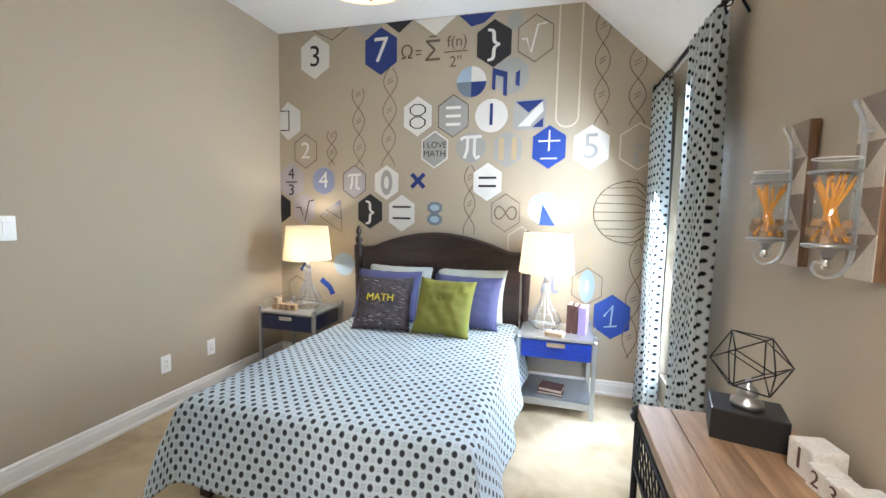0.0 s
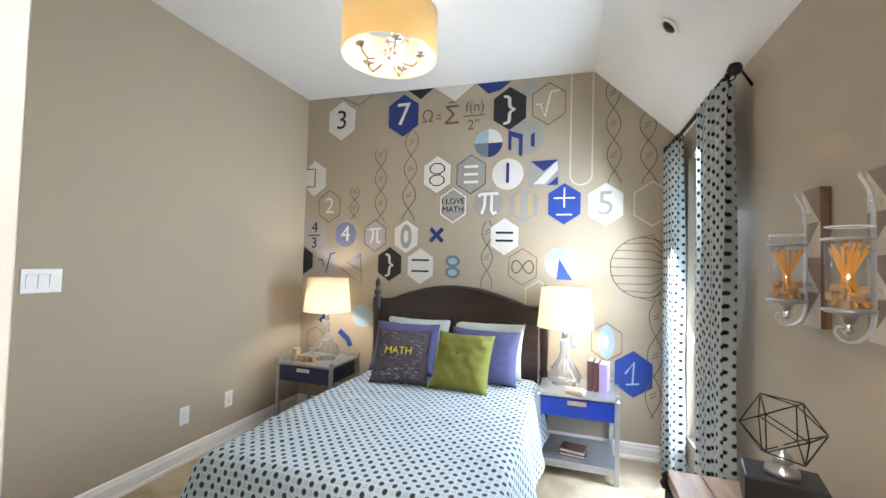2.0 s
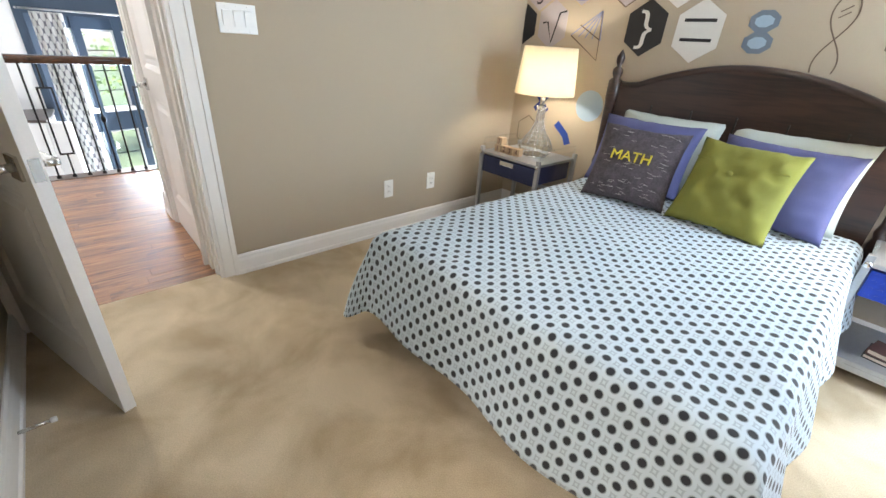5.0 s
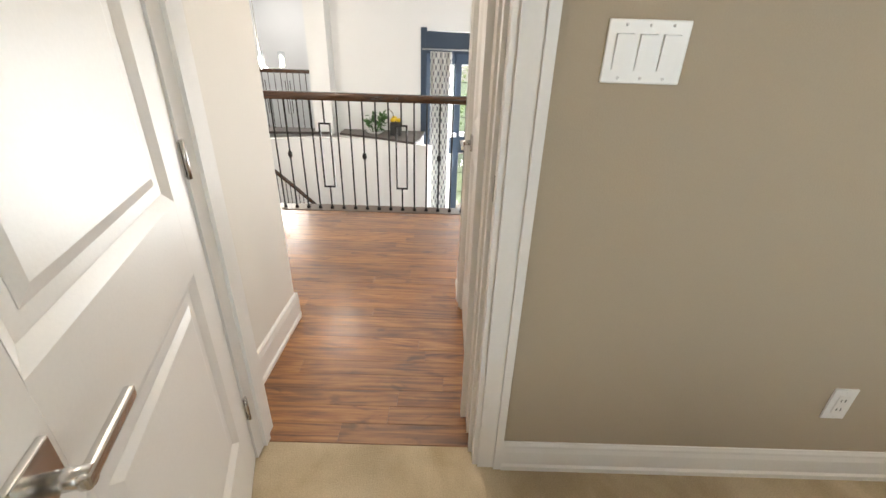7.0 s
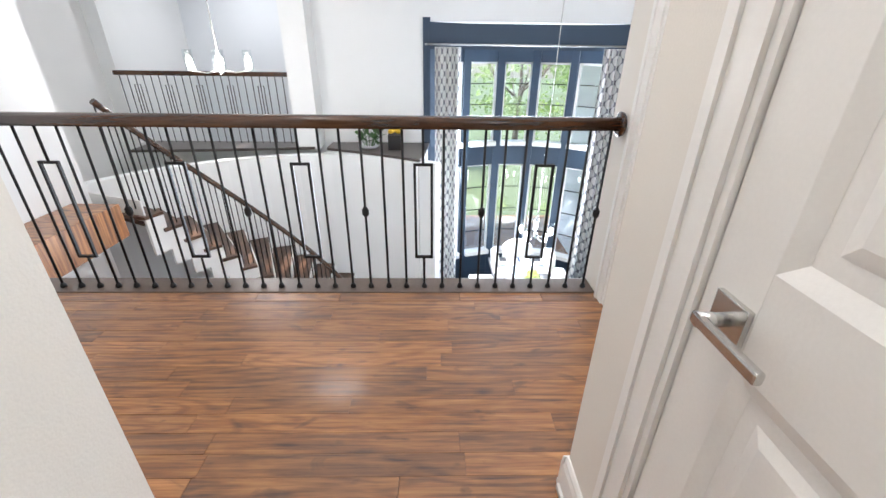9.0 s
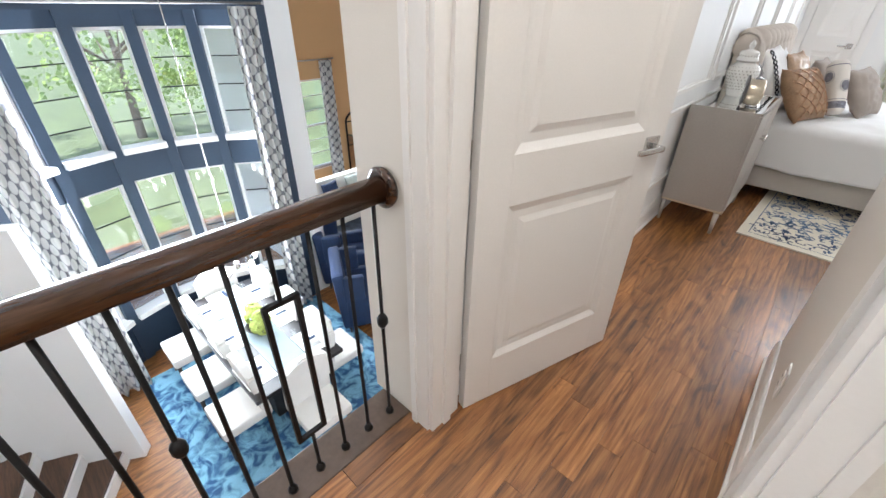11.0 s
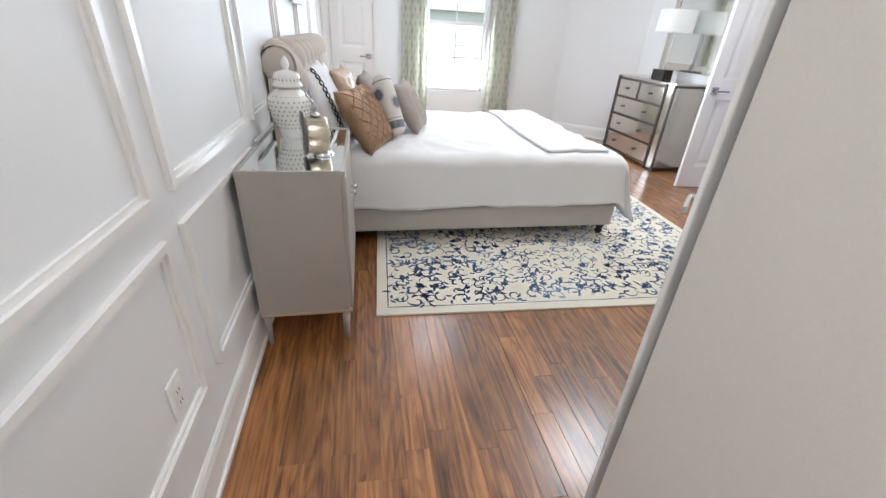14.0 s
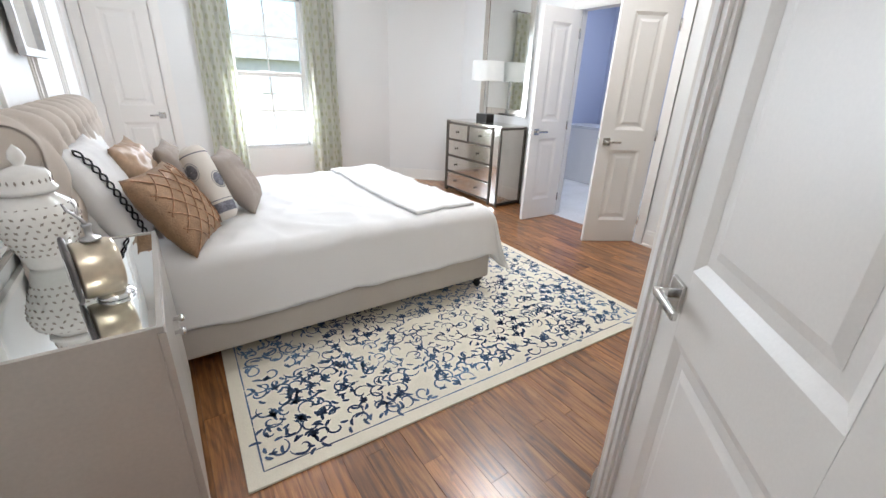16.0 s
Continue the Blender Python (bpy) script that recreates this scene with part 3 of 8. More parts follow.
def casing(name, m, a0, a1, z1, depth, w=0.075, both=True):
    """Door lining and moulded casing round an opening from a0 to a1 along x, wall from y=-depth to 0."""
    bm = bmesh.new()
    for s, y0 in ((1, 0.0), (-1, -depth)) if both else ((1, 0.0),):
        for off, t, ww in ((0.0, 0.012, w), (w - 0.024, 0.019, 0.024)):
            ya, yb = (y0, y0 + s * t)
            add_box(bm, a0 - off - ww, min(ya, yb), 0, a0 - off, max(ya, yb), z1 + off, 0, m)
            add_box(bm, a1 + off, min(ya, yb), 0, a1 + off + ww, max(ya, yb), z1 + off, 0, m)
            add_box(bm, a0 - off - ww, min(ya, yb), z1 + off, a1 + off + ww, max(ya, yb), z1 + off + ww, 0, m)
    add_box(bm, a0 - 0.002, -depth - 0.003, 0, a0 + 0.016, 0.003, z1, 0, m)
    add_box(bm, a1 - 0.016, -depth - 0.003, 0, a1 + 0.002, 0.003, z1, 0, m)
    add_box(bm, a0 + 0.016, -depth - 0.003, z1 - 0.016, a1 - 0.016, 0.003, z1 + 0.002, 0, m)
    add_box(bm, a0 + 0.016, -depth * 0.62, 0, a0 + 0.027, -depth * 0.36, z1 - 0.016, 0, m)
    add_box(bm, a1 - 0.027, -depth * 0.62, 0, a1 - 0.016, -depth * 0.36, z1 - 0.016, 0, m)
    return structure(name, bm, M["trim"], "white moulded door casing", "door frame")


def add_moulding(bm, x0, z0, x1, z1, y, dy, w):
    """A sloped picture-frame moulding: an outer rectangle at y, an inner one at y+dy."""
    o = [bm.verts.new((x, y, z)) for x, z in ((x0, z0), (x1, z0), (x1, z1), (x0, z1))]
    i = [bm.verts.new((x, y + dy, z)) for x, z in ((x0 + w, z0 + w), (x1 - w, z0 + w), (x1 - w, z1 - w), (x0 + w, z1 - w))]
    for k in range(4):
        bm.faces.new((o[k], o[(k + 1) % 4], i[(k + 1) % 4], i[k]))


def lever(parent, x, z, y, s, flip):
    """A square rose with a round neck and a flat lever. s: side the handle faces; flip: which way the lever points."""
    b = box(x - 0.032, min(y, y + s * 0.009), z - 0.032, x + 0.032, max(y, y + s * 0.009), z + 0.032, 0.002)
    h = part("door_handle", b, M["nickel"], parent, "satin nickel lever handle")
    part("neck", tube([(x, y + s * 0.008, z), (x, y + s * 0.05, z)], 0.011, 10), M["nickel"], h)
    part("lever", box(min(x - flip * 0.012, x + flip * 0.115), y + s * 0.045 - 0.006, z - 0.009, max(x - flip * 0.012, x + flip * 0.115), y + s * 0.045 + 0.006, z + 0.009, 0.004), M["nickel"], h)


def panel_door(name, at, rz, w, label, h=2.05, hz=0.93, flip=-1, hinges=True, scene_kind="structure", mid=(0.86, 1.03), stile=0.115):
    """A two-panel door; hinge line at the origin, leaf along +x, thickness towards -y."""
    ob = thing(name, at, label, "door", rz=rz, kind=scene_kind)
    t, s, g = 0.036, stile, 0.006
    bm = bmesh.new()
    rails = ((g, 0.215), mid, (h - 0.12, h))
    for x0, x1 in ((0.002, s), (w - s, w)):
        add_box(bm, x0, -t, g, x1, 0, h, 0.0015)
    for z0, z1 in rails:
        add_box(bm, s, -t, z0, w - s, 0, z1)
    for z0, z1 in ((0.215, mid[0]), (mid[1], h - 0.12)):
        add_box(bm, s, -t + 0.011, z0, w - s, -0.011, z1)
        for y, dy in ((0, -0.0105), (-t, 0.0105)):
            add_moulding(bm, s, z0, w - s, z1, y, dy, 0.026)
            add_moulding(bm, s + 0.05, z0 + 0.05, w - s - 0.05, z1 - 0.05, y + dy, -dy * 0.55, 0.02)
            k = y + dy * 0.45
            add_box(bm, s + 0.07, min(k, -t / 2), z0 + 0.07, w - s - 0.07, max(k, -t / 2), z1 - 0.07)
    bmesh.ops.recalc_face_normals(bm, faces=bm.faces[:])
    leaf = part("door_leaf", bm, M["door"], ob)
    lever(ob, w - 0.065, hz, 0, 1, flip)
    lever(ob, w - 0.065, hz, -t, -1, flip)
    part("latch_plate", box(w - 0.001, -t + 0.006, hz - 0.03, w + 0.0015, -0.006, hz + 0.03), M["nickel"], ob)
    if hinges:
        for z in (0.22, 0.99, 1.85):
            part("hinge", add_tube(box(-0.008, 0.0005, z - 0.04, 0.005, 0.004, z + 0.04), [(-0.003, 0.008, z - 0.045), (-0.003, 0.008, z + 0.045)], 0.006, 8), M["nickel"], ob)
    return ob


def plate(name, m, gangs, label, dark=False, outlet=False):
    """A wall plate in local x-z, standing out along +y."""
    ob = thing(name, (0, 0, 0), label, "outlet" if outlet else "light switch")
    ob.matrix_basis = m
    w = 0.07 + 0.046 * (gangs - 1)
    part("cover", box(-w / 2, 0, -0.058, w / 2, 0.006, 0.058, 0.003), M["plate"], ob)
    for g in range(gangs):
        x = (g - (gangs - 1) / 2) * 0.046
        if outlet:
            part("socket_face", box(x - 0.017, 0.006, -0.034, x + 0.017, 0.009, 0.034, 0.002), M["trim"], ob)
            for zz in (-0.017, 0.017):
                part("slot", add_box(box(x - 0.007, 0.0088, zz - 0.005, x - 0.005, 0.0096, zz + 0.005), x + 0.005, 0.0088, zz - 0.005, x + 0.007, 0.0096, zz + 0.005), M["bronze"], ob)
        else:
            bm = prism([(0.006, -0.033), (0.0065, 0.033), (0.0125, 0.031), (0.008, -0.033)], x - 0.0165, x + 0.0165, Matrix(((0, 0, 1, 0), (1, 0, 0, 0), (0, 1, 0, 0), (0, 0, 0, 1))))
            part("rocker", bm, M["plate"], ob)
    for zz in (-0.048, 0.048):
        for g in range(gangs):
            x = (g - (gangs - 1) / 2) * 0.046
            part("screw", moved(lathe([(0.003, 0), (0.003, 0.0012), (0.0, 0.0016)], 8), Matrix.Translation((x, 0.006, zz)) @ Matrix.Rotation(radians(-90), 4, "X")), M["trim"], ob)
    return ob


# facing +x: local x to world y, local y to world x
def face_px(x, y, z):
    return Matrix.Translation((x, y, z)) @ Matrix.Rotation(radians(-90), 4, "Z")


def face_nx(x, y, z):
    return Matrix.Translation((x, y, z)) @ Matrix.Rotation(radians(90), 4, "Z")


baseboard("baseboard_math_west", (WX, 1.005), (WX, NY), -1, h=0.112)
baseboard("baseboard_math_north", (WX, NY), (EX, NY), -1, h=0.112)
baseboard("baseboard_math_east", (EX, SY), (EX, NY), 1, h=0.112)
baseboard("baseboard_math_south", (WX, SY), (-0.612, SY), 1, h=0.112)
baseboard("baseboard_hall_south", (WX - 0.13, 0.07), (-3.26, 0.07), -1, h=0.14)
baseboard("baseboard_hall_south_return", (-3.26, 0.085), (-3.26, -2.6), -1, h=0.14)
baseboard("baseboard_hall_north", (-3.466, 0.90), (-3.655, 0.90), 1, h=0.14)
baseboard("baseboard_hall_north_return", (-3.655, 0.885), (-3.655, 1.38), 1, h=0.14)
baseboard("baseboard_guest_entry", (-3.81, 1.56), (-3.81, 2.655), 1)
baseboard("baseboard_guest_west", (GW, 1.6), (GW, GN), -1, h=0.15)
baseboard("baseboard_guest_north", (-3.96, GN), (-1.36, GN), -1, h=0.15)
baseboard("baseboard_guest_corner", (-1.36, GN), (GE, 7.62), -1, h=0.15)
baseboard("baseboard_guest_east_far", (GE, 7.62), (GE, 5.86), -1, h=0.15)
baseboard("baseboard_guest_east_near", (GE, 4.64), (GE, 3.265), -1, h=0.15)
baseboard("baseboard_guest_inner", (-3.19, 3.265), (GE, 3.265), 1, h=0.15)

casing("casing_math_door", Matrix.Translation((WX, 0, 0)) @ Matrix.Rotation(radians(90), 4, "Z") @ Matrix.Rotation(radians(180), 4, "Z"), -0.93, -0.19, HD, 0.12)
casing("casing_closet_door", Matrix.Translation((0, SY, 0)), -0.535, 0.42, HD, 0.12)
casing("casing_linen_door", Matrix.Translation((0, 0.90, 0)) @ Matrix.Rotation(radians(180), 4, "Z"), 2.735, 3.39, HD, 0.12, w=0.075)
casing("casing_guest_door", Matrix.Translation((0, 1.40, 0)) @ Matrix.Rotation(radians(180), 4, "Z"), 3.87, 4.67, HD, 0.13)
casing("casing_angled_door", diag, 0.075, 0.745, HD, 0.12, w=0.05, both=False)
casing("casing_bathroom_door", Matrix.Translation((GE, 0, 0)) @ Matrix.Rotation(radians(90), 4, "Z"), 4.72, 5.78, HD, 0.12)
casing("casing_far_door", Matrix.Translation((0, GN, 0)) @ Matrix.Rotation(radians(180), 4, "Z"), 4.04, 4.62, HD, 0.12, both=False)

panel_door("door_math", (WX + 0.005, 0.20, 0.0), 18.0, 0.76, "white two-panel bedroom door standing open on beige carpet", hz=0.845, flip=-1, mid=(0.76, 0.93))
panel_door("door_linen", (-2.752, 0.907, 0.0), 180, 0.62, "white two-panel closet door, closed, beside the hall", hz=0.885, flip=-1, mid=(0.832, 0.975), stile=0.10)
panel_door("door_guest", (-4.668, 1.553, 0.0), 72.5, 0.765, "white two-panel guest room door standing open", mid=(0.832, 0.985))
dd = diag @ Matrix.Translation((0.093, -0.006, 0.0))
o = panel_door("door_angled", (0, 0, 0), 0, 0.635, "white two-panel door, closed, in an angled wall", flip=-1, mid=(0.845, 1.0), stile=0.10)
o.matrix_basis = dd
panel_door("door_bathroom", (GE - 0.01, 4.74, 0.0), 150, 0.50, "white two-panel bathroom door leaf standing half open", flip=-1)
o = panel_door("door_bathroom", (GE - 0.01, 5.725, 0.0), 176, 0.48, "white two-panel bathroom door leaf standing wide open", flip=-1)
panel_door("door_far", (-4.60, GN + 0.05, 0.0), 0, 0.54, "white door, closed, beside the window", flip=-1, hinges=False)

plate("light_switch", face_px(WX, 1.185, 1.235), 3, "white three-gang light switch plate on taupe wall")
plate("wall_outlet", face_px(WX, 1.99, 0.315), 1, "white wall outlet on taupe wall", outlet=True)
plate("wall_outlet", face_px(WX, 2.355, 0.315), 1, "white wall outlet on taupe wall", outlet=True)
plate("wall_outlet", Matrix.Translation((-1.58, SY, 0.31)), 1, "white wall outlet beside the closet doorway", outlet=True)
plate("light_switch", face_nx(-3.81, 2.05, 1.306), 3, "white three-gang light switch plate on the entry wall")
plate("wall_outlet", face_nx(-3.81, 2.16, 0.30), 1, "white wall outlet low on the entry wall", outlet=True)
ob = thing("uncovered_outlet", (0, 0, 0), "open outlet box without a cover plate", "outlet")
ob.matrix_basis = face_nx(-3.81, 1.61, 0.80)
part("box_rim", box(-0.03, 0, -0.05, 0.03, 0.004, 0.05), M["zinc"], ob)
part("device", box(-0.018, 0.004, -0.035, 0.018, 0.012, 0.035, 0.003), M["bronze"], ob)
plate("wall_outlet", face_px(GW, 3.09, 0.44), 1, "white wall outlet on panelled wall", outlet=True)
ob = thing("door_stop", (-1.77, SY + 0.022, 0.06), "nickel spring door stop with white tip on the baseboard", "door stop")
part("spring", tube([(0, 0, 0), (0.0, 0.075, 0)], 0.006, 8), M["nickel"], ob)
part("tip", tube([(0, 0.075, 0), (0.0, 0.09, 0)], 0.009, 10), M["plate"], ob)

# strike plate on the bedroom door jamb
b = box(WX - 0.075, 0.9125, 0.90, WX - 0.035, 0.9145, 0.965, 0.0008)
structure("strike_plate", add_box(b, WX - 0.064, 0.9115, 0.915, WX - 0.046, 0.9126, 0.95), M["nickel"], "satin nickel strike plate on the door jamb", "strike plate")

# ---- the math bedroom ----
M.update(
    shade=mat("cream_lampshade_linen", (0.82, 0.74, 0.58), 0.9, var=0.05, fine=300, bump=0.2),
    drum=mat("gold_drum_shade_silk", (0.70, 0.57, 0.35), 0.85, var=0.06, scale=3, fine=300, bump=0.1),
    drumin=mat("white_shade_lining", (0.85, 0.82, 0.76), 0.8),
    glow=mat("lit_bulb_glass", (1, 0.95, 0.85), 0.4, emit=((1.0, 0.90, 0.74), 6)),
    acrylic=thin_glass("clear_acrylic"),
    cobalt=mat("cobalt_drawer_lacquer", (0.012, 0.045, 0.36), 0.35, var=0.15, scale=30, bump=0.1),
    bluegrey=mat("dark_blue_drawer", (0.02, 0.028, 0.09), 0.4, var=0.1),
    tray=mat("grey_steel_tray", (0.45, 0.47, 0.49), 0.3, 0.7, var=0.08),
    pale=mat("pale_sage_pillow_cotton", (0.52, 0.57, 0.53), 0.9, var=0.05, fine=400, bump=0.25),
    indigo=mat("indigo_pillow_cotton", (0.10, 0.105, 0.24), 0.9, var=0.12, fine=400, bump=0.25),
    green=mat("olive_green_pillow_linen", (0.215, 0.215, 0.038), 0.9, var=0.12, scale=8, fine=420, bump=0.35),
    charcoal=mat("charcoal_slub_pillow", (0.075, 0.062, 0.072), 0.95, var=0.65, scale=30, fine=130, bump=0.5),
    scribble=mat("pale_grey_print", (0.42, 0.39, 0.38), 0.9, var=0.2),
    yellow=mat("yellow_embroidery", (0.72, 0.60, 0.05), 0.8, var=0.1),
    pencil=mat("orange_pencil_paint", (0.88, 0.36, 0.01), 0.4, var=0.1),
    cork=mat("tan_raw_wood_pieces", (0.42, 0.24, 0.11), 0.8, var=0.3, scale=40),
    steel=mat("brushed_grey_steel", (0.45, 0.45, 0.45), 0.32, 0.95, var=0.1, scale=12),
    plaster=mat("white_washed_wood", (0.72, 0.68, 0.62), 0.7, var=0.15, scale=25, fine=120, bump=0.2),
    blackbox=mat("black_painted_wood", (0.012, 0.011, 0.011), 0.4, var=0.2),
    book1=mat("brown_book_cloth", (0.12, 0.055, 0.045), 0.7, var=0.15),
    book2=mat("lilac_book_cloth", (0.40, 0.30, 0.55), 0.7, var=0.08),
    paper=mat("book_pages", (0.70, 0.60, 0.50), 0.9, var=0.1, fine=300),
    cardblue=mat("blue_card", (0.02, 0.06, 0.42), 0.35, var=0.03),
    cardwhite=mat("white_card", (0.82, 0.82, 0.80), 0.4, var=0.02),
    cardorange=mat("orange_print", (0.85, 0.30, 0.02), 0.4, var=0.05),
)


def translucent(m, share, tint):
    """Lets part of the light through a cloth shade."""
    n, l = m.node_tree.nodes, m.node_tree.links
    tr, mx = n.new("ShaderNodeBsdfTranslucent"), n.new("ShaderNodeMixShader")
    tr.inputs[0].default_value = (*tint, 1)
    mx.inputs[0].default_value = share
    l.new(n["Principled BSDF"].outputs[0], mx.inputs[1])
    l.new(tr.outputs[0], mx.inputs[2])
    l.new(mx.outputs[0], n["Material Output"].inputs["Surface"])


translucent(M["shade"], 0.5, (0.95, 0.88, 0.72))
translucent(M["drum"], 0.46, (0.93, 0.78, 0.48))
translucent(M["drumin"], 0.8, (0.97, 0.95, 0.90))


def cloth_box(x0, x1, y0, y1, top, hem, flare=0.10, seed=0.0, corner=0.12):
    """A bedspread that lies on a mattress and hangs down on three sides (both long sides and the foot at y0)."""
    drop = top - hem
    wx, wy = (x1 - x0), (y1 - y0)
    tot_u, tot_v = wx + 2 * drop, wy + drop
    r = 0.06

    def fold(s, span):
        """Rounded edge: horizontal run and drop for a length s past the edge."""
        if s <= 0:
            return s, 0.0
        q = r * math.pi / 2
        if s < q:
            a = s / r
            return r * math.sin(a) , r * (1 - math.cos(a))
        return r + (s - q) * flare / max(drop, 0.01) * 1.0, r + (s - q)

    def fn(u, v):
        a = u * tot_u - drop
        b = tot_v * v - drop
        sx, sy = 0.0, 0.0
        px, py = a, b
        if a < 0:
            sx, dz1 = fold(-a, drop)
            px = -sx
        elif a > wx:
            sx, dz1 = fold(a - wx, drop)
            px = wx + sx
        else:
            dz1 = 0.0
        if b < 0:
            sy, dz2 = fold(-b, drop)
            py = -sy
        else:
            dz2 = 0.0
        dz = max(dz1, dz2) + 0.22 * min(dz1, dz2)
        if dz1 > 0 and dz2 > 0:
            k = min(dz1, dz2) / drop
            ang = math.atan2(dz2, dz1)
            rr = corner * k * 1.3
            px += math.copysign(rr * math.cos(ang), a)
            py -= rr * math.sin(ang)
        t = min(1.0, dz / drop)
        s1 = a * 9.0 + b * 2.0 + seed
        px += 0.018 * t * math.sin(b * 13 + seed) * (1 if dz1 > 0 else 0.2)
        py += 0.018 * t * math.sin(a * 12 + 1.3 + seed) * (1 if dz2 > 0 else 0.2)
        z = top - min(dz, drop * 1.08) + 0.008 * noise.noise(Vector((a * 3.3, b * 3.3, seed))) + 0.007 * max(0.0, 0.35 - abs(noise.noise(Vector((a * 5.5 + 1.4 * b, b * 4.2 - a, seed + 4))))) / 0.35 * (1 - t) + 0.012 * noise.noise(Vector((a * 1.2 + 5, b * 1.2, seed))) + 0.012 * t * math.sin(s1 * 0.7)
        return (x0 + px, y0 + py, max(z, 0.012))

    return sheet(110, 120, fn, lambda u, v: (u * tot_u, v * tot_v), 0.012)


def pillow(name, at, w, h, d, lean, rz, material, label, crinkle=0.006, group=""):
    """A stuffed cushion standing on its lower edge, leaning back by lean degrees."""
    ob = thing(name, at, label, "pillow", group)
    ob.matrix_basis = pose(*at, 0, 0, rz) @ pose(0, 0, 0, -lean, 0, 0)
    bm = bmesh.new()
    n = 22
    grid = {}
    for s in (1, -1):
        for i in range(n + 1):
            for j in range(n + 1):
                u, v = 2 * i / n - 1, 2 * j / n - 1
                edge = abs(i - n / 2) == n / 2 or abs(j - n / 2) == n / 2
                if s == -1 and edge:
                    grid[s, i, j] = grid[1, i, j]
                    continue
                puff = ((1 - u ** 4) * (1 - v ** 4)) ** 0.55 * (1 - 0.15 * (u * u + v * v))
                ex = 1 - 0.07 * (1 - v * v) * abs(u) ** 2
                ez = 1 - 0.07 * (1 - u * u) * abs(v) ** 2
                wr = crinkle * noise.noise(Vector((u * 5 + at[0] * 9, v * 5, s * 3.0 + at[1])))
                grid[s, i, j] = bm.verts.new((u * w / 2 * ex, s * (d / 2 * puff + wr * puff * 2), h / 2 + v * h / 2 * ez + wr))
    for s in (1, -1):
        for i in range(n):
            for j in range(n):
                q = [grid[s, i, j], grid[s, i + 1, j], grid[s, i + 1, j + 1], grid[s, i, j + 1]]
                f = bm.faces.new(q if s == -1 else q[::-1])
                f.smooth = True
    bmesh.ops.recalc_face_normals(bm, faces=bm.faces[:])
    part("cushion", bm, material, ob)
    return ob


# bed
bed = thing("bed", (-0.93, 2.2, 0), "dark espresso wooden bed with arched headboard and turned posts", "bed")
BX, BY = -0.93, 2.2
bm = bmesh.new()
arch = [(-0.66, 0.20)] + [(-0.66 + 1.32 * k / 24, 1.03 + 0.135 * max(0.0, math.sin(math.pi * (k / 24 * 1.16 - 0.08))) ** 0.9) for k in range(25)] + [(0.66, 0.20)]
add_prism(bm, arch, -0.915, -0.88, Matrix.Rotation(radians(90), 4, "X"))
part("headboard", bm, M["bedwood"], bed)
part("headboard_rim", tube([(x, 0.90, z + 0.006) for x, z in arch[1:-1]], 0.024, 8), M["bedwood"], bed)
for k in (-0.44, -0.22, 0.0, 0.22, 0.44):
    part("panel_groove", box(k - 0.004, 0.874, 0.30, k + 0.004, 0.883, 0.95), M["blackbox"], bed)
post_prof = [(0.035, 0), (0.035, 0.5), (0.028, 0.53), (0.036, 0.56), (0.026, 0.60), (0.030, 0.75), (0.034, 0.93), (0.04, 0.96), (0.04, 1.06), (0.02, 1.075), (0.03, 1.10), (0.03, 1.125), (0.012, 1.14), (0.022, 1.165), (0.024, 1.19), (0.012, 1.215), (0.0, 1.235)]
for s in (-1, 1):
    part("bed_post", lathe(post_prof, 16, (s * 0.705, 0.90, 0)), M["bedwood"], bed)
    part("side_rail", box(s * 0.68 - 0.015, -0.80, 0.20, s * 0.68 + 0.015, 0.88, 0.33, 0.004), M["bedwood"], bed)
    part("foot_leg", box(s * 0.62 - 0.03, -0.80, 0, s * 0.62 + 0.03, -0.74, 0.2, 0.004), M["bedwood"], bed)
part("mattress", box(-0.66, -0.83, 0.24, 0.66, 0.86, 0.495, 0.05), M["pale"], bed, "white mattress")
sp = tagged(part("bedspread", cloth_box(-1.53, -0.31, 1.36, 3.02, 0.515, 0.145, 0.085, 0.0, 0.045), M["cyan"], smooth=True), "pale quilt with black polka dots draped over the bed", "bedspread")
PZ = 0.515
pillow("pillow", (-1.24, 2.965, PZ), 0.56, 0.42, 0.15, 17, 0, M["pale"], "pale sage bed pillow against the headboard", group="pale pillows")
pillow("pillow", (-0.66, 2.955, PZ), 0.58, 0.43, 0.15, 19, -4, M["pale"], "pale sage bed pillow against the headboard", group="pale pillows")
pillow("pillow", (-1.28, 2.82, PZ), 0.54, 0.40, 0.14, 21, 2, M["indigo"], "indigo cotton pillow on the dotted bed", group="indigo pillows")
pillow("pillow", (-0.66, 2.80, PZ), 0.54, 0.40, 0.14, 23, -5, M["indigo"], "indigo cotton pillow on the dotted bed", group="indigo pillows")
pm = pillow("cushion", (-1.185, 2.545, PZ), 0.42, 0.40, 0.13, 26, 8, M["charcoal"], "charcoal slub cushion with yellow word MATH")
part("lettering", moved(letters("MATH", 0.072, 0.004), Matrix.Translation((-0.01, -0.0695, 0.222)) @ Matrix.Rotation(radians(90 - 3), 4, "X")), M["yellow"], pm, "yellow stitched word MATH")
scrib = bmesh.new()
rnd = random.Random(77)
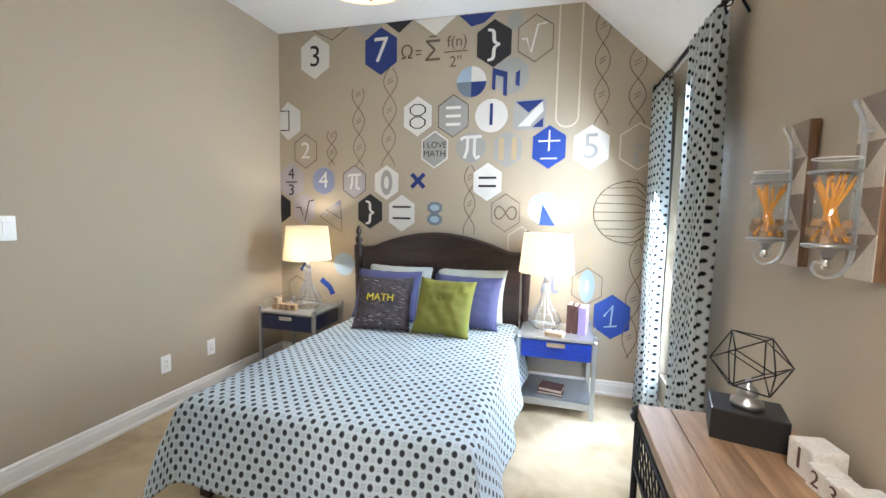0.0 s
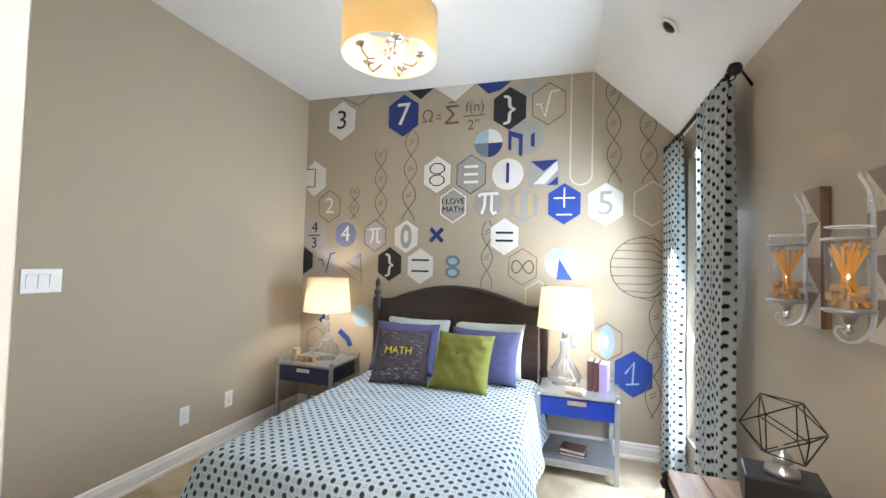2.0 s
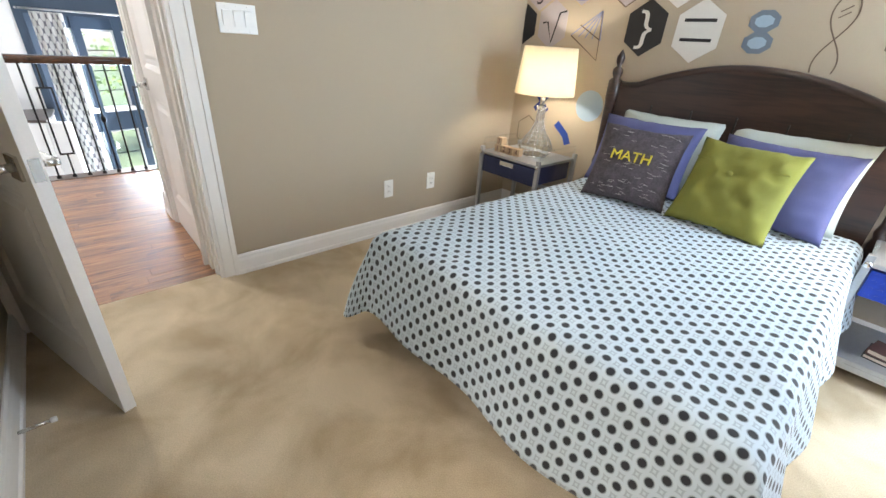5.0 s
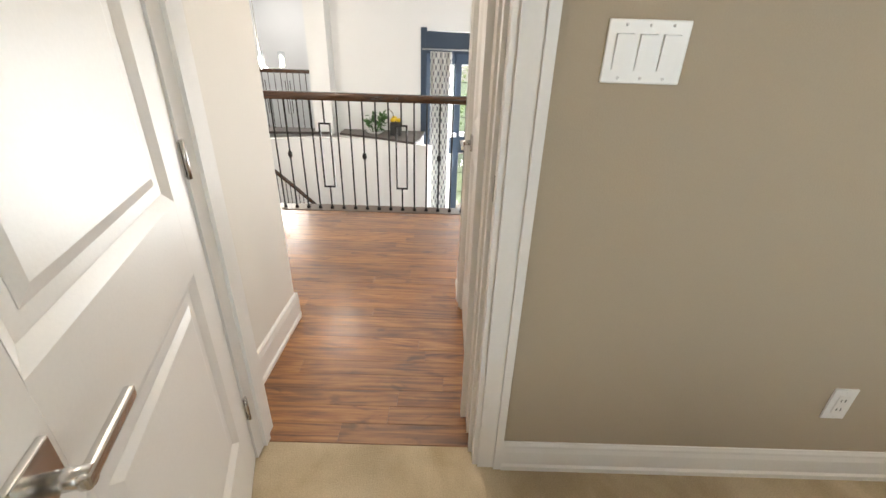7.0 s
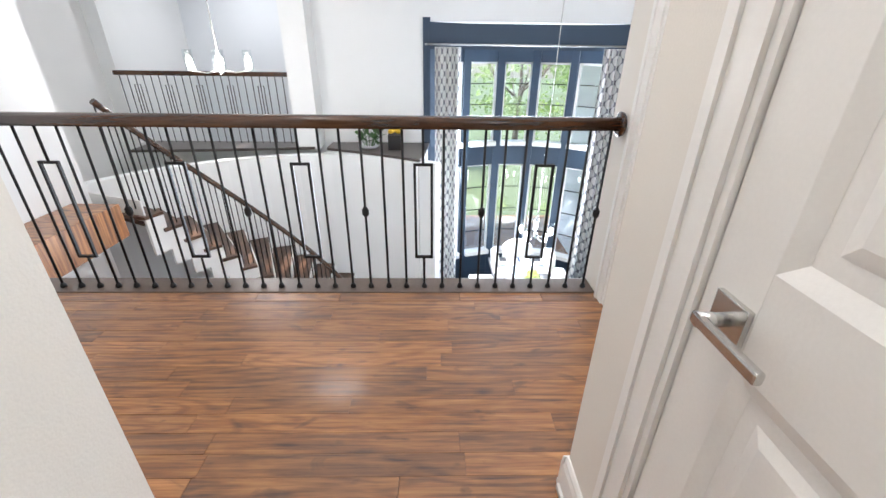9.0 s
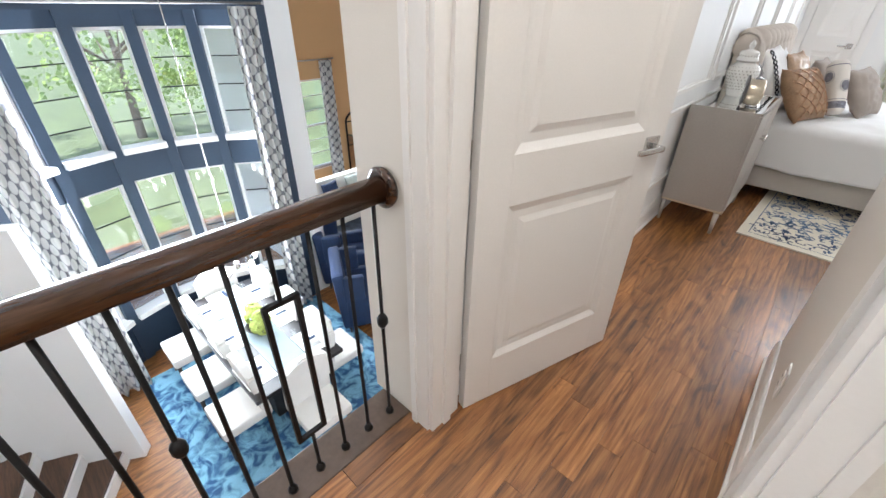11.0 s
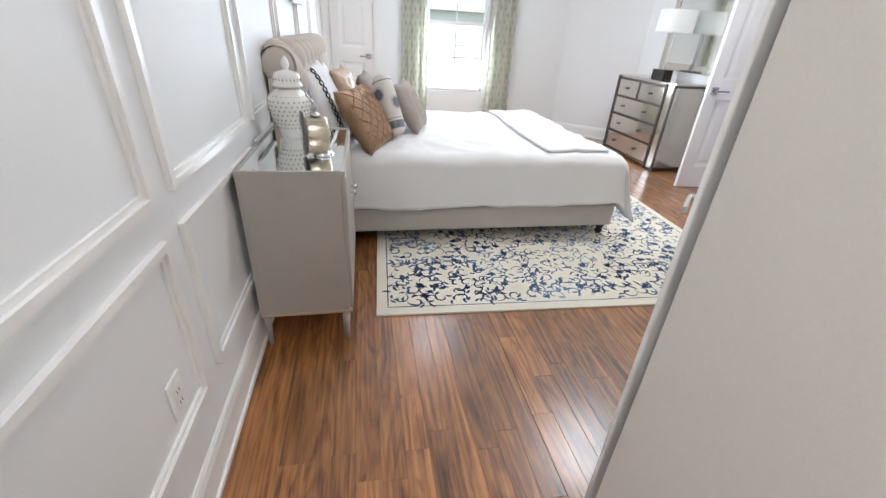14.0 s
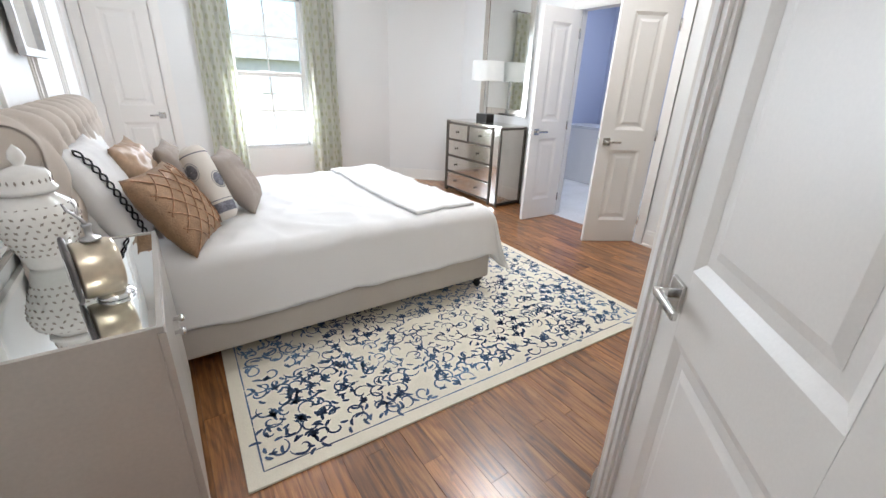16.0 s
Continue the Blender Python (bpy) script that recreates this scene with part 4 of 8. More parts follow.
for k in range(70):
    u, v = rnd.uniform(-0.8, 0.8), rnd.uniform(-0.85, 0.85)
    if abs(u) < 0.55 and 0.0 < v < 0.34:
        continue
    pts = []
    for q in range(5):
        uu, vv = u + 0.03 * q * rnd.uniform(0.6, 1.4), v + rnd.uniform(-0.02, 0.02)
        if abs(uu) < 0.9:
            puff = ((1 - uu ** 4) * (1 - vv ** 4)) ** 0.55 * (1 - 0.15 * (uu * uu + vv * vv))
            pts.append((uu * 0.21 * (1 - 0.07 * (1 - vv * vv) * uu * uu), -0.065 * puff - 0.006, 0.20 + vv * 0.20))
    if len(pts) > 2:
        add_tube(scrib, pts, 0.0011, 4)
part("chalk_scribbles", scrib, M["scribble"], pm, "pale scribbled figures")["kind"] = "stuff"
pg = pillow("cushion", (-0.755, 2.545, PZ), 0.42, 0.41, 0.14, 26, -6, M["green"], "olive green linen cushion with flap and button", 0.012)
part("flap_seam", box(-0.18, -0.060, 0.296, 0.18, -0.052, 0.301), M["green"], pg)
part("button", moved(lathe([(0.013, 0), (0.012, 0.004), (0, 0.006)], 12), Matrix.Translation((-0.02, -0.068, 0.25)) @ Matrix.Rotation(radians(90), 4, "X")), M["green"], pg)


def nightstand(at, drawer, label):
    ob = thing("nightstand", at, label, "nightstand")
    w, d, t = 0.49, 0.42, 0.535
    for x in (0.0, w):
        for y in (0.0, d):
            part("leg", box(x - 0.013, y - 0.013, 0, x + 0.013, y + 0.013, t + 0.03, 0.003), M["tray"], ob)
        part("side_rail", tube([(x, 0.0, t + 0.02), (x, 0.02, t + 0.085), (x, d - 0.02, t + 0.085), (x, d, t + 0.02)], 0.007, 8), M["acrylic"], ob)
        part("side_panel", box(x - 0.004, 0.014, t - 0.12, x + 0.004, d - 0.014, t + 0.05), M["acrylic"], ob)
        part("corner_bolt", moved(lathe([(0.014, 0), (0.014, 0.004), (0.007, 0.009), (0, 0.009)], 12), Matrix.Translation((x, -0.013, t - 0.01)) @ Matrix.Rotation(radians(90), 4, "X")), M["chrome"], ob)
    part("tabletop", box(0.0, -0.012, t - 0.018, w, d, t, 0.004), M["tray"], ob)
    dr = part("drawer", box(0.018, -0.006, t - 0.145, w - 0.018, d - 0.02, t - 0.028, 0.004), drawer, ob)
    relief = bmesh.new()
    for i in range(15):
        for j in range(4):
            cx, cz = 0.042 + (w - 0.084) * i / 14, t - 0.130 + 0.0295 * j
            add_prism(relief, [(cx + 0.0075 * math.cos(math.radians(45 * q)), cz + 0.0075 * math.sin(math.radians(45 * q))) for q in range(8)], 0.005, 0.0085, Matrix.Rotation(radians(90), 4, "X"))
    part("raised_dots", relief, drawer, dr, "grid of raised dots")["kind"] = "stuff"
    part("drawer_pull", box(w / 2 - 0.06, -0.02, t - 0.062, w / 2 + 0.06, -0.004, t - 0.032, 0.003), M["chrome"], dr)
    part("shelf", box(0.0, 0.0, 0.085, w, d, 0.105, 0.003), M["tray"], ob)
    part("shelf_apron", box(0.0, -0.004, 0.06, w, 0.004, 0.086), M["tray"], ob)
    part("back_bar", box(0.0, d - 0.006, 0.25, w, d + 0.006, 0.275), M["tray"], ob)
    return ob


nightstand((-0.235, 2.72, 0), M["cobalt"], "steel and acrylic nightstand with cobalt blue drawer")
nightstand((-2.30, 2.69, 0), M["bluegrey"], "steel and acrylic nightstand with dark blue drawer")
NT = 0.535


def table_lamp(at, power):
    ob = thing("table_lamp", at, "lit table lamp with cream shade and wire-ribbed glass bottle base", "table lamp", "bedside lamps")
    prof = [(0.075, 0), (0.105, 0.03), (0.11, 0.07), (0.09, 0.11), (0.05, 0.16), (0.026, 0.22), (0.022, 0.30), (0.03, 0.33)]
    part("glass_base", lathe(prof, 20), M["acrylic"], ob, smooth=True)
    for k in range(12):
        a = 2 * math.pi * k / 12
        part("rib", tube([((r + 0.003) * math.cos(a), (r + 0.003) * math.sin(a), z) for r, z in prof], 0.0028, 5), M["chrome"], ob)
    for r, z in ((0.112, 0.055), (0.085, 0.118), (0.045, 0.17)):
        part("ring", tube([((r + 0.004) * math.cos(2 * math.pi * k / 24), (r + 0.004) * math.sin(2 * math.pi * k / 24), z) for k in range(24)], 0.0028, 5, True), M["chrome"], ob)
    part("foot", lathe([(0.085, 0), (0.085, 0.008), (0.07, 0.012)], 20), M["chrome"], ob)
    part("socket", lathe([(0.018, 0.33), (0.018, 0.40)], 12), M["nickel"], ob)
    part("shade", lathe([(0.195, 0.405), (0.168, 0.685), (0.166, 0.685), (0.193, 0.405)], 40, cap=False), M["shade"], ob, "lit cream linen shade")
    b = bulb("table_lamp_bulb", (at[0], at[1], at[2] + 0.53), power)
    return ob


table_lamp((-0.075, 2.955, NT), 3.4)
table_lamp((-2.01, 2.91, NT), 3.1)


def book(at, size, rz, cover, label, upright=False):
    ob = thing("book", at, label, "book", rz=rz)
    w, d, h = size
    part("cover", add_box(add_box(box(0, 0, 0, w, d, 0.004), 0, 0, h - 0.004, w, d, h), 0, 0, 0.004, 0.004, d, h - 0.004) if not upright else add_box(add_box(box(0, 0, 0, 0.004, d, h), w - 0.004, 0, 0, w, d, h), 0.004, 0, 0, w - 0.004, 0.004, h), cover, ob)
    part("pages", box(0.005, 0.004, 0.004, w - 0.004, d - 0.004, h - 0.004) if not upright else box(0.004, 0.005, 0.003, w - 0.004, d - 0.004, h - 0.004), M["paper"], ob)
    return ob


book((0.075, 2.86, NT), (0.035, 0.14, 0.20), -8, M["book1"], "brown cloth book standing upright", True)
book((0.115, 2.855, NT), (0.03, 0.14, 0.195), -10, M["book1"], "brown cloth book standing upright", True)
book((0.15, 2.845, NT), (0.05, 0.145, 0.19), -12, M["book2"], "lilac cloth book standing upright", True)
tr = thing("candle_tray", (0.0, 2.76, NT), "small wooden holder with pale tea lights", "candle holder", rz=-12)
part("tray", box(-0.06, -0.04, 0, 0.06, 0.04, 0.03, 0.008), M["lightwood"], tr)
for k in range(3):
    part("tea_light", lathe([(0.014, 0.03), (0.014, 0.04), (0.0, 0.041)], 12, (-0.035 + 0.035 * k, 0, 0)), M["cardwhite"], tr)
book((-0.10, 2.80, 0.105), (0.17, 0.13, 0.022), -8, M["blackbox"], "dark book lying flat on the lower shelf")
book((-0.095, 2.805, 0.127), (0.16, 0.12, 0.026), -12, M["book1"], "brown book lying flat on the lower shelf")


def digit_block(at, size, text, rz, material, label):
    ob = thing("number_block", at, label, "block", "number blocks", rz)
    part("block", box(-size / 2, -size / 2, 0, size / 2, size / 2, size, 0.004), material, ob)
    part("digit", moved(letters(text, size * 0.95, 0.001), Matrix.Translation((0, -size / 2 - 0.0006, size * 0.5)) @ Matrix.Rotation(radians(90), 4, "X")), M["book1"], ob)
    return ob


for k, (tx, dx, dz) in enumerate((("1", 0, 0.0), ("2", 0.055, 0), ("3", 0.11, 0), ("4", 0.16, 0))):
    digit_block((-2.21 + dx, 2.765 + 0.01 * (k % 2), NT), 0.05, tx, 4, M["lightwood"], "pale wooden number block on the nightstand")
digit_block((-2.20, 2.77, NT + 0.05), 0.05, "1", -6, M["lightwood"], "pale wooden number block stacked on another")

# desk
desk = thing("console_desk", (0.268, 0.17, 0), "long walnut plank desk on black iron trestle frame", "desk")
dl, dw, dt = 1.25, 0.43, 0.72
for k, (a, b) in enumerate(((0.0, 0.10), (0.102, 0.215), (0.217, 0.325), (0.327, dw))):
    part("plank", box(a, 0, dt - 0.035, b, dl, dt, 0.004), M["desk"], desk)
for y in (0.05, dl - 0.02):
    part("leg", tube([(0.012, y + 0.05, 0.0), (0.005, y, dt - 0.035)], 0.011, 8), M["iron"], desk)
    part("leg", tube([(dw - 0.012, y + 0.05, 0.0), (dw - 0.005, y, dt - 0.035)], 0.011, 8), M["iron"], desk)
    part("cross_bar", tube([(0.012, y + 0.04, 0.16), (dw - 0.012, y + 0.04, 0.16)], 0.007, 8), M["iron"], desk)
    for x in (0.012, dw - 0.012):
        part("foot", lathe([(0.022, 0), (0.02, 0.012), (0.011, 0.018)], 12, (x, y + 0.05, 0)), M["iron"], desk)
    part("finial", lathe([(0.016, 0), (0.022, 0.015), (0.014, 0.03), (0.018, 0.04), (0.0, 0.055)], 12, (0.0, y, dt - 0.05)), M["iron"], desk)
part("side_bar", tube([(0.008, 0.05, 0.50), (0.008, dl, 0.50)], 0.009, 8), M["iron"], desk)
part("side_bar", tube([(0.006, 0.05, dt - 0.06), (0.006, dl, dt - 0.06)], 0.006, 8), M["iron"], desk)
bm = bmesh.new()
for k in range(26):
    y = 0.06 + k * 0.045
    add_tube(bm, [(0.008, y, 0.50), (0.007, y + 0.045, 0.585), (0.006, y, dt - 0.06)], 0.003, 5)
    add_tube(bm, [(0.008, y + 0.045, 0.50), (0.007, y, 0.585), (0.006, y + 0.045, dt - 0.06)], 0.003, 5)
part("lattice", bm, M["iron"], desk)
part("rose_trim", box(-0.004, 0.1, dt - 0.075, 0.002, 0.62, dt - 0.066), mat("copper_trim", (0.5, 0.2, 0.13), 0.35, 0.7), desk)

orb = thing("wire_sculpture", (0.535, 1.30, dt), "black wire polyhedron on a black wooden box", "sculpture", rz=-14)
part("box_base", box(-0.085, -0.065, 0, 0.085, 0.065, 0.085, 0.004), M["blackbox"], orb)
part("turned_stem", lathe([(0.04, 0.085), (0.038, 0.10), (0.015, 0.11), (0.025, 0.12), (0.022, 0.135), (0.008, 0.145), (0.008, 0.16)], 16), M["steel"], orb)
bm = bmesh.new()
ico = bmesh.new()
bmesh.ops.create_icosphere(ico, subdivisions=1, radius=0.092)
bmesh.ops.rotate(ico, verts=ico.verts[:], matrix=Matrix.Rotation(radians(18), 3, "X") @ Matrix.Rotation(radians(25), 3, "Y"))
for e in ico.edges:
    a, b = e.verts[0].co, e.verts[1].co
    add_tube(bm, [a + Vector((0, 0, 0.205)), b + Vector((0, 0, 0.205))], 0.0018, 5)
ico.free()
part("wire_frame", bm, M["iron"], orb)
orb.scale = (1.06, 1.06, 1.06)
for k, (tx, x, y, z, s) in enumerate((("1", 0.594, 1.135, dt, 0.080), ("2", 0.582, 1.066, dt, 0.056), ("3", 0.586, 1.009, dt, 0.056), ("4", 0.592, 0.942, dt, 0.074))):
    digit_block((x + 0.03, y, z), s, tx, -82, M["plaster"], "white-washed wooden number block on the desk")
card = thing("printed_card", (0.32, 0.36, dt), "blue and white printed card with orange ring", "card", rz=-12)
part("card_sheet", box(-0.0, -0.13, 0, 0.20, 0.13, 0.003), M["cardblue"], card)
part("white_field", box(0.012, -0.118, 0.003, 0.188, 0.118, 0.0036), M["cardwhite"], card)
part("orange_ring", tube([(0.07 + 0.035 * math.cos(2 * math.pi * k / 24), 0.06 + 0.035 * math.sin(2 * math.pi * k / 24), 0.0036) for k in range(24)], 0.006, 6, True), M["cardorange"], card)


M["strap"] = mat("pale_grey_steel_strap", (0.52, 0.52, 0.51), 0.38, 0.7, var=0.12, scale=25)
M["inlaywhite"] = mat("white_inlay_paint", (0.62, 0.55, 0.46), 0.7, var=0.12, scale=20, fine=160, bump=0.1)
M["inlaytaupe"] = mat("taupe_inlay_paint", (0.29, 0.22, 0.17), 0.7, var=0.15, scale=20, fine=160, bump=0.1)
M["plank"] = wood_mat("brown_plank_wood", (0.10, 0.05, 0.025), (0.25, 0.135, 0.07), 0.6, 2, 14, 0.1, 0.0)


def sconce(y, label):
    """A patterned wooden board with a steel strap that carries a glass cylinder of pencils."""
    ob = thing("wall_sconce", (EX, y, 1.42), label, "wall sconce", "pencil sconces")
    bw, z0, z1 = 0.064, -0.225, 0.235
    board = part("back_board", box(-0.034, -bw, z0, -0.004, bw, z1, 0.002), M["plank"], ob, "brown wooden board")
    step = (z1 - z0) / 4
    for k in range(4):
        za, zb = z0 + k * step, z0 + (k + 1) * step
        zm = (za + zb) / 2
        for tri, ink in (([(-bw, za), (bw, za), (0.0, zm)], "inlaywhite"), ([(-bw, zb), (0.0, zm), (bw, zb)], "inlaytaupe"), ([(-bw, za), (0.0, zm), (-bw, zb)], "inlaytaupe" if k % 2 else "inlaywhite"), ([(bw, za), (bw, zb), (0.0, zm)], "inlaywhite" if k % 2 else "inlaytaupe")):
            part("inlay", prism(tri, -0.0365, -0.0335, Matrix(((0, 0, 1, 0), (1, 0, 0, 0), (0, 1, 0, 0), (0, 0, 0, 1)))), M[ink], board)
    x, r = -0.108, 0.054
    arm = [(-0.082, 0.222), (-0.080, 0.212), (-0.066, 0.190), (-0.056, 0.165), (-0.052, 0.13), (-0.052, -0.16), (-0.056, -0.185), (-0.068, -0.208), (-0.088, -0.222), (-0.110, -0.226), (-0.130, -0.218), (-0.142, -0.200), (-0.138, -0.186), (-0.128, -0.184)]
    bm = bmesh.new()
    quads = []
    for i, (ax, az) in enumerate(arm):
        bx, bz = arm[max(0, i - 1)]
        cx, cz = arm[min(len(arm) - 1, i + 1)]
        d = Vector((cx - bx, cz - bz)).normalized()
        nx, nz = -d.y * 0.0025, d.x * 0.0025
        hw = 0.010 if i < 7 else 0.010 - 0.0008 * (i - 6)
        quads.append([bm.verts.new(p) for p in ((ax + nx, -hw, az + nz), (ax + nx, hw, az + nz), (ax - nx, hw, az - nz), (ax - nx, -hw, az - nz))])
    for p, q in zip(quads, quads[1:]):
        for i in range(4):
            bm.faces.new((p[i], p[(i + 1) % 4], q[(i + 1) % 4], q[i]))
    bm.faces.new(quads[0])
    bm.faces.new(quads[-1][::-1])
    bmesh.ops.recalc_face_normals(bm, faces=bm.faces[:])
    part("strap_arm", bm, M["strap"], ob, "flat bent steel strap")
    for zz in (0.145, -0.085):
        part("bracket", add_tube(box(-0.058, -0.011, zz - 0.006, -0.030, 0.011, zz + 0.006, 0.001), [(-0.062, 0, zz), (-0.030, 0, zz)], 0.005, 8), M["strap"], ob)
    part("upper_ring", tube([(x + (r + 0.003) * math.cos(2 * math.pi * k / 28), (r + 0.003) * math.sin(2 * math.pi * k / 28), 0.045) for k in range(28)], 0.004, 6, True), M["steel"], ob)
    part("cup", lathe([(0.014, -0.172), (0.018, -0.160), (0.030, -0.152), (0.054, -0.148), (0.060, -0.144), (0.060, -0.138), (0.0, -0.138)], 28, (x, 0, 0)), M["steel"], ob)
    part("cup_arm", box(x + 0.05, -0.006, -0.147, -0.050, 0.006, -0.141), M["steel"], ob)
    part("glass_cylinder", lathe([(r, -0.137), (r, 0.078), (r - 0.003, 0.078), (r - 0.003, -0.134)], 32, (x, 0, 0), cap=False), M["acrylic"], ob)
    part("glass_lip", tube([(x + (r - 0.0015) * math.cos(2 * math.pi * k / 28), (r - 0.0015) * math.sin(2 * math.pi * k / 28), 0.078) for k in range(28)], 0.002, 5, True), M["cardwhite"], ob)
    part("ball_stem", lathe([(0.0, -0.206), (0.010, -0.203), (0.0165, -0.192), (0.013, -0.180), (0.010, -0.172)], 16, (x, 0, 0)), M["chrome"], ob, smooth=True)
    rnd = random.Random(int(y * 100))
    for k in range(15):
        a = rnd.uniform(0, 6.28)
        b = a + rnd.uniform(2.3, 3.9)
        lo = Vector((x + 0.038 * math.cos(a), 0.038 * math.sin(a), -0.130))
        hi = Vector((x + 0.042 * math.cos(b), 0.042 * math.sin(b), rnd.uniform(0.012, 0.036)))
        pc = part("pencil", tube([lo, hi], 0.0038, 6), M["pencil"], ob)
        part("pencil_end", tube([hi, hi + (hi - lo).normalized() * 0.006], 0.0037, 6), M["cork"], pc, "bare wooden pencil end")
    for k in range(9):
        a = 6.28 * k / 9
        part("wood_piece", moved(box(-0.013, -0.010, -0.010, 0.013, 0.010, 0.010, 0.002), Matrix.Translation((x + 0.036 * math.cos(a), 0.036 * math.sin(a), -0.126 + 0.02 * (k % 3))) @ Matrix.Rotation(a + k, 4, "Z") @ Matrix.Rotation(0.4 * (k % 2), 4, "X")), M["cork"], ob)
    ob.scale = (0.86, 0.74, 0.93)
    return ob


sconce(1.445, "steel wall sconce with glass cylinder of orange pencils")
sconce(1.145, "steel wall sconce with glass cylinder of orange pencils")


def curtain(name, p, q, z0, z1, material, label, waves=6, amp=0.035, flat=0.55, group=""):
    """A hanging pleated curtain from p to q in plan."""
    p, q = Vector((*p, 0)), Vector((*q, 0))
    d = q - p
    L = d.length
    n = Vector((-d.y, d.x, 0)).normalized()
    cloth = L * 2.5

    def fn(u, v):
        a = amp * (0.75 + 0.35 * (1 - v)) * (math.sin(u * waves * 2 * math.pi) + 0.3 * math.sin(u * waves * 4 * math.pi + 1 + v * 2)) + 0.012 * noise.noise(Vector((u * 4, v * 3, L)))
        s = u + 0.02 * math.sin(v * 3 + u * 9)
        return p + d * s + n * a + Vector((0, 0, z0 + (z1 - z0) * v))
    return tagged(part(name, sheet(waves * 14, 18, fn, lambda u, v: (u * cloth, v * (z1 - z0)), 0.003), material, smooth=True), label, "curtain", group)


curtain("curtain", (0.60, 1.92), (0.60, 2.30), 0.02, 2.20, M["curtaindots"], "pale floor-length curtain with black polka dots", 5, 0.045, group="dotted curtains")
curtain("curtain", (0.61, 2.80), (0.61, 3.13), 0.02, 2.20, M["curtaindots"], "pale floor-length curtain with black polka dots", 4, 0.045, group="dotted curtains")
rod = thing("curtain_rod", (0.61, 1.9, 2.235), "black iron curtain rod with scrolled finials", "curtain rod")
part("pole", tube([(0, 0, 0), (0, 1.26, 0)], 0.011, 10), M["iron"], rod)
for y in (-0.01, 1.25):
    part("finial", lathe([(0.0, -0.03), (0.022, -0.02), (0.03, 0.0), (0.022, 0.02), (0.0, 0.03)], 12, (0, y, 0.0)), M["iron"], rod)
    part("bracket", tube([(0, y + (0.07 if y < 1 else -0.07), 0), (0.05, y + (0.07 if y < 1 else -0.07), 0.02), (0.09, y + (0.07 if y < 1 else -0.07), -0.05)], 0.006, 8), M["iron"], rod)
for y0, y1 in ((0.04, 0.38), (0.92, 1.2)):
    for k in range(6):
        y = y0 + (y1 - y0) * k / 5
        part("ring", tube([(0.02 * math.cos(2 * math.pi * j / 14), y, 0.02 * math.sin(2 * math.pi * j / 14) - 0.008) for j in range(14)], 0.0035, 6, True), M["iron"], rod)


def window_unit(name, m, w, z0, z1, material, label, muntins=(1, 2), sash=True, t=0.05):
    """A window in local x-z, from -w/2 to w/2, with frame, sashes, muntins, sill and panes."""
    ob = thing(name, (0, 0, 0), label, "window", kind="structure")
    ob.matrix_basis = m
    f = 0.04
    bm = bmesh.new()
    for a in (-w / 2, w / 2 - f):
        add_box(bm, a, -t, z0, a + f, 0.01, z1)
    add_box(bm, -w / 2, -t, z0, w / 2, 0.01, z0 + f)
    add_box(bm, -w / 2, -t, z1 - f, w / 2, 0.01, z1)
    part("window_frame", bm, material, ob)
    zm = (z0 + z1) / 2
    if sash:
        part("meeting_rail", box(-w / 2 + f, -t * 0.8, zm - 0.022, w / 2 - f, 0.004, zm + 0.022), material, ob)
    halves = ((z0 + f, zm - 0.02), (zm + 0.02, z1 - f)) if sash else ((z0 + f, z1 - f),)
    for a, b in halves:
        for k in range(1, muntins[0] + 1):
            x = -w / 2 + f + (w - 2 * f) * k / (muntins[0] + 1)
            part("muntin", box(x - 0.008, -t * 0.6, a, x + 0.008, -t * 0.3, b), material, ob)
        for k in range(1, muntins[1]):
            z = a + (b - a) * k / muntins[1]
            part("muntin", box(-w / 2 + f, -t * 0.6, z - 0.008, w / 2 - f, -t * 0.3, z + 0.008), material, ob)
        pn = part("pane", box(-w / 2 + f, -t * 0.48, a, w / 2 - f, -t * 0.42, b), M["glass"], ob)
        pn.visible_shadow = False
    part("window_sill", box(-w / 2 - 0.05, -0.02, z0 - 0.03, w / 2 + 0.05, 0.05, z0, 0.004), M["trim"], ob)
    return ob


window_unit("window_1", Matrix.Translation((EX + 0.06, 2.62, 0)) @ Matrix.Rotation(radians(90), 4, "Z"), 0.70, 0.28, 2.12, M["trim"], "white sash bedroom window behind dotted curtains")

# pendant
pd = thing("pendant_light", (-0.925, 1.72, 2.89), "drum pendant lamp with gold silk shade and brass arms", "pendant light")
part("canopy", lathe([(0.062, 0.0), (0.062, -0.018), (0.03, -0.03), (0.0, -0.03)], 24), M["nickel"], pd)
part("stem", tube([(0, 0, -0.03), (0, 0, -0.46)], 0.006, 8), M["nickel"], pd)
part("shade", lathe([(0.262, -0.505), (0.262, -0.275), (0.259, -0.275), (0.259, -0.505)], 48, cap=False), M["drum"], pd, "gold silk drum shade")
part("shade_lining", lathe([(0.257, -0.503), (0.257, -0.277)], 48, cap=False), M["drumin"], pd)
part("spider", add_tube(tube([(-0.257, 0, -0.30), (0.257, 0, -0.30)], 0.004, 6), [(0, -0.257, -0.30), (0, 0.257, -0.30)], 0.004, 6), M["nickel"], pd)
part("hub", lathe([(0.012, -0.40), (0.03, -0.43), (0.035, -0.46), (0.014, -0.49), (0.022, -0.505), (0.0, -0.52)], 16), M["nickel"], pd)
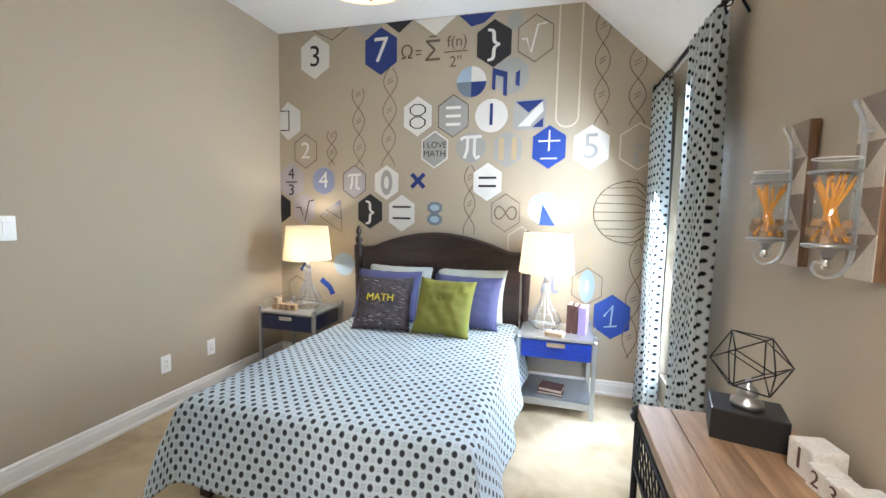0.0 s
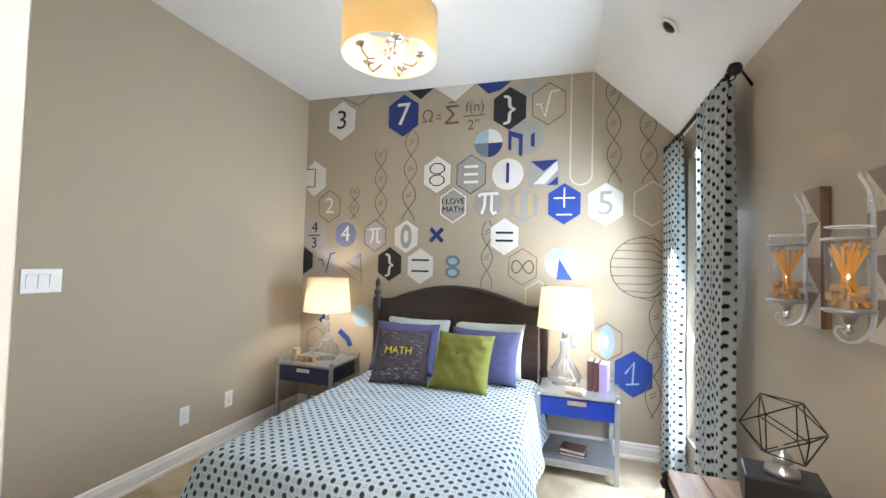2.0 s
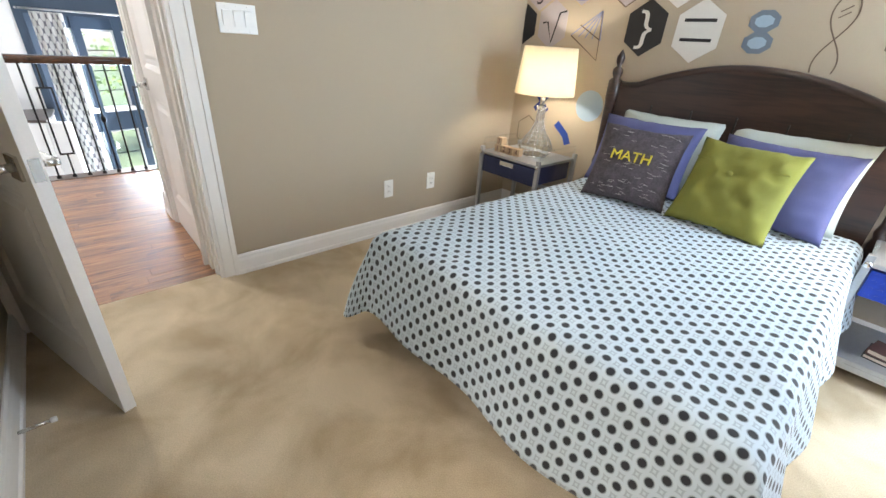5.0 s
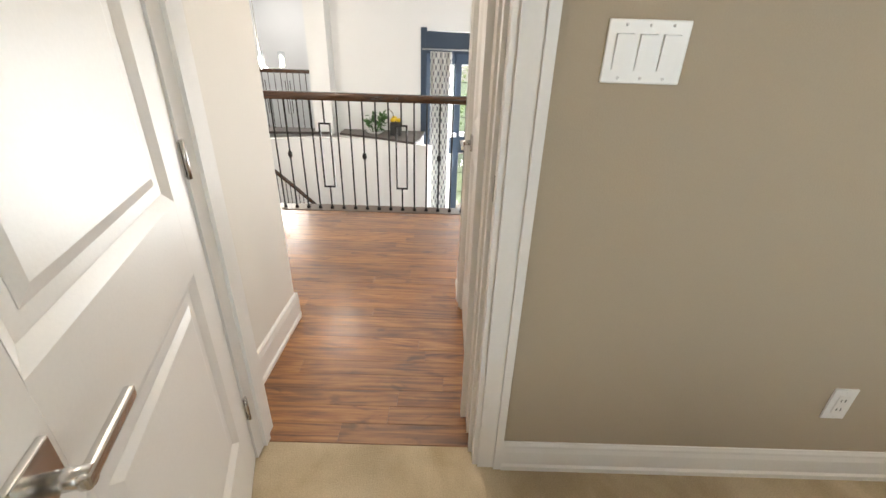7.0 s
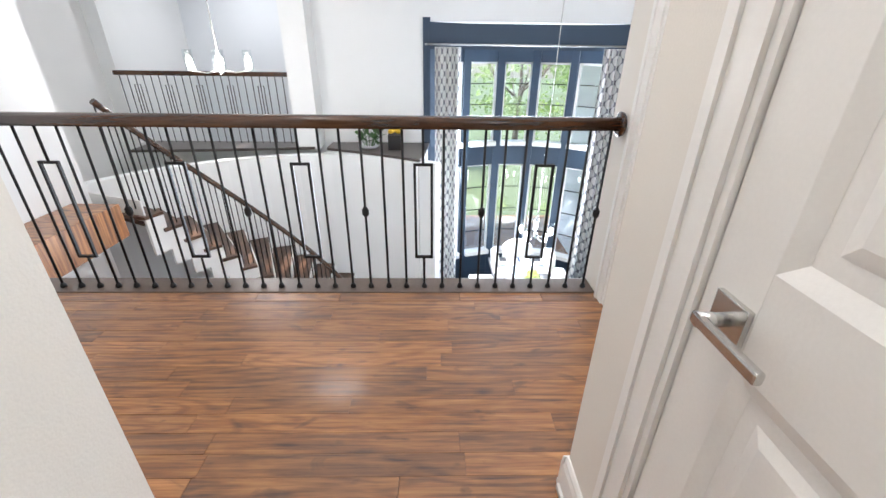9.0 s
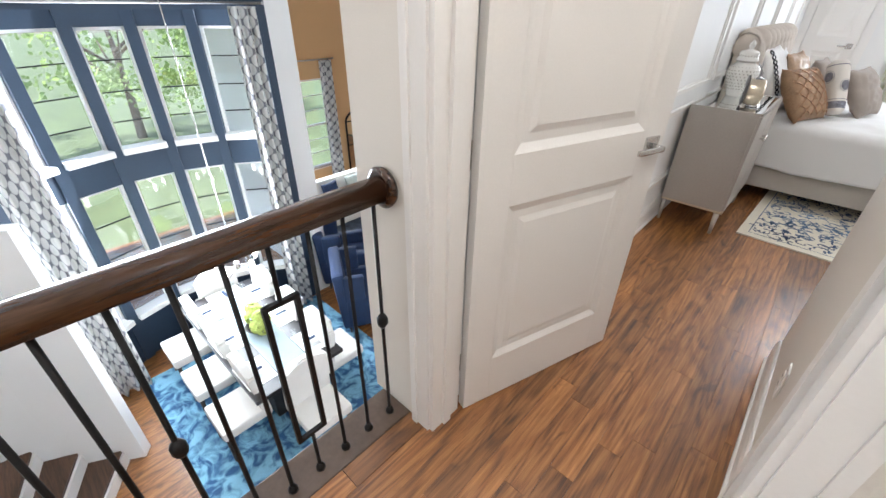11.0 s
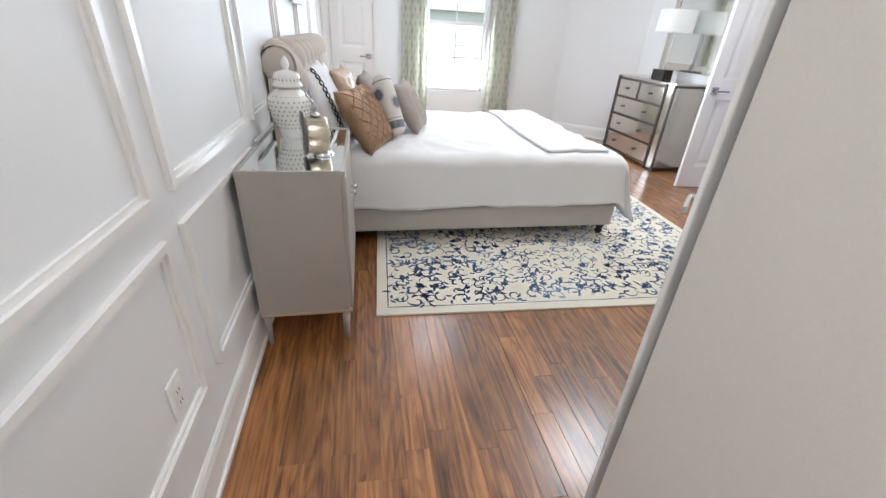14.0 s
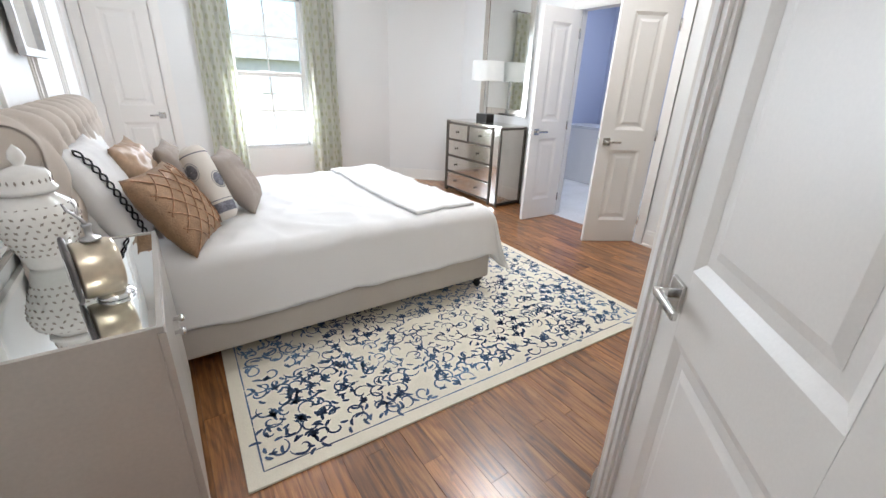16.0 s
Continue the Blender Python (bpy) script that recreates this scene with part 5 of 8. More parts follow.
for k in range(5):
    a = 2 * math.pi * k / 5 + 0.3
    ca, sa = math.cos(a), math.sin(a)
    part("arm", tube([(0.02 * ca, 0.02 * sa, -0.46), (0.07 * ca, 0.07 * sa, -0.53), (0.13 * ca, 0.13 * sa, -0.545), (0.165 * ca, 0.165 * sa, -0.515), (0.17 * ca, 0.17 * sa, -0.49)], 0.006, 8), mat("warm_brass_arm", (0.62, 0.42, 0.28), 0.25, 1.0) if k == 0 else bpy.data.materials["warm_brass_arm"], pd)
    part("bobeche", lathe([(0.008, -0.495), (0.034, -0.487), (0.034, -0.483), (0.008, -0.486)], 16, (0.17 * ca, 0.17 * sa, 0)), M["nickel"], pd)
    part("candle_sleeve", lathe([(0.010, -0.486), (0.010, -0.43)], 10, (0.17 * ca, 0.17 * sa, 0)), M["cardwhite"], pd)
    part("bulb", lathe([(0.008, -0.43), (0.017, -0.40), (0.012, -0.375), (0.0, -0.35)], 12, (0.17 * ca, 0.17 * sa, 0)), M["glow"], pd)
pd.scale = (0.9, 0.9, 0.98)
bulb("pendant_lamp_bulb", (-0.925, 1.72, 2.40), 3.6, 0.10, (1.0, 0.88, 0.72))
sl = math.atan2(2.88 - 2.31, EX - 0.11)
eye = thing("recessed_light", (0.0, 0.0, 0.0), "white recessed eyeball downlight in the sloping ceiling", "ceiling light")
eye.matrix_basis = Matrix.Translation((0.41, 2.13, 2.59)) @ Matrix.Rotation(sl, 4, "Y")
part("trim_ring", lathe([(0.055, -0.004), (0.055, -0.010), (0.04, -0.012), (0.036, 0.01)], 28, cap=False), M["plate"], eye)
part("dark_eye", lathe([(0.037, -0.006), (0.03, -0.012), (0.0, -0.014)], 24), M["bronze"], eye)

# ---- the painted mural ----
def paint(name, col):
    return mat(name, col, 0.7, var=0.05, scale=6, fine=220, bump=0.05)


P = dict(white=paint("white_mural_paint", (0.72, 0.70, 0.66)), black=paint("black_mural_paint", (0.022, 0.020, 0.020)), navy=paint("navy_mural_paint", (0.02, 0.04, 0.19)), royal=paint("royal_mural_paint", (0.02, 0.06, 0.32)),
         grey=paint("grey_mural_paint", (0.36, 0.35, 0.33)), steel=paint("steel_mural_paint", (0.17, 0.21, 0.26)), sky=paint("sky_mural_paint", (0.36, 0.47, 0.58)), peri=paint("periwinkle_mural_paint", (0.24, 0.26, 0.40)),
         lav=paint("lavender_mural_paint", (0.42, 0.38, 0.40)), cream=paint("cream_mural_paint", (0.66, 0.60, 0.48)), line=paint("brown_mural_line", (0.14, 0.10, 0.07)), tan=paint("tan_mural_line", (0.50, 0.38, 0.22)), none=None)
mural = thing("mural", (0, NY, 0), "painted math mural of hexagons, digits and helices", "mural", kind="structure")
UP = Matrix.Rotation(radians(90), 4, "X")
LAYER = {"n": 0}


def flat(name, poly, paint_, lift=0.0):
    """A painted shape: x, z outline on the wall, a hair proud of it."""
    return part(name, prism([(max(WX + 0.003, x), z) for x, z in poly], 0.0012 + lift, 0.0026 + lift, UP), P[paint_], mural)


def hexpoly(x, z, h, squash=0.86):
    return [(x + h * squash * math.sin(math.radians(60 * k)), z + h * math.cos(math.radians(60 * k))) for k in range(6)]


def ring(name, poly, w, paint_, lift=0.0):
    cx, cz = sum(p[0] for p in poly) / len(poly), sum(p[1] for p in poly) / len(poly)
    bm = bmesh.new()
    k = len(poly)
    rad = max(math.hypot(a - cx, b - cz) for a, b in poly)
    s = 1 - w / rad
    inner = [(cx + (a - cx) * s, cz + (b - cz) * s) for a, b in poly]
    for i in range(k):
        j = (i + 1) % k
        add_prism(bm, [poly[i], inner[i], inner[j], poly[j]][::-1], 0.0012 + lift, 0.0030 + lift, UP)
    bmesh.ops.recalc_face_normals(bm, faces=bm.faces[:])
    return part(name, bm, P[paint_], mural)


def stroke(name, pts, w, paint_, lift=0.002):
    """A brushed line."""
    bm = bmesh.new()
    L, R = [], []
    for i, (x, z) in enumerate(pts):
        a, b = pts[max(0, i - 1)], pts[min(len(pts) - 1, i + 1)]
        dx, dz = b[0] - a[0], b[1] - a[1]
        q = math.hypot(dx, dz) or 1
        nx, nz = -dz / q * w / 2, dx / q * w / 2
        L.append(bm.verts.new((x + nx, -0.0012 - lift, z + nz)))
        R.append(bm.verts.new((x - nx, -0.0012 - lift, z - nz)))
    for i in range(len(pts) - 1):
        bm.faces.new((L[i], L[i + 1], R[i + 1], R[i]))
    g = bmesh.ops.extrude_face_region(bm, geom=bm.faces[:])["geom"]
    bmesh.ops.translate(bm, vec=(0, 0.0011, 0), verts=[v for v in g if isinstance(v, bmesh.types.BMVert)])
    bmesh.ops.recalc_face_normals(bm, faces=bm.faces[:])
    return part(name, bm, P[paint_], mural)


def glyph(text, x, z, size, paint_, lift=0.003, stretch=1.0):
    m = Matrix.Translation((x, -0.0018 - lift, z)) @ UP @ Matrix.Diagonal((stretch, 1, 1, 1))
    return part("glyph", moved(letters(text, size, 0.0006), m), P[paint_], mural)


def hexagon(x, z, h, fill=None, outline=None, text="", ink="black", size=1.15, w=0.008, stretch=1.0):
    poly = hexpoly(x, z, h)
    if fill:
        flat("hexagon", poly, fill)
    if outline:
        ring("hexagon_outline", poly, w, outline, 0.0016)
    if text:
        glyph(text, x, z, h * size, ink, stretch=stretch)


def bars(x, z, w, gap, n, t, ink):
    for k in range(n):
        zz = z + (k - (n - 1) / 2) * gap
        flat("bar", [(x - w / 2, zz - t / 2), (x + w / 2, zz - t / 2), (x + w / 2, zz + t / 2), (x - w / 2, zz + t / 2)], ink, 0.003)


def disc(x, z, r, a0=0, a1=360):
    n = max(6, int((a1 - a0) / 12))
    pts = [(x + r * math.cos(math.radians(a0 + (a1 - a0) * k / n)), z + r * math.sin(math.radians(a0 + (a1 - a0) * k / n))) for k in range(n + (a1 - a0 < 360))]
    return pts + ([(x, z)] if a1 - a0 < 360 else [])


def helix(x, z1, z0, amp, turns, phase=0.0, tilt=0.0, w=0.006, ink="line"):
    n = int(16 * turns)
    for s in (1, -1):
        stroke("helix_strand", [(x + tilt * (k / n) + s * amp * math.sin(phase + turns * math.pi * k / n), z1 + (z0 - z1) * k / n) for k in range(n + 1)], w, ink, 0.0008 if s > 0 else 0.0018)
    for k in range(int(turns)):
        t = (k + 0.5 - phase / math.pi) / turns
        for o in (-0.012, 0.012):
            z = z1 + (z0 - z1) * t + o
            stroke("helix_rung", [(x + tilt * t - amp * 0.4, z - 0.01), (x + tilt * t + amp * 0.4, z + 0.014)], 0.005, ink, 0.0012)


def pi_sign(x, z, h, ink):
    """The Greek letter pi, drawn with brush strokes."""
    stroke("pi_bar", [(x - 0.42 * h, z + 0.30 * h), (x - 0.30 * h, z + 0.40 * h), (x + 0.42 * h, z + 0.42 * h)], 0.12 * h, ink, 0.003)
    stroke("pi_leg", [(x - 0.13 * h, z + 0.38 * h), (x - 0.15 * h, z - 0.1 * h), (x - 0.26 * h, z - 0.42 * h)], 0.12 * h, ink, 0.0042)
    stroke("pi_leg", [(x + 0.15 * h, z + 0.40 * h), (x + 0.14 * h, z - 0.28 * h), (x + 0.22 * h, z - 0.42 * h), (x + 0.36 * h, z - 0.34 * h)], 0.12 * h, ink, 0.0042)


# top row
hexagon(-2.10, 2.67, 0.185, "white", text="3", size=1.35)
hexagon(-1.48, 2.67, 0.19, "navy", text="7", ink="white", size=1.5)
glyph("Ω", -1.25, 2.635, 0.15, "line")
bars(-1.15, 2.63, 0.05, 0.03, 2, 0.009, "line")
glyph("Σ", -1.03, 2.625, 0.22, "line")
bars(-1.03, 2.745, 0.06, 0.02, 1, 0.01, "line")
glyph("f(n)", -0.83, 2.69, 0.12, "line")
bars(-0.84, 2.615, 0.19, 0.02, 1, 0.009, "line")
glyph("2''", -0.84, 2.535, 0.12, "line")
flat("half_hexagon", [(-1.44, 2.89), (-1.32, 2.80), (-1.20, 2.89)], "black")
flat("half_hexagon", [(-1.19, 2.887), (-1.01, 2.755), (-0.84, 2.884)], "white")
flat("half_hexagon", [(-0.82, 2.883), (-0.72, 2.79), (-0.62, 2.81), (-0.53, 2.879)], "navy")
flat("half_hexagon", [(-1.72, 2.892), (-1.62, 2.80), (-1.50, 2.87), (-1.48, 2.89)], "grey")
stroke("line", [(-2.12, 2.895), (-1.93, 2.80), (-1.78, 2.895)], 0.008, "line")
hexagon(-0.54, 2.65, 0.178, "black", text="}", ink="white", size=1.45, stretch=1.3)
flat("hexagon", hexpoly(-0.385, 2.80, 0.075), "grey", -0.0006)
hexagon(-0.23, 2.66, 0.174, None, "line")
stroke("root_sign", [(-0.33, 2.66), (-0.295, 2.665), (-0.26, 2.56), (-0.215, 2.755), (-0.15, 2.765)], 0.014, "white")
# second row
for a0, c in ((90, "sky"), (0, "white"), (270, "navy"), (180, "steel")):
    flat("quarter_disc", disc(-0.71, 2.375, 0.118, a0, a0 + 90), c)
flat("disc", disc(-0.40, 2.40, 0.135), "grey")
flat("letter_stroke", [(-0.545, 2.47), (-0.52, 2.46), (-0.52, 2.30), (-0.545, 2.31)], "navy", 0.0008)
flat("letter_stroke", [(-0.52, 2.46), (-0.43, 2.43), (-0.43, 2.385), (-0.52, 2.415)], "navy", 0.0008)
flat("letter_stroke", [(-0.46, 2.395), (-0.43, 2.385), (-0.43, 2.25), (-0.46, 2.26)], "navy", 0.0008)
flat("letter_stroke", [(-0.365, 2.42), (-0.335, 2.44), (-0.335, 2.32), (-0.365, 2.33)], "navy", 0.0008)
hexagon(-2.38, 2.14, 0.17, "white")
stroke("bracket", [(-2.46, 2.23), (-2.37, 2.23), (-2.37, 2.06), (-2.46, 2.06)], 0.012, "black")
hexagon(-1.15, 2.13, 0.16, "white")
for zz in (2.18, 2.08):
    ring("octagon", [(-1.15 + 0.075 * math.cos(math.radians(22.5 + 45 * k)), zz + 0.052 * math.sin(math.radians(22.5 + 45 * k))) for k in range(8)], 0.011, "black", 0.002)
hexagon(-0.85, 2.12, 0.168, "grey", "line")
bars(-0.85, 2.12, 0.12, 0.065, 3, 0.022, "white")
flat("disc", disc(-0.545, 2.11, 0.128), "white")
glyph("1", -0.545, 2.11, 0.24, "navy")
flat("pale_halo", [(-0.375, 2.22), (-0.135, 2.22), (-0.135, 1.995), (-0.375, 1.995)], "grey", -0.0006)
flat("triangle", [(-0.36, 2.205), (-0.15, 2.21), (-0.26, 2.12)], "navy")
flat("triangle", [(-0.15, 2.08), (-0.15, 2.01), (-0.23, 2.01)], "navy")
flat("lozenge", [(-0.34, 2.02), (-0.25, 2.02), (-0.15, 2.13), (-0.16, 2.20)], "white", 0.0006)
# third row
hexagon(-2.20, 1.87, 0.153, None, "line", "2", "white", 1.35)
hexagon(-1.00, 1.86, 0.15, "grey", "white", "I LOVE\nMATH", "black", 0.46, 0.012)
pi_sign(-0.70, 1.87, 0.20, "white")
flat("disc", disc(-0.70, 1.87, 0.12), "grey", -0.0006)
hexagon(-0.41, 1.85, 0.154, "grey", "tan", w=0.006)
for dx in (-0.05, 0.05):
    flat("bar", [(-0.41 + dx - 0.02, 1.77), (-0.41 + dx + 0.02, 1.77), (-0.41 + dx + 0.02, 1.94), (-0.41 + dx - 0.02, 1.94)], "tan", 0.0006)
hexagon(-0.10, 1.86, 0.162, "royal")
bars(-0.10, 1.905, 0.16, 0.02, 1, 0.011, "white")
flat("bar", [(-0.106, 1.83), (-0.094, 1.83), (-0.094, 1.985), (-0.106, 1.985)], "white", 0.0034)
bars(-0.10, 1.775, 0.12, 0.02, 1, 0.011, "white")
hexagon(0.20, 1.85, 0.165, "white", text="5", ink="grey", size=1.6)
hexagon(0.52, 1.85, 0.17, None, "cream", "4", "grey", 0.7, 0.012)
bars(0.50, 1.845, 0.14, 0.02, 1, 0.008, "grey")
glyph("3", 0.50, 1.76, 0.13, "grey")
# fourth row
hexagon(-2.35, 1.61, 0.165, "lav")
glyph("4", -2.35, 1.67, 0.14, "black")
bars(-2.35, 1.60, 0.12, 0.02, 1, 0.01, "black")
glyph("3", -2.35, 1.525, 0.14, "black")
hexagon(-2.02, 1.61, 0.148, "lav", "tan", w=0.006)
flat("disc", disc(-2.02, 1.61, 0.115), "peri", 0.0006)
glyph("4", -2.02, 1.61, 0.2, "white")
hexagon(-1.72, 1.60, 0.145, "lav", "line")
pi_sign(-1.72, 1.60, 0.15, "white")
hexagon(-1.42, 1.595, 0.145, "white")
for r_, c_ in ((0.085, "grey"), (0.035, "white")):
    flat("zero", [(-1.42 + r_ * 0.62 * math.cos(math.radians(15 * k)), 1.595 + (r_ + 0.02) * math.sin(math.radians(15 * k))) for k in range(24)], c_, 0.001 if r_ > 0.05 else 0.002)
for s in (1, -1):
    stroke("cross", [(-1.195, 1.61 + s * 0.055), (-1.085, 1.61 - s * 0.055)], 0.034, "navy", 0.001 if s > 0 else 0.0022)
hexagon(-0.56, 1.60, 0.15, "white")
bars(-0.56, 1.60, 0.14, 0.065, 2, 0.018, "black")
# fifth row
hexagon(-2.46, 1.36, 0.13, "black")
hexagon(-2.22, 1.36, 0.15, "lav")
stroke("root_sign", [(-2.30, 1.37), (-2.26, 1.375), (-2.215, 1.25), (-2.17, 1.43), (-2.12, 1.44)], 0.012, "black")
for tx in (-2.06, -2.0, -1.95, -1.9, -1.84):
    stroke("ray", [(-1.86, 1.44), (tx, 1.30 - 0.12 * (tx + 2.06))], 0.007, "peri")
stroke("ray", [(-2.06, 1.30), (-1.84, 1.16), (-1.86, 1.44)], 0.008, "line")
stroke("ray", [(-2.0, 1.36), (-1.85, 1.28)], 0.007, "line")
hexagon(-1.57, 1.35, 0.15, "black", text="}", ink="white", size=1.45, stretch=1.3)
hexagon(-1.28, 1.34, 0.155, "white")
bars(-1.28, 1.345, 0.16, 0.095, 2, 0.016, "black")
for zz in (1.39, 1.295):
    flat("figure_eight", [(-0.99 + 0.068 * math.cos(math.radians(22.5 + 45 * k)), zz + 0.052 * math.sin(math.radians(22.5 + 45 * k))) for k in range(8)], "steel")
    flat("figure_eight_hole", [(-0.99 + 0.042 * math.cos(math.radians(22.5 + 45 * k)), zz + 0.028 * math.sin(math.radians(22.5 + 45 * k))) for k in range(8)], "sky", 0.0008)
hexagon(-0.41, 1.36, 0.15, None, "line", w=0.006)
stroke("infinity", [(-0.41 + 0.085 * math.cos(t) / (1 + 0.35 * math.sin(t) ** 2), 1.36 + 0.10 * math.sin(t) * math.cos(t)) for t in [2 * math.pi * k / 40 for k in range(41)]], 0.009, "line")
hexagon(-0.28, 1.12, 0.14, None, "cream", w=0.01)
flat("disc", disc(-0.12, 1.40, 0.12), "sky")
flat("sail", [(-0.13, 1.43), (-0.15, 1.27), (-0.03, 1.27)], "royal", 0.0008)
ring("ball", disc(0.46, 1.38, 0.225), 0.007, "line")
for k in range(-4, 5):
    stroke("meridian", [(0.46 - 0.222 * math.cos(k * 0.3), 1.38 + 0.222 * math.sin(k * 0.3)), (0.52, 1.38 + 0.10 * k * 0.6), (0.67, 1.38 + 0.012 * k)], 0.006, "line")
# low shapes beside the nightstands
hexagon(0.22, 0.82, 0.145, None, "line", w=0.006)
for r_, c_ in ((0.095, "sky"), (0.022, "cream")):
    flat("zero", [(0.22 + r_ * 0.6 * math.cos(math.radians(15 * k)), 0.82 + (r_ + 0.03) * math.sin(math.radians(15 * k))) for k in range(24)], c_, 0.001 if r_ > 0.05 else 0.002)
hexagon(0.405, 0.60, 0.17, "royal")
stroke("numeral_one", [(0.35, 0.60), (0.41, 0.69), (0.40, 0.53)], 0.014, "sky")
stroke("numeral_foot", [(0.355, 0.52), (0.445, 0.535)], 0.012, "sky", 0.003)
pi_sign(-0.06, 0.84, 0.2, "peri")
hexagon(0.12, 0.40, 0.14, "black")
for s in (1, -1):
    stroke("cross", [(-2.26, 0.86 + s * 0.06), (-2.15, 0.86 - s * 0.06)], 0.035, "navy", 0.001 if s > 0 else 0.0022)
stroke("navy_band", [(-2.05, 0.73), (-1.96, 0.66), (-1.93, 0.60)], 0.05, "royal")
flat("disc", disc(-1.82, 0.88, 0.10), "sky")
hexagon(-2.30, 0.63, 0.12, None, "line", w=0.006)
helix(-1.94, 2.04, 1.75, 0.045, 2, 0.7)
helix(-1.69, 2.38, 1.72, 0.055, 3, 0.9, 0.02)
helix(-1.39, 2.53, 1.73, 0.06, 3.4, 0.2, -0.02)
helix(0.24, 2.80, 2.01, 0.05, 3.3, 0.3, 0.02)
helix(0.48, 2.55, 2.00, 0.055, 2.4, 0.0, 0.02)
helix(0.18, 1.68, 0.98, 0.04, 3.2, 0.4, 0.03, ink="tan")
helix(-0.70, 1.73, 1.18, 0.045, 2.6, 0.2)
helix(0.56, 1.15, 0.30, 0.05, 3.0, 0.2, -0.03)
tt = [(-0.06, 2.88)] + [(-0.06, 2.10)] + [(0.02 + 0.08 * math.cos(math.radians(180 + 15 * k)), 2.08 + 0.075 * math.sin(math.radians(180 + 15 * k))) for k in range(13)] + [(0.10, 2.10), (0.10, 2.88)]
stroke("test_tube", tt, 0.012, "cream")

# ---- landing, stair and the room below ----
M.update(
    bead=mat("white_stair_paint", (0.80, 0.79, 0.77), 0.4, var=0.03),
    fabricw=mat("ivory_chair_linen", (0.72, 0.70, 0.66), 0.9, var=0.05, fine=300, bump=0.2),
    bluevelvet=mat("navy_velvet", (0.012, 0.03, 0.085), 0.7, var=0.25, scale=9),
    sofaw=mat("ivory_sofa_linen", (0.70, 0.68, 0.63), 0.9, var=0.05, fine=300, bump=0.2),
    blackwood=mat("black_table_wood", (0.03, 0.026, 0.026), 0.3, var=0.2, scale=10),
    runner=mat("blue_grey_runner_cloth", (0.34, 0.42, 0.46), 0.8, var=0.06),
    china=mat("white_china", (0.80, 0.81, 0.82), 0.15, var=0.02),
    napkin=mat("dark_blue_napkin", (0.03, 0.05, 0.10), 0.8, var=0.1),
    lime=mat("lime_hydrangea_petals", (0.42, 0.50, 0.12), 0.8, var=0.3, scale=60),
    orange=mat("ochre_wall_paint", (0.62, 0.39, 0.19), 0.7, var=0.03, scale=1.2, fine=240, bump=0.1),
    stone=mat("dark_stone_ledge", (0.075, 0.062, 0.055), 0.35, var=0.25, scale=7),
    leaf=mat("green_leaf", (0.05, 0.13, 0.03), 0.5, var=0.35, scale=20, rand=0.3),
    treeleaf=mat("tree_foliage", (0.12, 0.17, 0.06), 0.6, var=0.5, scale=1.5, fine=9),
    bark=mat("bark", (0.12, 0.085, 0.06), 0.9, var=0.3, scale=12, fine=50, bump=0.6),
    lawn=mat("lawn_grass", (0.11, 0.14, 0.065), 0.9, var=0.35, scale=1.2, fine=30, bump=0.5),
    yellowf=mat("yellow_flower", (0.75, 0.50, 0.03), 0.7, var=0.15),
    housepane=mat("pale_window_reflection", (0.45, 0.48, 0.50), 0.2, var=0.1),
    brick=mat("tan_brick_front", (0.62, 0.58, 0.52), 0.9, var=0.2, scale=2, fine=14),
)


M["trellis"] = dots_mat("grey_trellis_curtain_cloth", (0.13, 0.13, 0.15), (0.62, 0.62, 0.60), 0.17, 0.30)


def rug_blue_mat(name):
    m = mat(name, (0.16, 0.34, 0.52), 0.95, var=0.25, scale=5, fine=130, bump=0.5)
    n, l = m.node_tree.nodes, m.node_tree.links
    hsv = [x for x in n if x.type == "HUE_SAT"][0]
    tc = [x for x in n if x.type == "TEX_COORD"][0]
    nz = n.new("ShaderNodeTexNoise")
    nz.inputs["Scale"].default_value, nz.inputs["Detail"].default_value, nz.inputs["Distortion"].default_value = 5.5, 6, 1.4
    l.new(tc.outputs["Object"], nz.inputs["Vector"])
    cr = n.new("ShaderNodeValToRGB")
    e = cr.color_ramp.elements
    e[0].position, e[0].color = 0.40, (0.03, 0.10, 0.22, 1)
    e[1].position, e[1].color = 0.58, (0.22, 0.45, 0.60, 1)
    l.new(nz.outputs["Fac"], cr.inputs[0])
    l.new(cr.outputs[0], hsv.inputs["Color"])
    return m


M["bluerug"] = rug_blue_mat("blue_distressed_rug")

# landing edge and rail
structure("landing_nosing", box(RX - 0.10, -2.6, -0.03, RX + 0.055, 1.40, 0.006, 0.006), mat("grey_brown_nosing_wood", (0.11, 0.075, 0.055), 0.35, var=0.2, scale=9), "grey-brown nosing board along the landing edge", "trim")
structure("landing_fascia", box(RX - 0.09, -2.6, -0.36, RX - 0.05, 1.40, -0.03), M["bead"], "white fascia under the landing edge", "trim")
rail = thing("landing_railing", (RX, 0, 0.006), "brown wooden handrail on black iron balusters", "railing")
prof = [(0.0, 0.032), (0.018, 0.030), (0.030, 0.018), (0.033, 0.0), (0.028, -0.014), (0.030, -0.026), (0.0, -0.03), (-0.030, -0.026), (-0.028, -0.014), (-0.033, 0.0), (-0.030, 0.018), (-0.018, 0.030)]
bm = bmesh.new()
add_prism(bm, prof, -1.37, 2.6, Matrix.Translation((0, 0, 0.898)) @ Matrix.Rotation(radians(90), 4, "X"))
for f in bm.faces:
    f.smooth = len(f.verts) == 4
part("handrail", bm, M["rail"], rail)
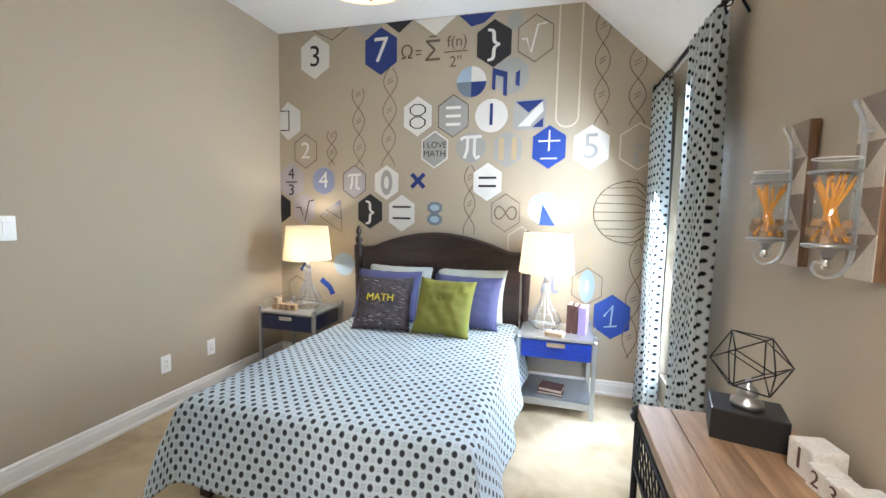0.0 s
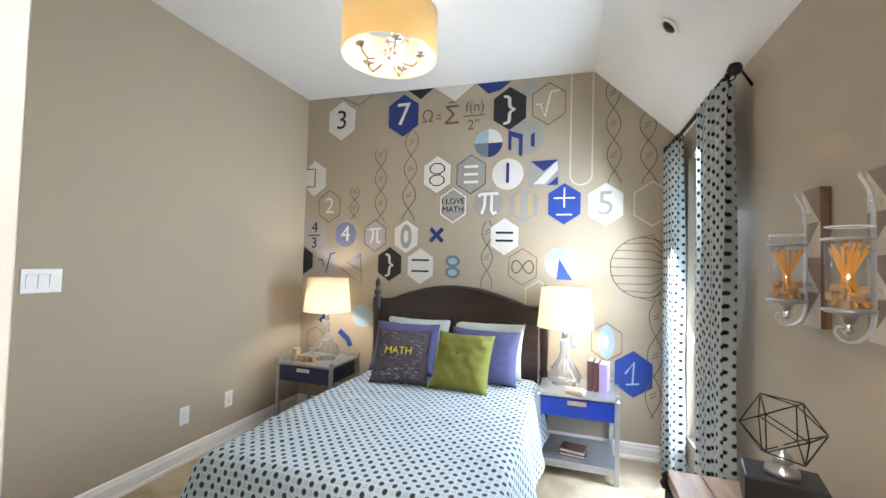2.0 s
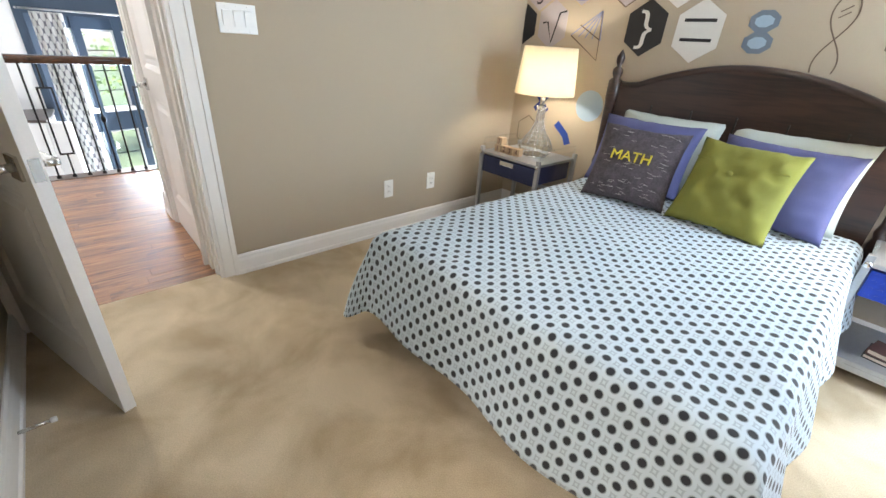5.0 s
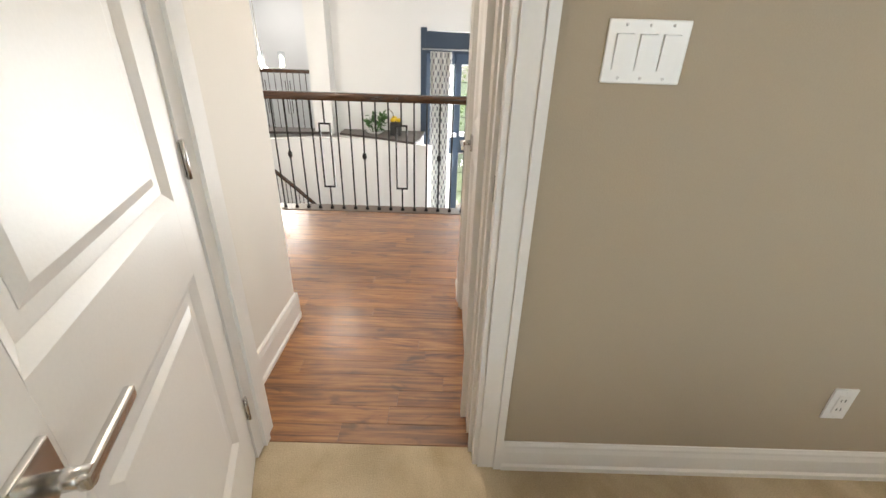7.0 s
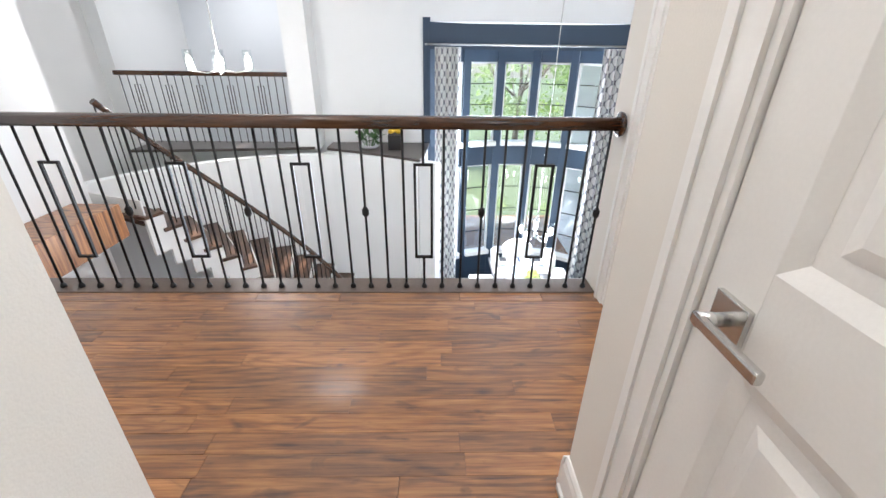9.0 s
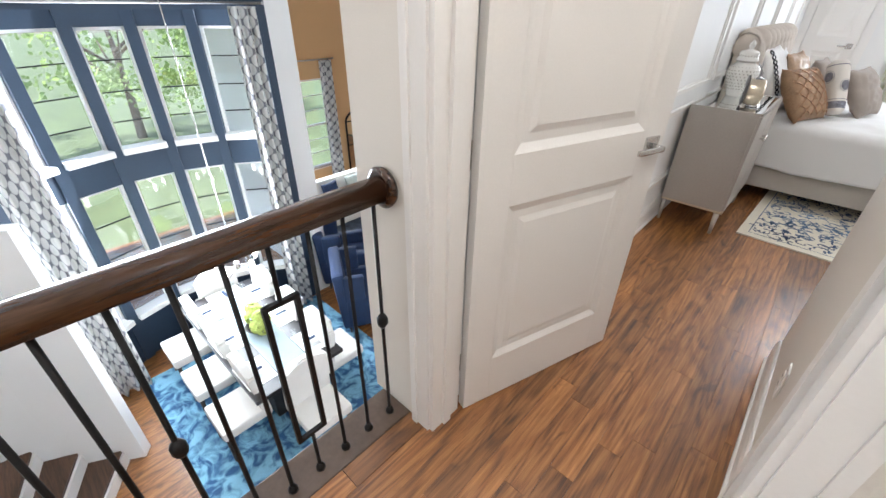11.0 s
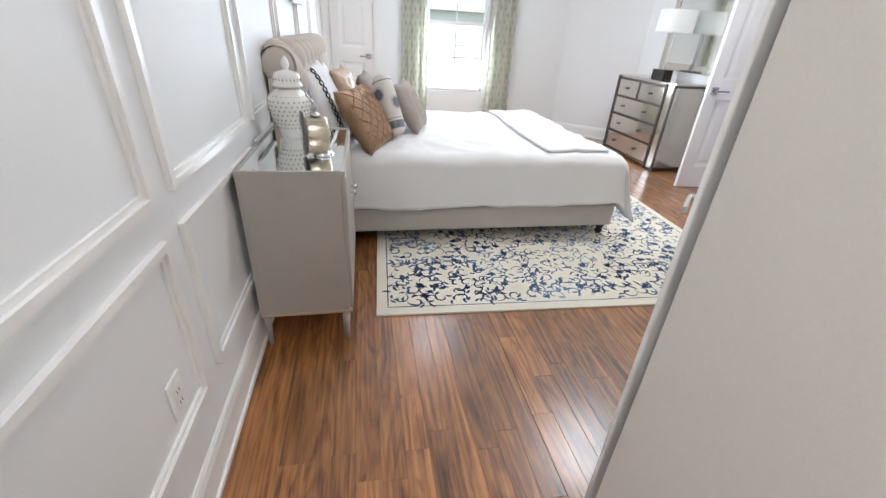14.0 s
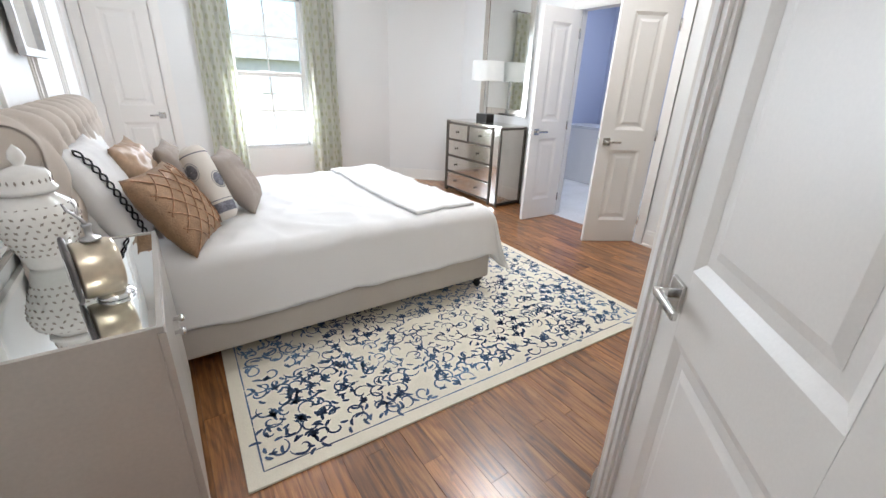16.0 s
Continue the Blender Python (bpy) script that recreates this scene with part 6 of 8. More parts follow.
part("rosette", moved(lathe([(0.055, 0), (0.058, 0.012), (0.045, 0.02), (0.04, 0.02)], 24), Matrix.Translation((0, 1.388, 0.898)) @ Matrix.Rotation(radians(90), 4, "X")), M["rail"], rail, "round wooden rosette")
k = 0
y = 1.345
while y > -2.5:
    k += 1
    base = [(0.016, 0), (0.016, 0.01), (0.011, 0.02), (0.007, 0.026)]
    kind = k % 6
    b = add_lathe(bmesh.new(), base, 8, (0, y, 0))
    if kind == 4:
        add_tube(b, [(0, y, 0.0), (0, y, 0.19)], 0.0065, 6)
        add_tube(b, [(0, y, 0.70), (0, y, 0.875)], 0.0065, 6)
        for dy in (-0.042, 0.042):
            add_box(b, -0.0065, y + dy - 0.0065, 0.185, 0.0065, y + dy + 0.0065, 0.705)
        for z in (0.185, 0.692):
            add_box(b, -0.0066, y - 0.042, z, 0.0066, y + 0.042, z + 0.013)
    else:
        add_tube(b, [(0, y, 0.0), (0, y, 0.875)], 0.0065, 6)
        if kind == 1:
            add_lathe(b, [(0.007, -0.03), (0.018, -0.012), (0.018, 0.012), (0.007, 0.03)], 8, (0, y, 0.45))
    part("baluster", b, M["iron"], rail)
    y -= 0.1

# sweeping stair
CX, CY, R0, R1 = -5.9, -0.9, 1.3, 2.45
stair = thing("stair", (CX, CY, 0), "curved stair with dark wooden treads and white risers", "stairs", kind="structure")
STEP = 6.75
for i in range(1, 17):
    z = -0.172 * i
    a0 = 257 - STEP * i
    a1 = a0 - STEP
    n = 4

    def arc(r, b0, b1):
        return [(r * math.cos(radians(b0 + (b1 - b0) * q / n)), r * math.sin(radians(b0 + (b1 - b0) * q / n))) for q in range(n + 1)]
    part("tread", prism(arc(R1, a0 + 1.2, a1) + arc(R0 - 0.03, a0 + 1.2, a1)[::-1], z - 0.03, z), M["tread"], stair)
    part("riser", prism(arc(R1 - 0.005, a0, a0 - 0.6) + arc(R0, a0, a0 - 0.6)[::-1], z, z + 0.142), M["bead"], stair)
    part("stringer", prism(arc(R0, a0, a1) + arc(R0 + 0.03, a0, a1)[::-1], z - 0.40, z - 0.03), M["bead"], stair)
pts = []
for q in range(0, 49):
    i = q / 3
    a = radians(257 - STEP * (i + 0.5))
    pts.append(((R0 + 0.04) * math.cos(a), (R0 + 0.04) * math.sin(a), -0.172 * i + 0.82))
part("stair_handrail", tube(pts, 0.026, 10), M["rail"], stair)
for q in range(0, 48):
    if True:
        x_, y_, z_ = pts[q]
        part("stair_baluster", tube([(x_, y_, z_ - 0.02), (x_, y_, z_ - 0.86)], 0.006, 6), M["iron"], stair)
# white curved wall outside the stair, with its ledge on top
bm = bmesh.new()
arc_o = [((R1 + 0.01) * math.cos(radians(300 - 5 * q)), (R1 + 0.01) * math.sin(radians(300 - 5 * q))) for q in range(32)]
arc_p = [((R1 + 0.13) * math.cos(radians(300 - 5 * q)), (R1 + 0.13) * math.sin(radians(300 - 5 * q))) for q in range(32)]
for q in range(31):
    add_prism(bm, [arc_o[q], arc_o[q + 1], arc_p[q + 1], arc_p[q]], LZ, -0.08)
bmesh.ops.remove_doubles(bm, verts=bm.verts[:], dist=0.0005)
bmesh.ops.recalc_face_normals(bm, faces=bm.faces[:])
structure("wall_stair_curve", moved(bm, Matrix.Translation((CX, CY, 0))), M["cool"], "white curved wall beside the stair", "wall")
structure("stair_ledge", prism([(-8.66, -1.02), (-8.40, -0.42), (-8.18, 0.0), (-8.0, 0.31), (-8.4, 0.38), (-9.05, 0.42), (-9.05, -1.02)], -0.08, -0.045), M["stone"], "dark stone ledge on top of the curved wall", "ledge")
structure("wall_ledge_block", prism([(-8.62, -1.02), (-8.36, -0.42), (-8.15, 0.0), (-7.98, 0.29), (-9.05, 0.40), (-9.05, -1.02)], LZ, -0.085), M["cool"], "white wall block under the ledge", "wall")
structure("loft_ledge", prism([(-8.42, -3.6), (-8.52, -2.55), (-8.62, -1.80), (-8.70, -1.20), (-9.05, -1.20), (-9.05, -3.6)], -0.08, -0.045), M["stone"], "dark stone ledge at the loft opening", "ledge")
structure("wall_great_west", add_box(wall_x(bmesh.new(), -9.2, -9.06, -4.2, 3.55, LZ, 3.3, [(0.42, 3.16, LZ, 1.55), (-3.9, -1.45, -0.08, 2.4)]), -9.06, -1.45, -0.08, -8.72, -1.13, 3.3), M["cool"], "white two-storey wall with the bay opening and loft opening", "wall")
structure("wall_loft_back", box(-11.5, -4.2, LZ, -11.4, 0.3, 3.3), mat("grey_loft_wall_paint", (0.76, 0.78, 0.80), 0.7, var=0.03, scale=1.2), "grey loft wall", "wall")
structure("floor_loft", box(-11.4, -4.1, LZ - 0.2, -9.2, 0.2, LZ), M["oak"], "loft floor", "floor")
structure("wall_loft_side", box(-11.4, 0.2, LZ, -9.2, 0.3, 3.3), M["cool"], "white loft side wall", "wall")
structure("floor_stair_head", box(-6.2, -2.6, -0.3, RX - 0.10, -2.2, -0.004), M["oak"], "oak floor strip at the head of the stair", "floor")
bulb("chandelier_bulb", (-7.3, -1.62, 1.0), 15, 0.12, (1.0, 0.93, 0.85))
area("downlight_loft_lamp", (-10.2, -2.6, 2.5), (-10.2, -2.6, 0), 0.4, 0.4, 13, (1.0, 0.96, 0.92))
structure("ceiling_great", prism([(-12.6, 1.6), (-9.3, 3.2), (-4.9, 3.2), (-4.9, 3.3), (-9.4, 3.3), (-12.6, 1.75)], -9.2, 4.0, Matrix.Rotation(radians(90), 4, "X")), M["ceil"], "white vaulted ceiling over the two-storey room", "ceiling")
structure("wall_living_west", wall_x(bmesh.new(), -12.3, -12.15, 3.55, 9.2, LZ, 2.2, [(4.65, 5.85, -2.0, -0.1)]), M["orange"], "ochre painted living room wall with a window", "wall")
structure("wall_living_return", box(-12.3, 3.42, LZ, -9.2, 3.55, 3.3), M["cool"], "white return wall beside the bay", "wall")
structure("wall_living_north", box(-12.3, 9.1, LZ, -4.7, 9.2, 3.3), M["orange"], "ochre living room wall", "wall")
structure("wall_great_east", box(-4.95, -2.6, LZ, -4.82, 9.1, -0.3), M["cool"], "white wall under the landing", "wall")
structure("wall_great_east_upper", box(-4.97, 1.53, -0.3, -4.83, 9.1, 3.3), M["cool"], "white wall beside the stairwell", "wall")
structure("wall_sloped_soffit", prism([(3.6, 3.2), (8.8, 3.2), (8.8, 0.95), (7.0, 0.95)], -12.14, -11.6, Matrix(((0, 0, 1, 0), (1, 0, 0, 0), (0, 1, 0, 0), (0, 0, 0, 1)))), M["ceil"], "white sloping soffit over the living room", "ceiling")

# loft rail and chandeliers
lr = thing("loft_railing", (-8.95, -3.86, -0.045), "brown wooden handrail on black iron balusters in the loft opening", "railing")
part("handrail", box(-0.03, 0, 0.90, 0.03, 2.40, 0.96, 0.01), M["rail"], lr)
for k in range(22):
    b = tube([(0, 0.06 + k * 0.105, 0), (0, 0.06 + k * 0.105, 0.91)], 0.0065, 6)
    if k % 4 == 2:
        add_tube(b, [(0, 0.02 + k * 0.105, 0.25), (0, 0.10 + k * 0.105, 0.25), (0, 0.10 + k * 0.105, 0.78), (0, 0.02 + k * 0.105, 0.78)], 0.0065, 6, True)
    part("baluster", b, M["iron"], lr)


def chandelier(at, drop, label, r=0.3, n=4):
    ob = thing("chandelier", at, label, "chandelier")
    part("rod", tube([(0, 0, 0), (0, 0, drop)], 0.006, 6), M["nickel"], ob)
    part("hub", lathe([(0.02, -0.06), (0.035, -0.03), (0.02, 0.0), (0.03, 0.02), (0.0, 0.03)], 12), M["nickel"], ob)
    for k in range(n):
        a = 2 * math.pi * k / n + 0.4
        c, s = math.cos(a), math.sin(a)
        part("arm", tube([(0, 0, -0.02), (0.5 * r * c, 0.5 * r * s, -0.05), (r * c, r * s, -0.03)], 0.006, 6), M["nickel"], ob)
        part("glass_shade", lathe([(0.045, -0.03), (0.045, 0.16), (0.042, 0.16), (0.042, -0.03)], 16, (r * c, r * s, 0), cap=False), M["acrylic"], ob)
        part("bulb", lathe([(0.012, -0.02), (0.026, 0.03), (0.024, 0.08), (0, 0.11)], 10, (r * c, r * s, 0)), M["glow"], ob)
    return ob


chandelier((-7.3, -1.62, 1.03), 2.17, "nickel chandelier with clear glass shades over the stair", 0.26)
chandelier((-8.15, 1.95, -1.15), 4.35, "nickel chandelier with clear glass shades over the dining table", 0.22, 5)

# bay window: facets between posts on a shallow arc
bay = thing("window_bay", (0, 0, 0), "tall two-storey bay window with navy frames and white sills", "window", kind="structure")
pts = [(-9.12 - 0.55 * math.sin(math.pi * k / 5) ** 0.8, 0.42 + 2.74 * k / 5) for k in range(6)]
for k in range(5):
    (xa, ya), (xb, yb) = pts[k], pts[k + 1]
    L = math.hypot(xb - xa, yb - ya)
    m = Matrix.Translation((xa, ya, 0)) @ Matrix.Rotation(math.atan2(yb - ya, xb - xa), 4, "Z")
    for z0, z1, nm in ((LZ, -2.12, "navy_apron"), (-0.50, -0.16, "navy_band"), (1.06, 1.55, "navy_header")):
        part(nm, moved(box(0, -0.04, z0, L, 0.06, z1), m), M["navy"], bay)
    part("post", moved(box(-0.055, -0.075, LZ, 0.055, 0.075, 1.55), m), M["navy"], bay)
    if k == 4:
        part("post", moved(box(L - 0.06, -0.07, LZ, L + 0.06, 0.07, 1.55), m), M["navy"], bay)
    for z0, z1 in ((-2.12, -0.50), (-0.16, 1.06)):
        fr = bmesh.new()
        for a, b in ((0.054, 0.084), (L - 0.084, L - 0.054)):
            add_box(fr, a, 0.0, z0, b, 0.05, z1, 0, m)
        add_box(fr, 0.054, 0.0, z1 - 0.03, L - 0.054, 0.05, z1, 0, m)
        part("white_sash", fr, M["trim"], bay)
        part("sill", moved(box(0.058, -0.13, z0 - 0.02, L - 0.058, 0.05, z0 + 0.05, 0.006), m), M["trim"], bay)
        for q in (1, 2, 3):
            z = z0 + (z1 - z0) * q / 4
            part("muntin", moved(box(0.1, 0.02, z - 0.006, L - 0.1, 0.035, z + 0.006), m), M["iron"], bay)
        pn = part("pane", moved(box(0.1, 0.024, z0 + 0.05, L - 0.1, 0.030, z1 - 0.04), m), M["glass"], bay)
        pn.visible_shadow = False
rd = thing("curtain_rod", (-8.98, 0.40, 1.28), "thin steel curtain rod on the navy wall", "curtain rod")
part("pole", tube([(0, 0, 0), (0, 2.78, 0)], 0.013, 8), M["steel"], rd)
for y in (-0.02, 2.8):
    part("finial", lathe([(0, -0.02), (0.02, 0), (0, 0.02)], 10, (0, y, 0)), M["steel"], rd)
structure("navy_surround", add_box(add_box(box(-9.06, 0.34, LZ, -9.03, 0.44, 1.60), -9.06, 3.14, LZ, -9.03, 3.24, 1.60), -9.06, 0.44, 1.22, -9.03, 3.14, 1.53), M["navy"], "navy painted surround of the bay", "trim")
curtain("curtain", (-8.95, 0.50), (-8.95, 0.86), LZ + 0.02, 1.25, M["trellis"], "tall grey and white trellis curtain", 3, 0.05, group="trellis curtains")
curtain("curtain", (-8.95, 2.80), (-8.95, 3.10), LZ + 0.02, 1.25, M["trellis"], "tall grey and white trellis curtain", 3, 0.05, group="trellis curtains")
window_unit("window_living", Matrix.Translation((-12.2, 5.25, 0)) @ Matrix.Rotation(radians(-90), 4, "Z"), 1.2, -2.0, -0.1, M["trim"], "white living room window", (0, 3), True)
curtain("curtain", (-12.05, 5.70), (-12.05, 6.0), LZ + 0.02, 0.25, M["trellis"], "grey and white trellis curtain at the living room window", 3, 0.05, group="trellis curtains")
rd = thing("curtain_rod", (-12.05, 5.2, 0.27), "thin steel curtain rod on the ochre wall", "curtain rod")
part("pole", tube([(0, 0, 0), (0, 0.85, 0)], 0.013, 8), M["steel"], rd)
mi = thing("arched_mirror", (-12.14, 6.25, -2.85), "arched window-pane mirror with dark metal frame", "mirror")
ar = [(0, 0)] + [(0.0, 1.75)] + [(0.6 - 0.6 * math.cos(math.pi * k / 12), 1.75 + 0.28 * math.sin(math.pi * k / 12)) for k in range(1, 12)] + [(1.2, 1.75), (1.2, 0)]
YZ = Matrix(((0, 0, 1, 0), (1, 0, 0, 0), (0, 1, 0, 0), (0, 0, 0, 1)))
part("glass", prism(ar, 0.0, 0.015, YZ), M["mirror"], mi)
part("frame", tube([(0.02, a, b) for a, b in ar], 0.022, 6, True), M["iron"], mi)
for q in (0.6,):
    part("bar", box(0.015, q - 0.01, 0, 0.03, q + 0.01, 2.0), M["iron"], mi)
for q in (0.6, 1.2, 1.75):
    part("bar", box(0.015, 0, q - 0.01, 0.03, 1.2, q + 0.01), M["iron"], mi)

# dining room
tagged(part("dining_rug", box(-9.0, 0.75, LZ, -6.3, 3.2, LZ + 0.012), M["bluerug"]), "blue distressed area rug under the dining table", "rug")
TZ = LZ + 0.012
tb = thing("dining_table", (-8.05, 1.93, TZ), "long black wooden dining table with pedestal base", "dining table")
part("tabletop", box(-1.02, -0.5, 0.70, 1.02, 0.5, 0.75, 0.01), M["blackwood"], tb)
for x in (-0.6, 0.6):
    part("pedestal", box(x - 0.12, -0.25, 0.0, x + 0.12, 0.25, 0.70, 0.02), M["blackwood"], tb)
part("stretcher", box(-0.6, -0.05, 0.12, 0.6, 0.05, 0.2), M["blackwood"], tb)
tagged(part("table_runner", box(-9.05, 1.76, TZ + 0.75, -7.05, 2.10, TZ + 0.753), M["runner"]), "pale blue-grey runner laid along the table", "table runner")


def dining_chair():
    ob = thing("dining_chair", (0, 0, 0), "ivory upholstered dining chair with curved high back", "chair", "chairs round the dining table")
    part("seat", box(-0.24, -0.25, 0.36, 0.24, 0.25, 0.48, 0.03), M["fabricw"], ob)
    back = [(-0.25, 0.40)] + [(-0.25, 0.9)] + [(-0.25 + 0.5 * k / 10, 0.93 + 0.12 * math.sin(math.pi * k / 10)) for k in range(11)] + [(0.25, 0.9), (0.25, 0.40)]
    bm = prism(back, 0.20, 0.29, UP)
    bmesh.ops.bevel(bm, geom=bm.edges[:], offset=0.02, segments=2, affect="EDGES")
    part("backrest", moved(bm, Matrix.Translation((0, 0.0, 0)) @ Matrix.Rotation(radians(-6), 4, "X")), M["fabricw"], ob)
    for x in (-0.2, 0.2):
        for y in (-0.21, 0.21):
            part("leg", lathe([(0.014, 0), (0.022, 0.36)], 8, (x, y, 0)), M["blackwood"], ob)
    return ob


ch = dining_chair()
spots = [(-8.72, 1.34, 180), (-8.05, 1.34, 180), (-7.38, 1.34, 180), (-8.72, 2.52, 0), (-8.05, 2.52, 0), (-7.38, 2.52, 0), (-9.28, 1.93, 90), (-6.80, 1.93, 270)]
ch.matrix_basis = pose(spots[0][0], spots[0][1], TZ, 0, 0, spots[0][2] + 180)
for x, y, r in spots[1:]:
    copy_thing(ch, pose(x, y, TZ, 0, 0, r + 180))
for o in [q for q in scene.objects if q.name.startswith("dining_chair")]:
    o.matrix_basis = o.matrix_basis @ pose(0, 0, 0, 0, 0, 180)


def setting():
    ob = thing("place_setting", (0, 0, 0), "white plates on a pale mat with dark napkin", "place setting", "place settings")
    part("placemat", box(-0.2, -0.15, 0, 0.2, 0.15, 0.004), M["cardwhite"], ob)
    part("dinner_plate", lathe([(0.07, 0.004), (0.13, 0.016), (0.128, 0.019), (0.07, 0.009), (0, 0.009)], 24), M["china"], ob)
    part("salad_plate", lathe([(0.05, 0.018), (0.095, 0.028), (0.093, 0.031), (0, 0.022)], 24), M["china"], ob)
    part("napkin", box(-0.02, -0.08, 0.028, 0.02, 0.08, 0.036, 0.003), M["napkin"], ob)
    part("water_glass", lathe([(0.025, 0.004), (0.034, 0.12), (0.032, 0.12), (0.022, 0.008)], 14, (0.15, 0.12, 0), cap=False), M["acrylic"], ob)
    return ob


st = setting()
TT = TZ + 0.75
lay = [(-8.70, 1.60, 0), (-8.05, 1.60, 0), (-7.40, 1.60, 0), (-8.70, 2.26, 180), (-8.05, 2.26, 180), (-7.40, 2.26, 180), (-8.90, 1.93, 90)]
st.matrix_basis = pose(lay[0][0], lay[0][1], TT, 0, 0, 0)
for x, y, r in lay[1:]:
    copy_thing(st, pose(x, y, TT + (0.004 if y == 1.93 else 0), 0, 0, r))
fl = thing("flower_arrangement", (-8.0, 1.93, TT + 0.003), "lime green hydrangeas in a low black bowl", "flowers")
part("bowl", lathe([(0.08, 0), (0.14, 0.06), (0.13, 0.06), (0.07, 0.01)], 18), M["blackwood"], fl)
rnd = random.Random(5)
for k in range(9):
    bm = bmesh.new()
    c = Vector((rnd.uniform(-0.2, 0.2), rnd.uniform(-0.09, 0.09), 0.13 + rnd.uniform(-0.02, 0.06)))
    for q in range(90):
        v = Vector((rnd.gauss(0, 1), rnd.gauss(0, 1), rnd.gauss(0, 1))).normalized() * 0.085
        t = v.orthogonal().normalized() * 0.02
        u = v.cross(t).normalized() * 0.02
        bm.faces.new([bm.verts.new(c + v + a * t + b * u) for a, b in ((-1, -1), (1, -1), (1, 1), (-1, 1))])
    part("flower_head", bm, M["lime"], fl)


def armchair(at, rz):
    ob = thing("armchair", at, "navy velvet wing armchair with a dark cushion", "armchair", "navy armchairs", rz)
    part("seat", box(-0.36, -0.38, 0.16, 0.36, 0.38, 0.44, 0.04), M["bluevelvet"], ob)
    part("backrest", moved(box(-0.40, 0.26, 0.16, 0.40, 0.42, 1.08, 0.05), Matrix.Rotation(radians(-5), 4, "X")), M["bluevelvet"], ob)
    for s in (-1, 1):
        part("arm", box(s * 0.36 - 0.06, -0.38, 0.16, s * 0.36 + 0.06, 0.36, 0.64, 0.04), M["bluevelvet"], ob)
        part("wing", box(s * 0.38 - 0.04, 0.10, 0.60, s * 0.38 + 0.04, 0.38, 1.0, 0.03), M["bluevelvet"], ob)
        for y in (-0.32, 0.34):
            part("leg", lathe([(0.014, 0), (0.024, 0.16)], 8, (s * 0.33, y, 0)), M["blackwood"], ob)
    return ob


armchair((-8.0, 3.55, LZ), 150)
armchair((-9.1, 3.95, LZ), 150)
tagged(part("living_rug", box(-11.4, 4.1, LZ, -8.0, 7.0, LZ + 0.01), mat("slate_blue_rug", (0.13, 0.16, 0.22), 0.95, var=0.6, scale=9, fine=90, bump=0.4)), "slate blue patterned living room rug", "rug")
so = thing("sofa", (-10.9, 5.6, LZ + 0.01), "ivory linen sofa with navy and patterned cushions", "sofa", rz=90)
part("seat", box(-1.0, -0.45, 0.14, 1.0, 0.35, 0.46, 0.05), M["sofaw"], so)
part("backrest", box(-1.0, 0.28, 0.14, 1.0, 0.48, 0.85, 0.05), M["sofaw"], so)
for s in (-1, 1):
    part("arm", box(s * 1.0 - 0.1, -0.45, 0.14, s * 1.0 + 0.1, 0.48, 0.62, 0.05), M["sofaw"], so)
    for y in (-0.38, 0.4):
        part("leg", lathe([(0.02, 0), (0.03, 0.14)], 8, (s * 0.95, y, 0)), M["blackwood"], so)
pillow("cushion", (-10.95, 4.95, LZ + 0.47), 0.42, 0.40, 0.13, 14, 100, M["bluevelvet"], "navy velvet cushion on the ivory sofa")
pillow("cushion", (-10.98, 5.55, LZ + 0.47), 0.42, 0.40, 0.13, 14, 90, M["pale"], "pale patterned cushion on the ivory sofa")


def leafy(parent, n, spread, height, size, seed, mat_):
    rnd = random.Random(seed)
    for k in range(n):
        a = rnd.uniform(0, 6.28)
        r = spread * rnd.uniform(0.4, 1.0)
        h = height * rnd.uniform(0.5, 1.0)
        bm = bmesh.new()
        base = Vector((0.3 * r * math.cos(a), 0.3 * r * math.sin(a), 0.02))
        tip = Vector((r * math.cos(a), r * math.sin(a), h))
        add_tube(bm, [base, (base + tip) / 2 + Vector((0, 0, 0.03)), tip], 0.003, 5)
        for q in range(5):
            p = base.lerp(tip, 0.4 + 0.6 * q / 4)
            d = Vector((rnd.uniform(-1, 1), rnd.uniform(-1, 1), rnd.uniform(-0.2, 0.8))).normalized() * size
            sd = d.cross(Vector((0, 0, 1))).normalized() * size * 0.28
            bm.faces.new([bm.verts.new(v) for v in (p, p + d * 0.5 + sd, p + d, p + d * 0.5 - sd)])
        part("frond", bm, mat_, parent)


pl = thing("potted_plant", (-8.68, -0.42, -0.045), "leafy green plant in a low white dish on the ledge", "plant")
part("dish", lathe([(0.10, 0), (0.16, 0.05), (0.15, 0.05), (0.09, 0.01)], 16), M["china"], pl)
leafy(pl, 16, 0.24, 0.32, 0.12, 3, M["leaf"])
pt = thing("black_vase", (-8.62, -0.05, -0.045), "square black vase with yellow flowers on the ledge", "vase")
part("vase", prism([(-0.09, -0.09), (0.09, -0.09), (0.09, 0.09), (-0.09, 0.09)], 0, 0.20), M["blackbox"], pt)
rnd = random.Random(8)
for k in range(8):
    part("bloom", lathe([(0.0, -0.02), (0.045, 0.0), (0.03, 0.03), (0, 0.035)], 10, (rnd.uniform(-0.06, 0.06), rnd.uniform(-0.06, 0.06), 0.215 + rnd.uniform(0, 0.05))), M["yellowf"], pt)
part("twig", tube([(0, 0, 0.2), (0.02, -0.05, 0.36), (0.0, -0.12, 0.42)], 0.006, 6), M["bark"], pt)
pl = thing("floor_plant", (-6.6, -1.6, LZ), "tall spiky green plant on the lower floor", "plant")
part("pot", lathe([(0.13, 0), (0.18, 0.3), (0.16, 0.3), (0.12, 0.25), (0, 0.25)], 16), M["china"], pl)
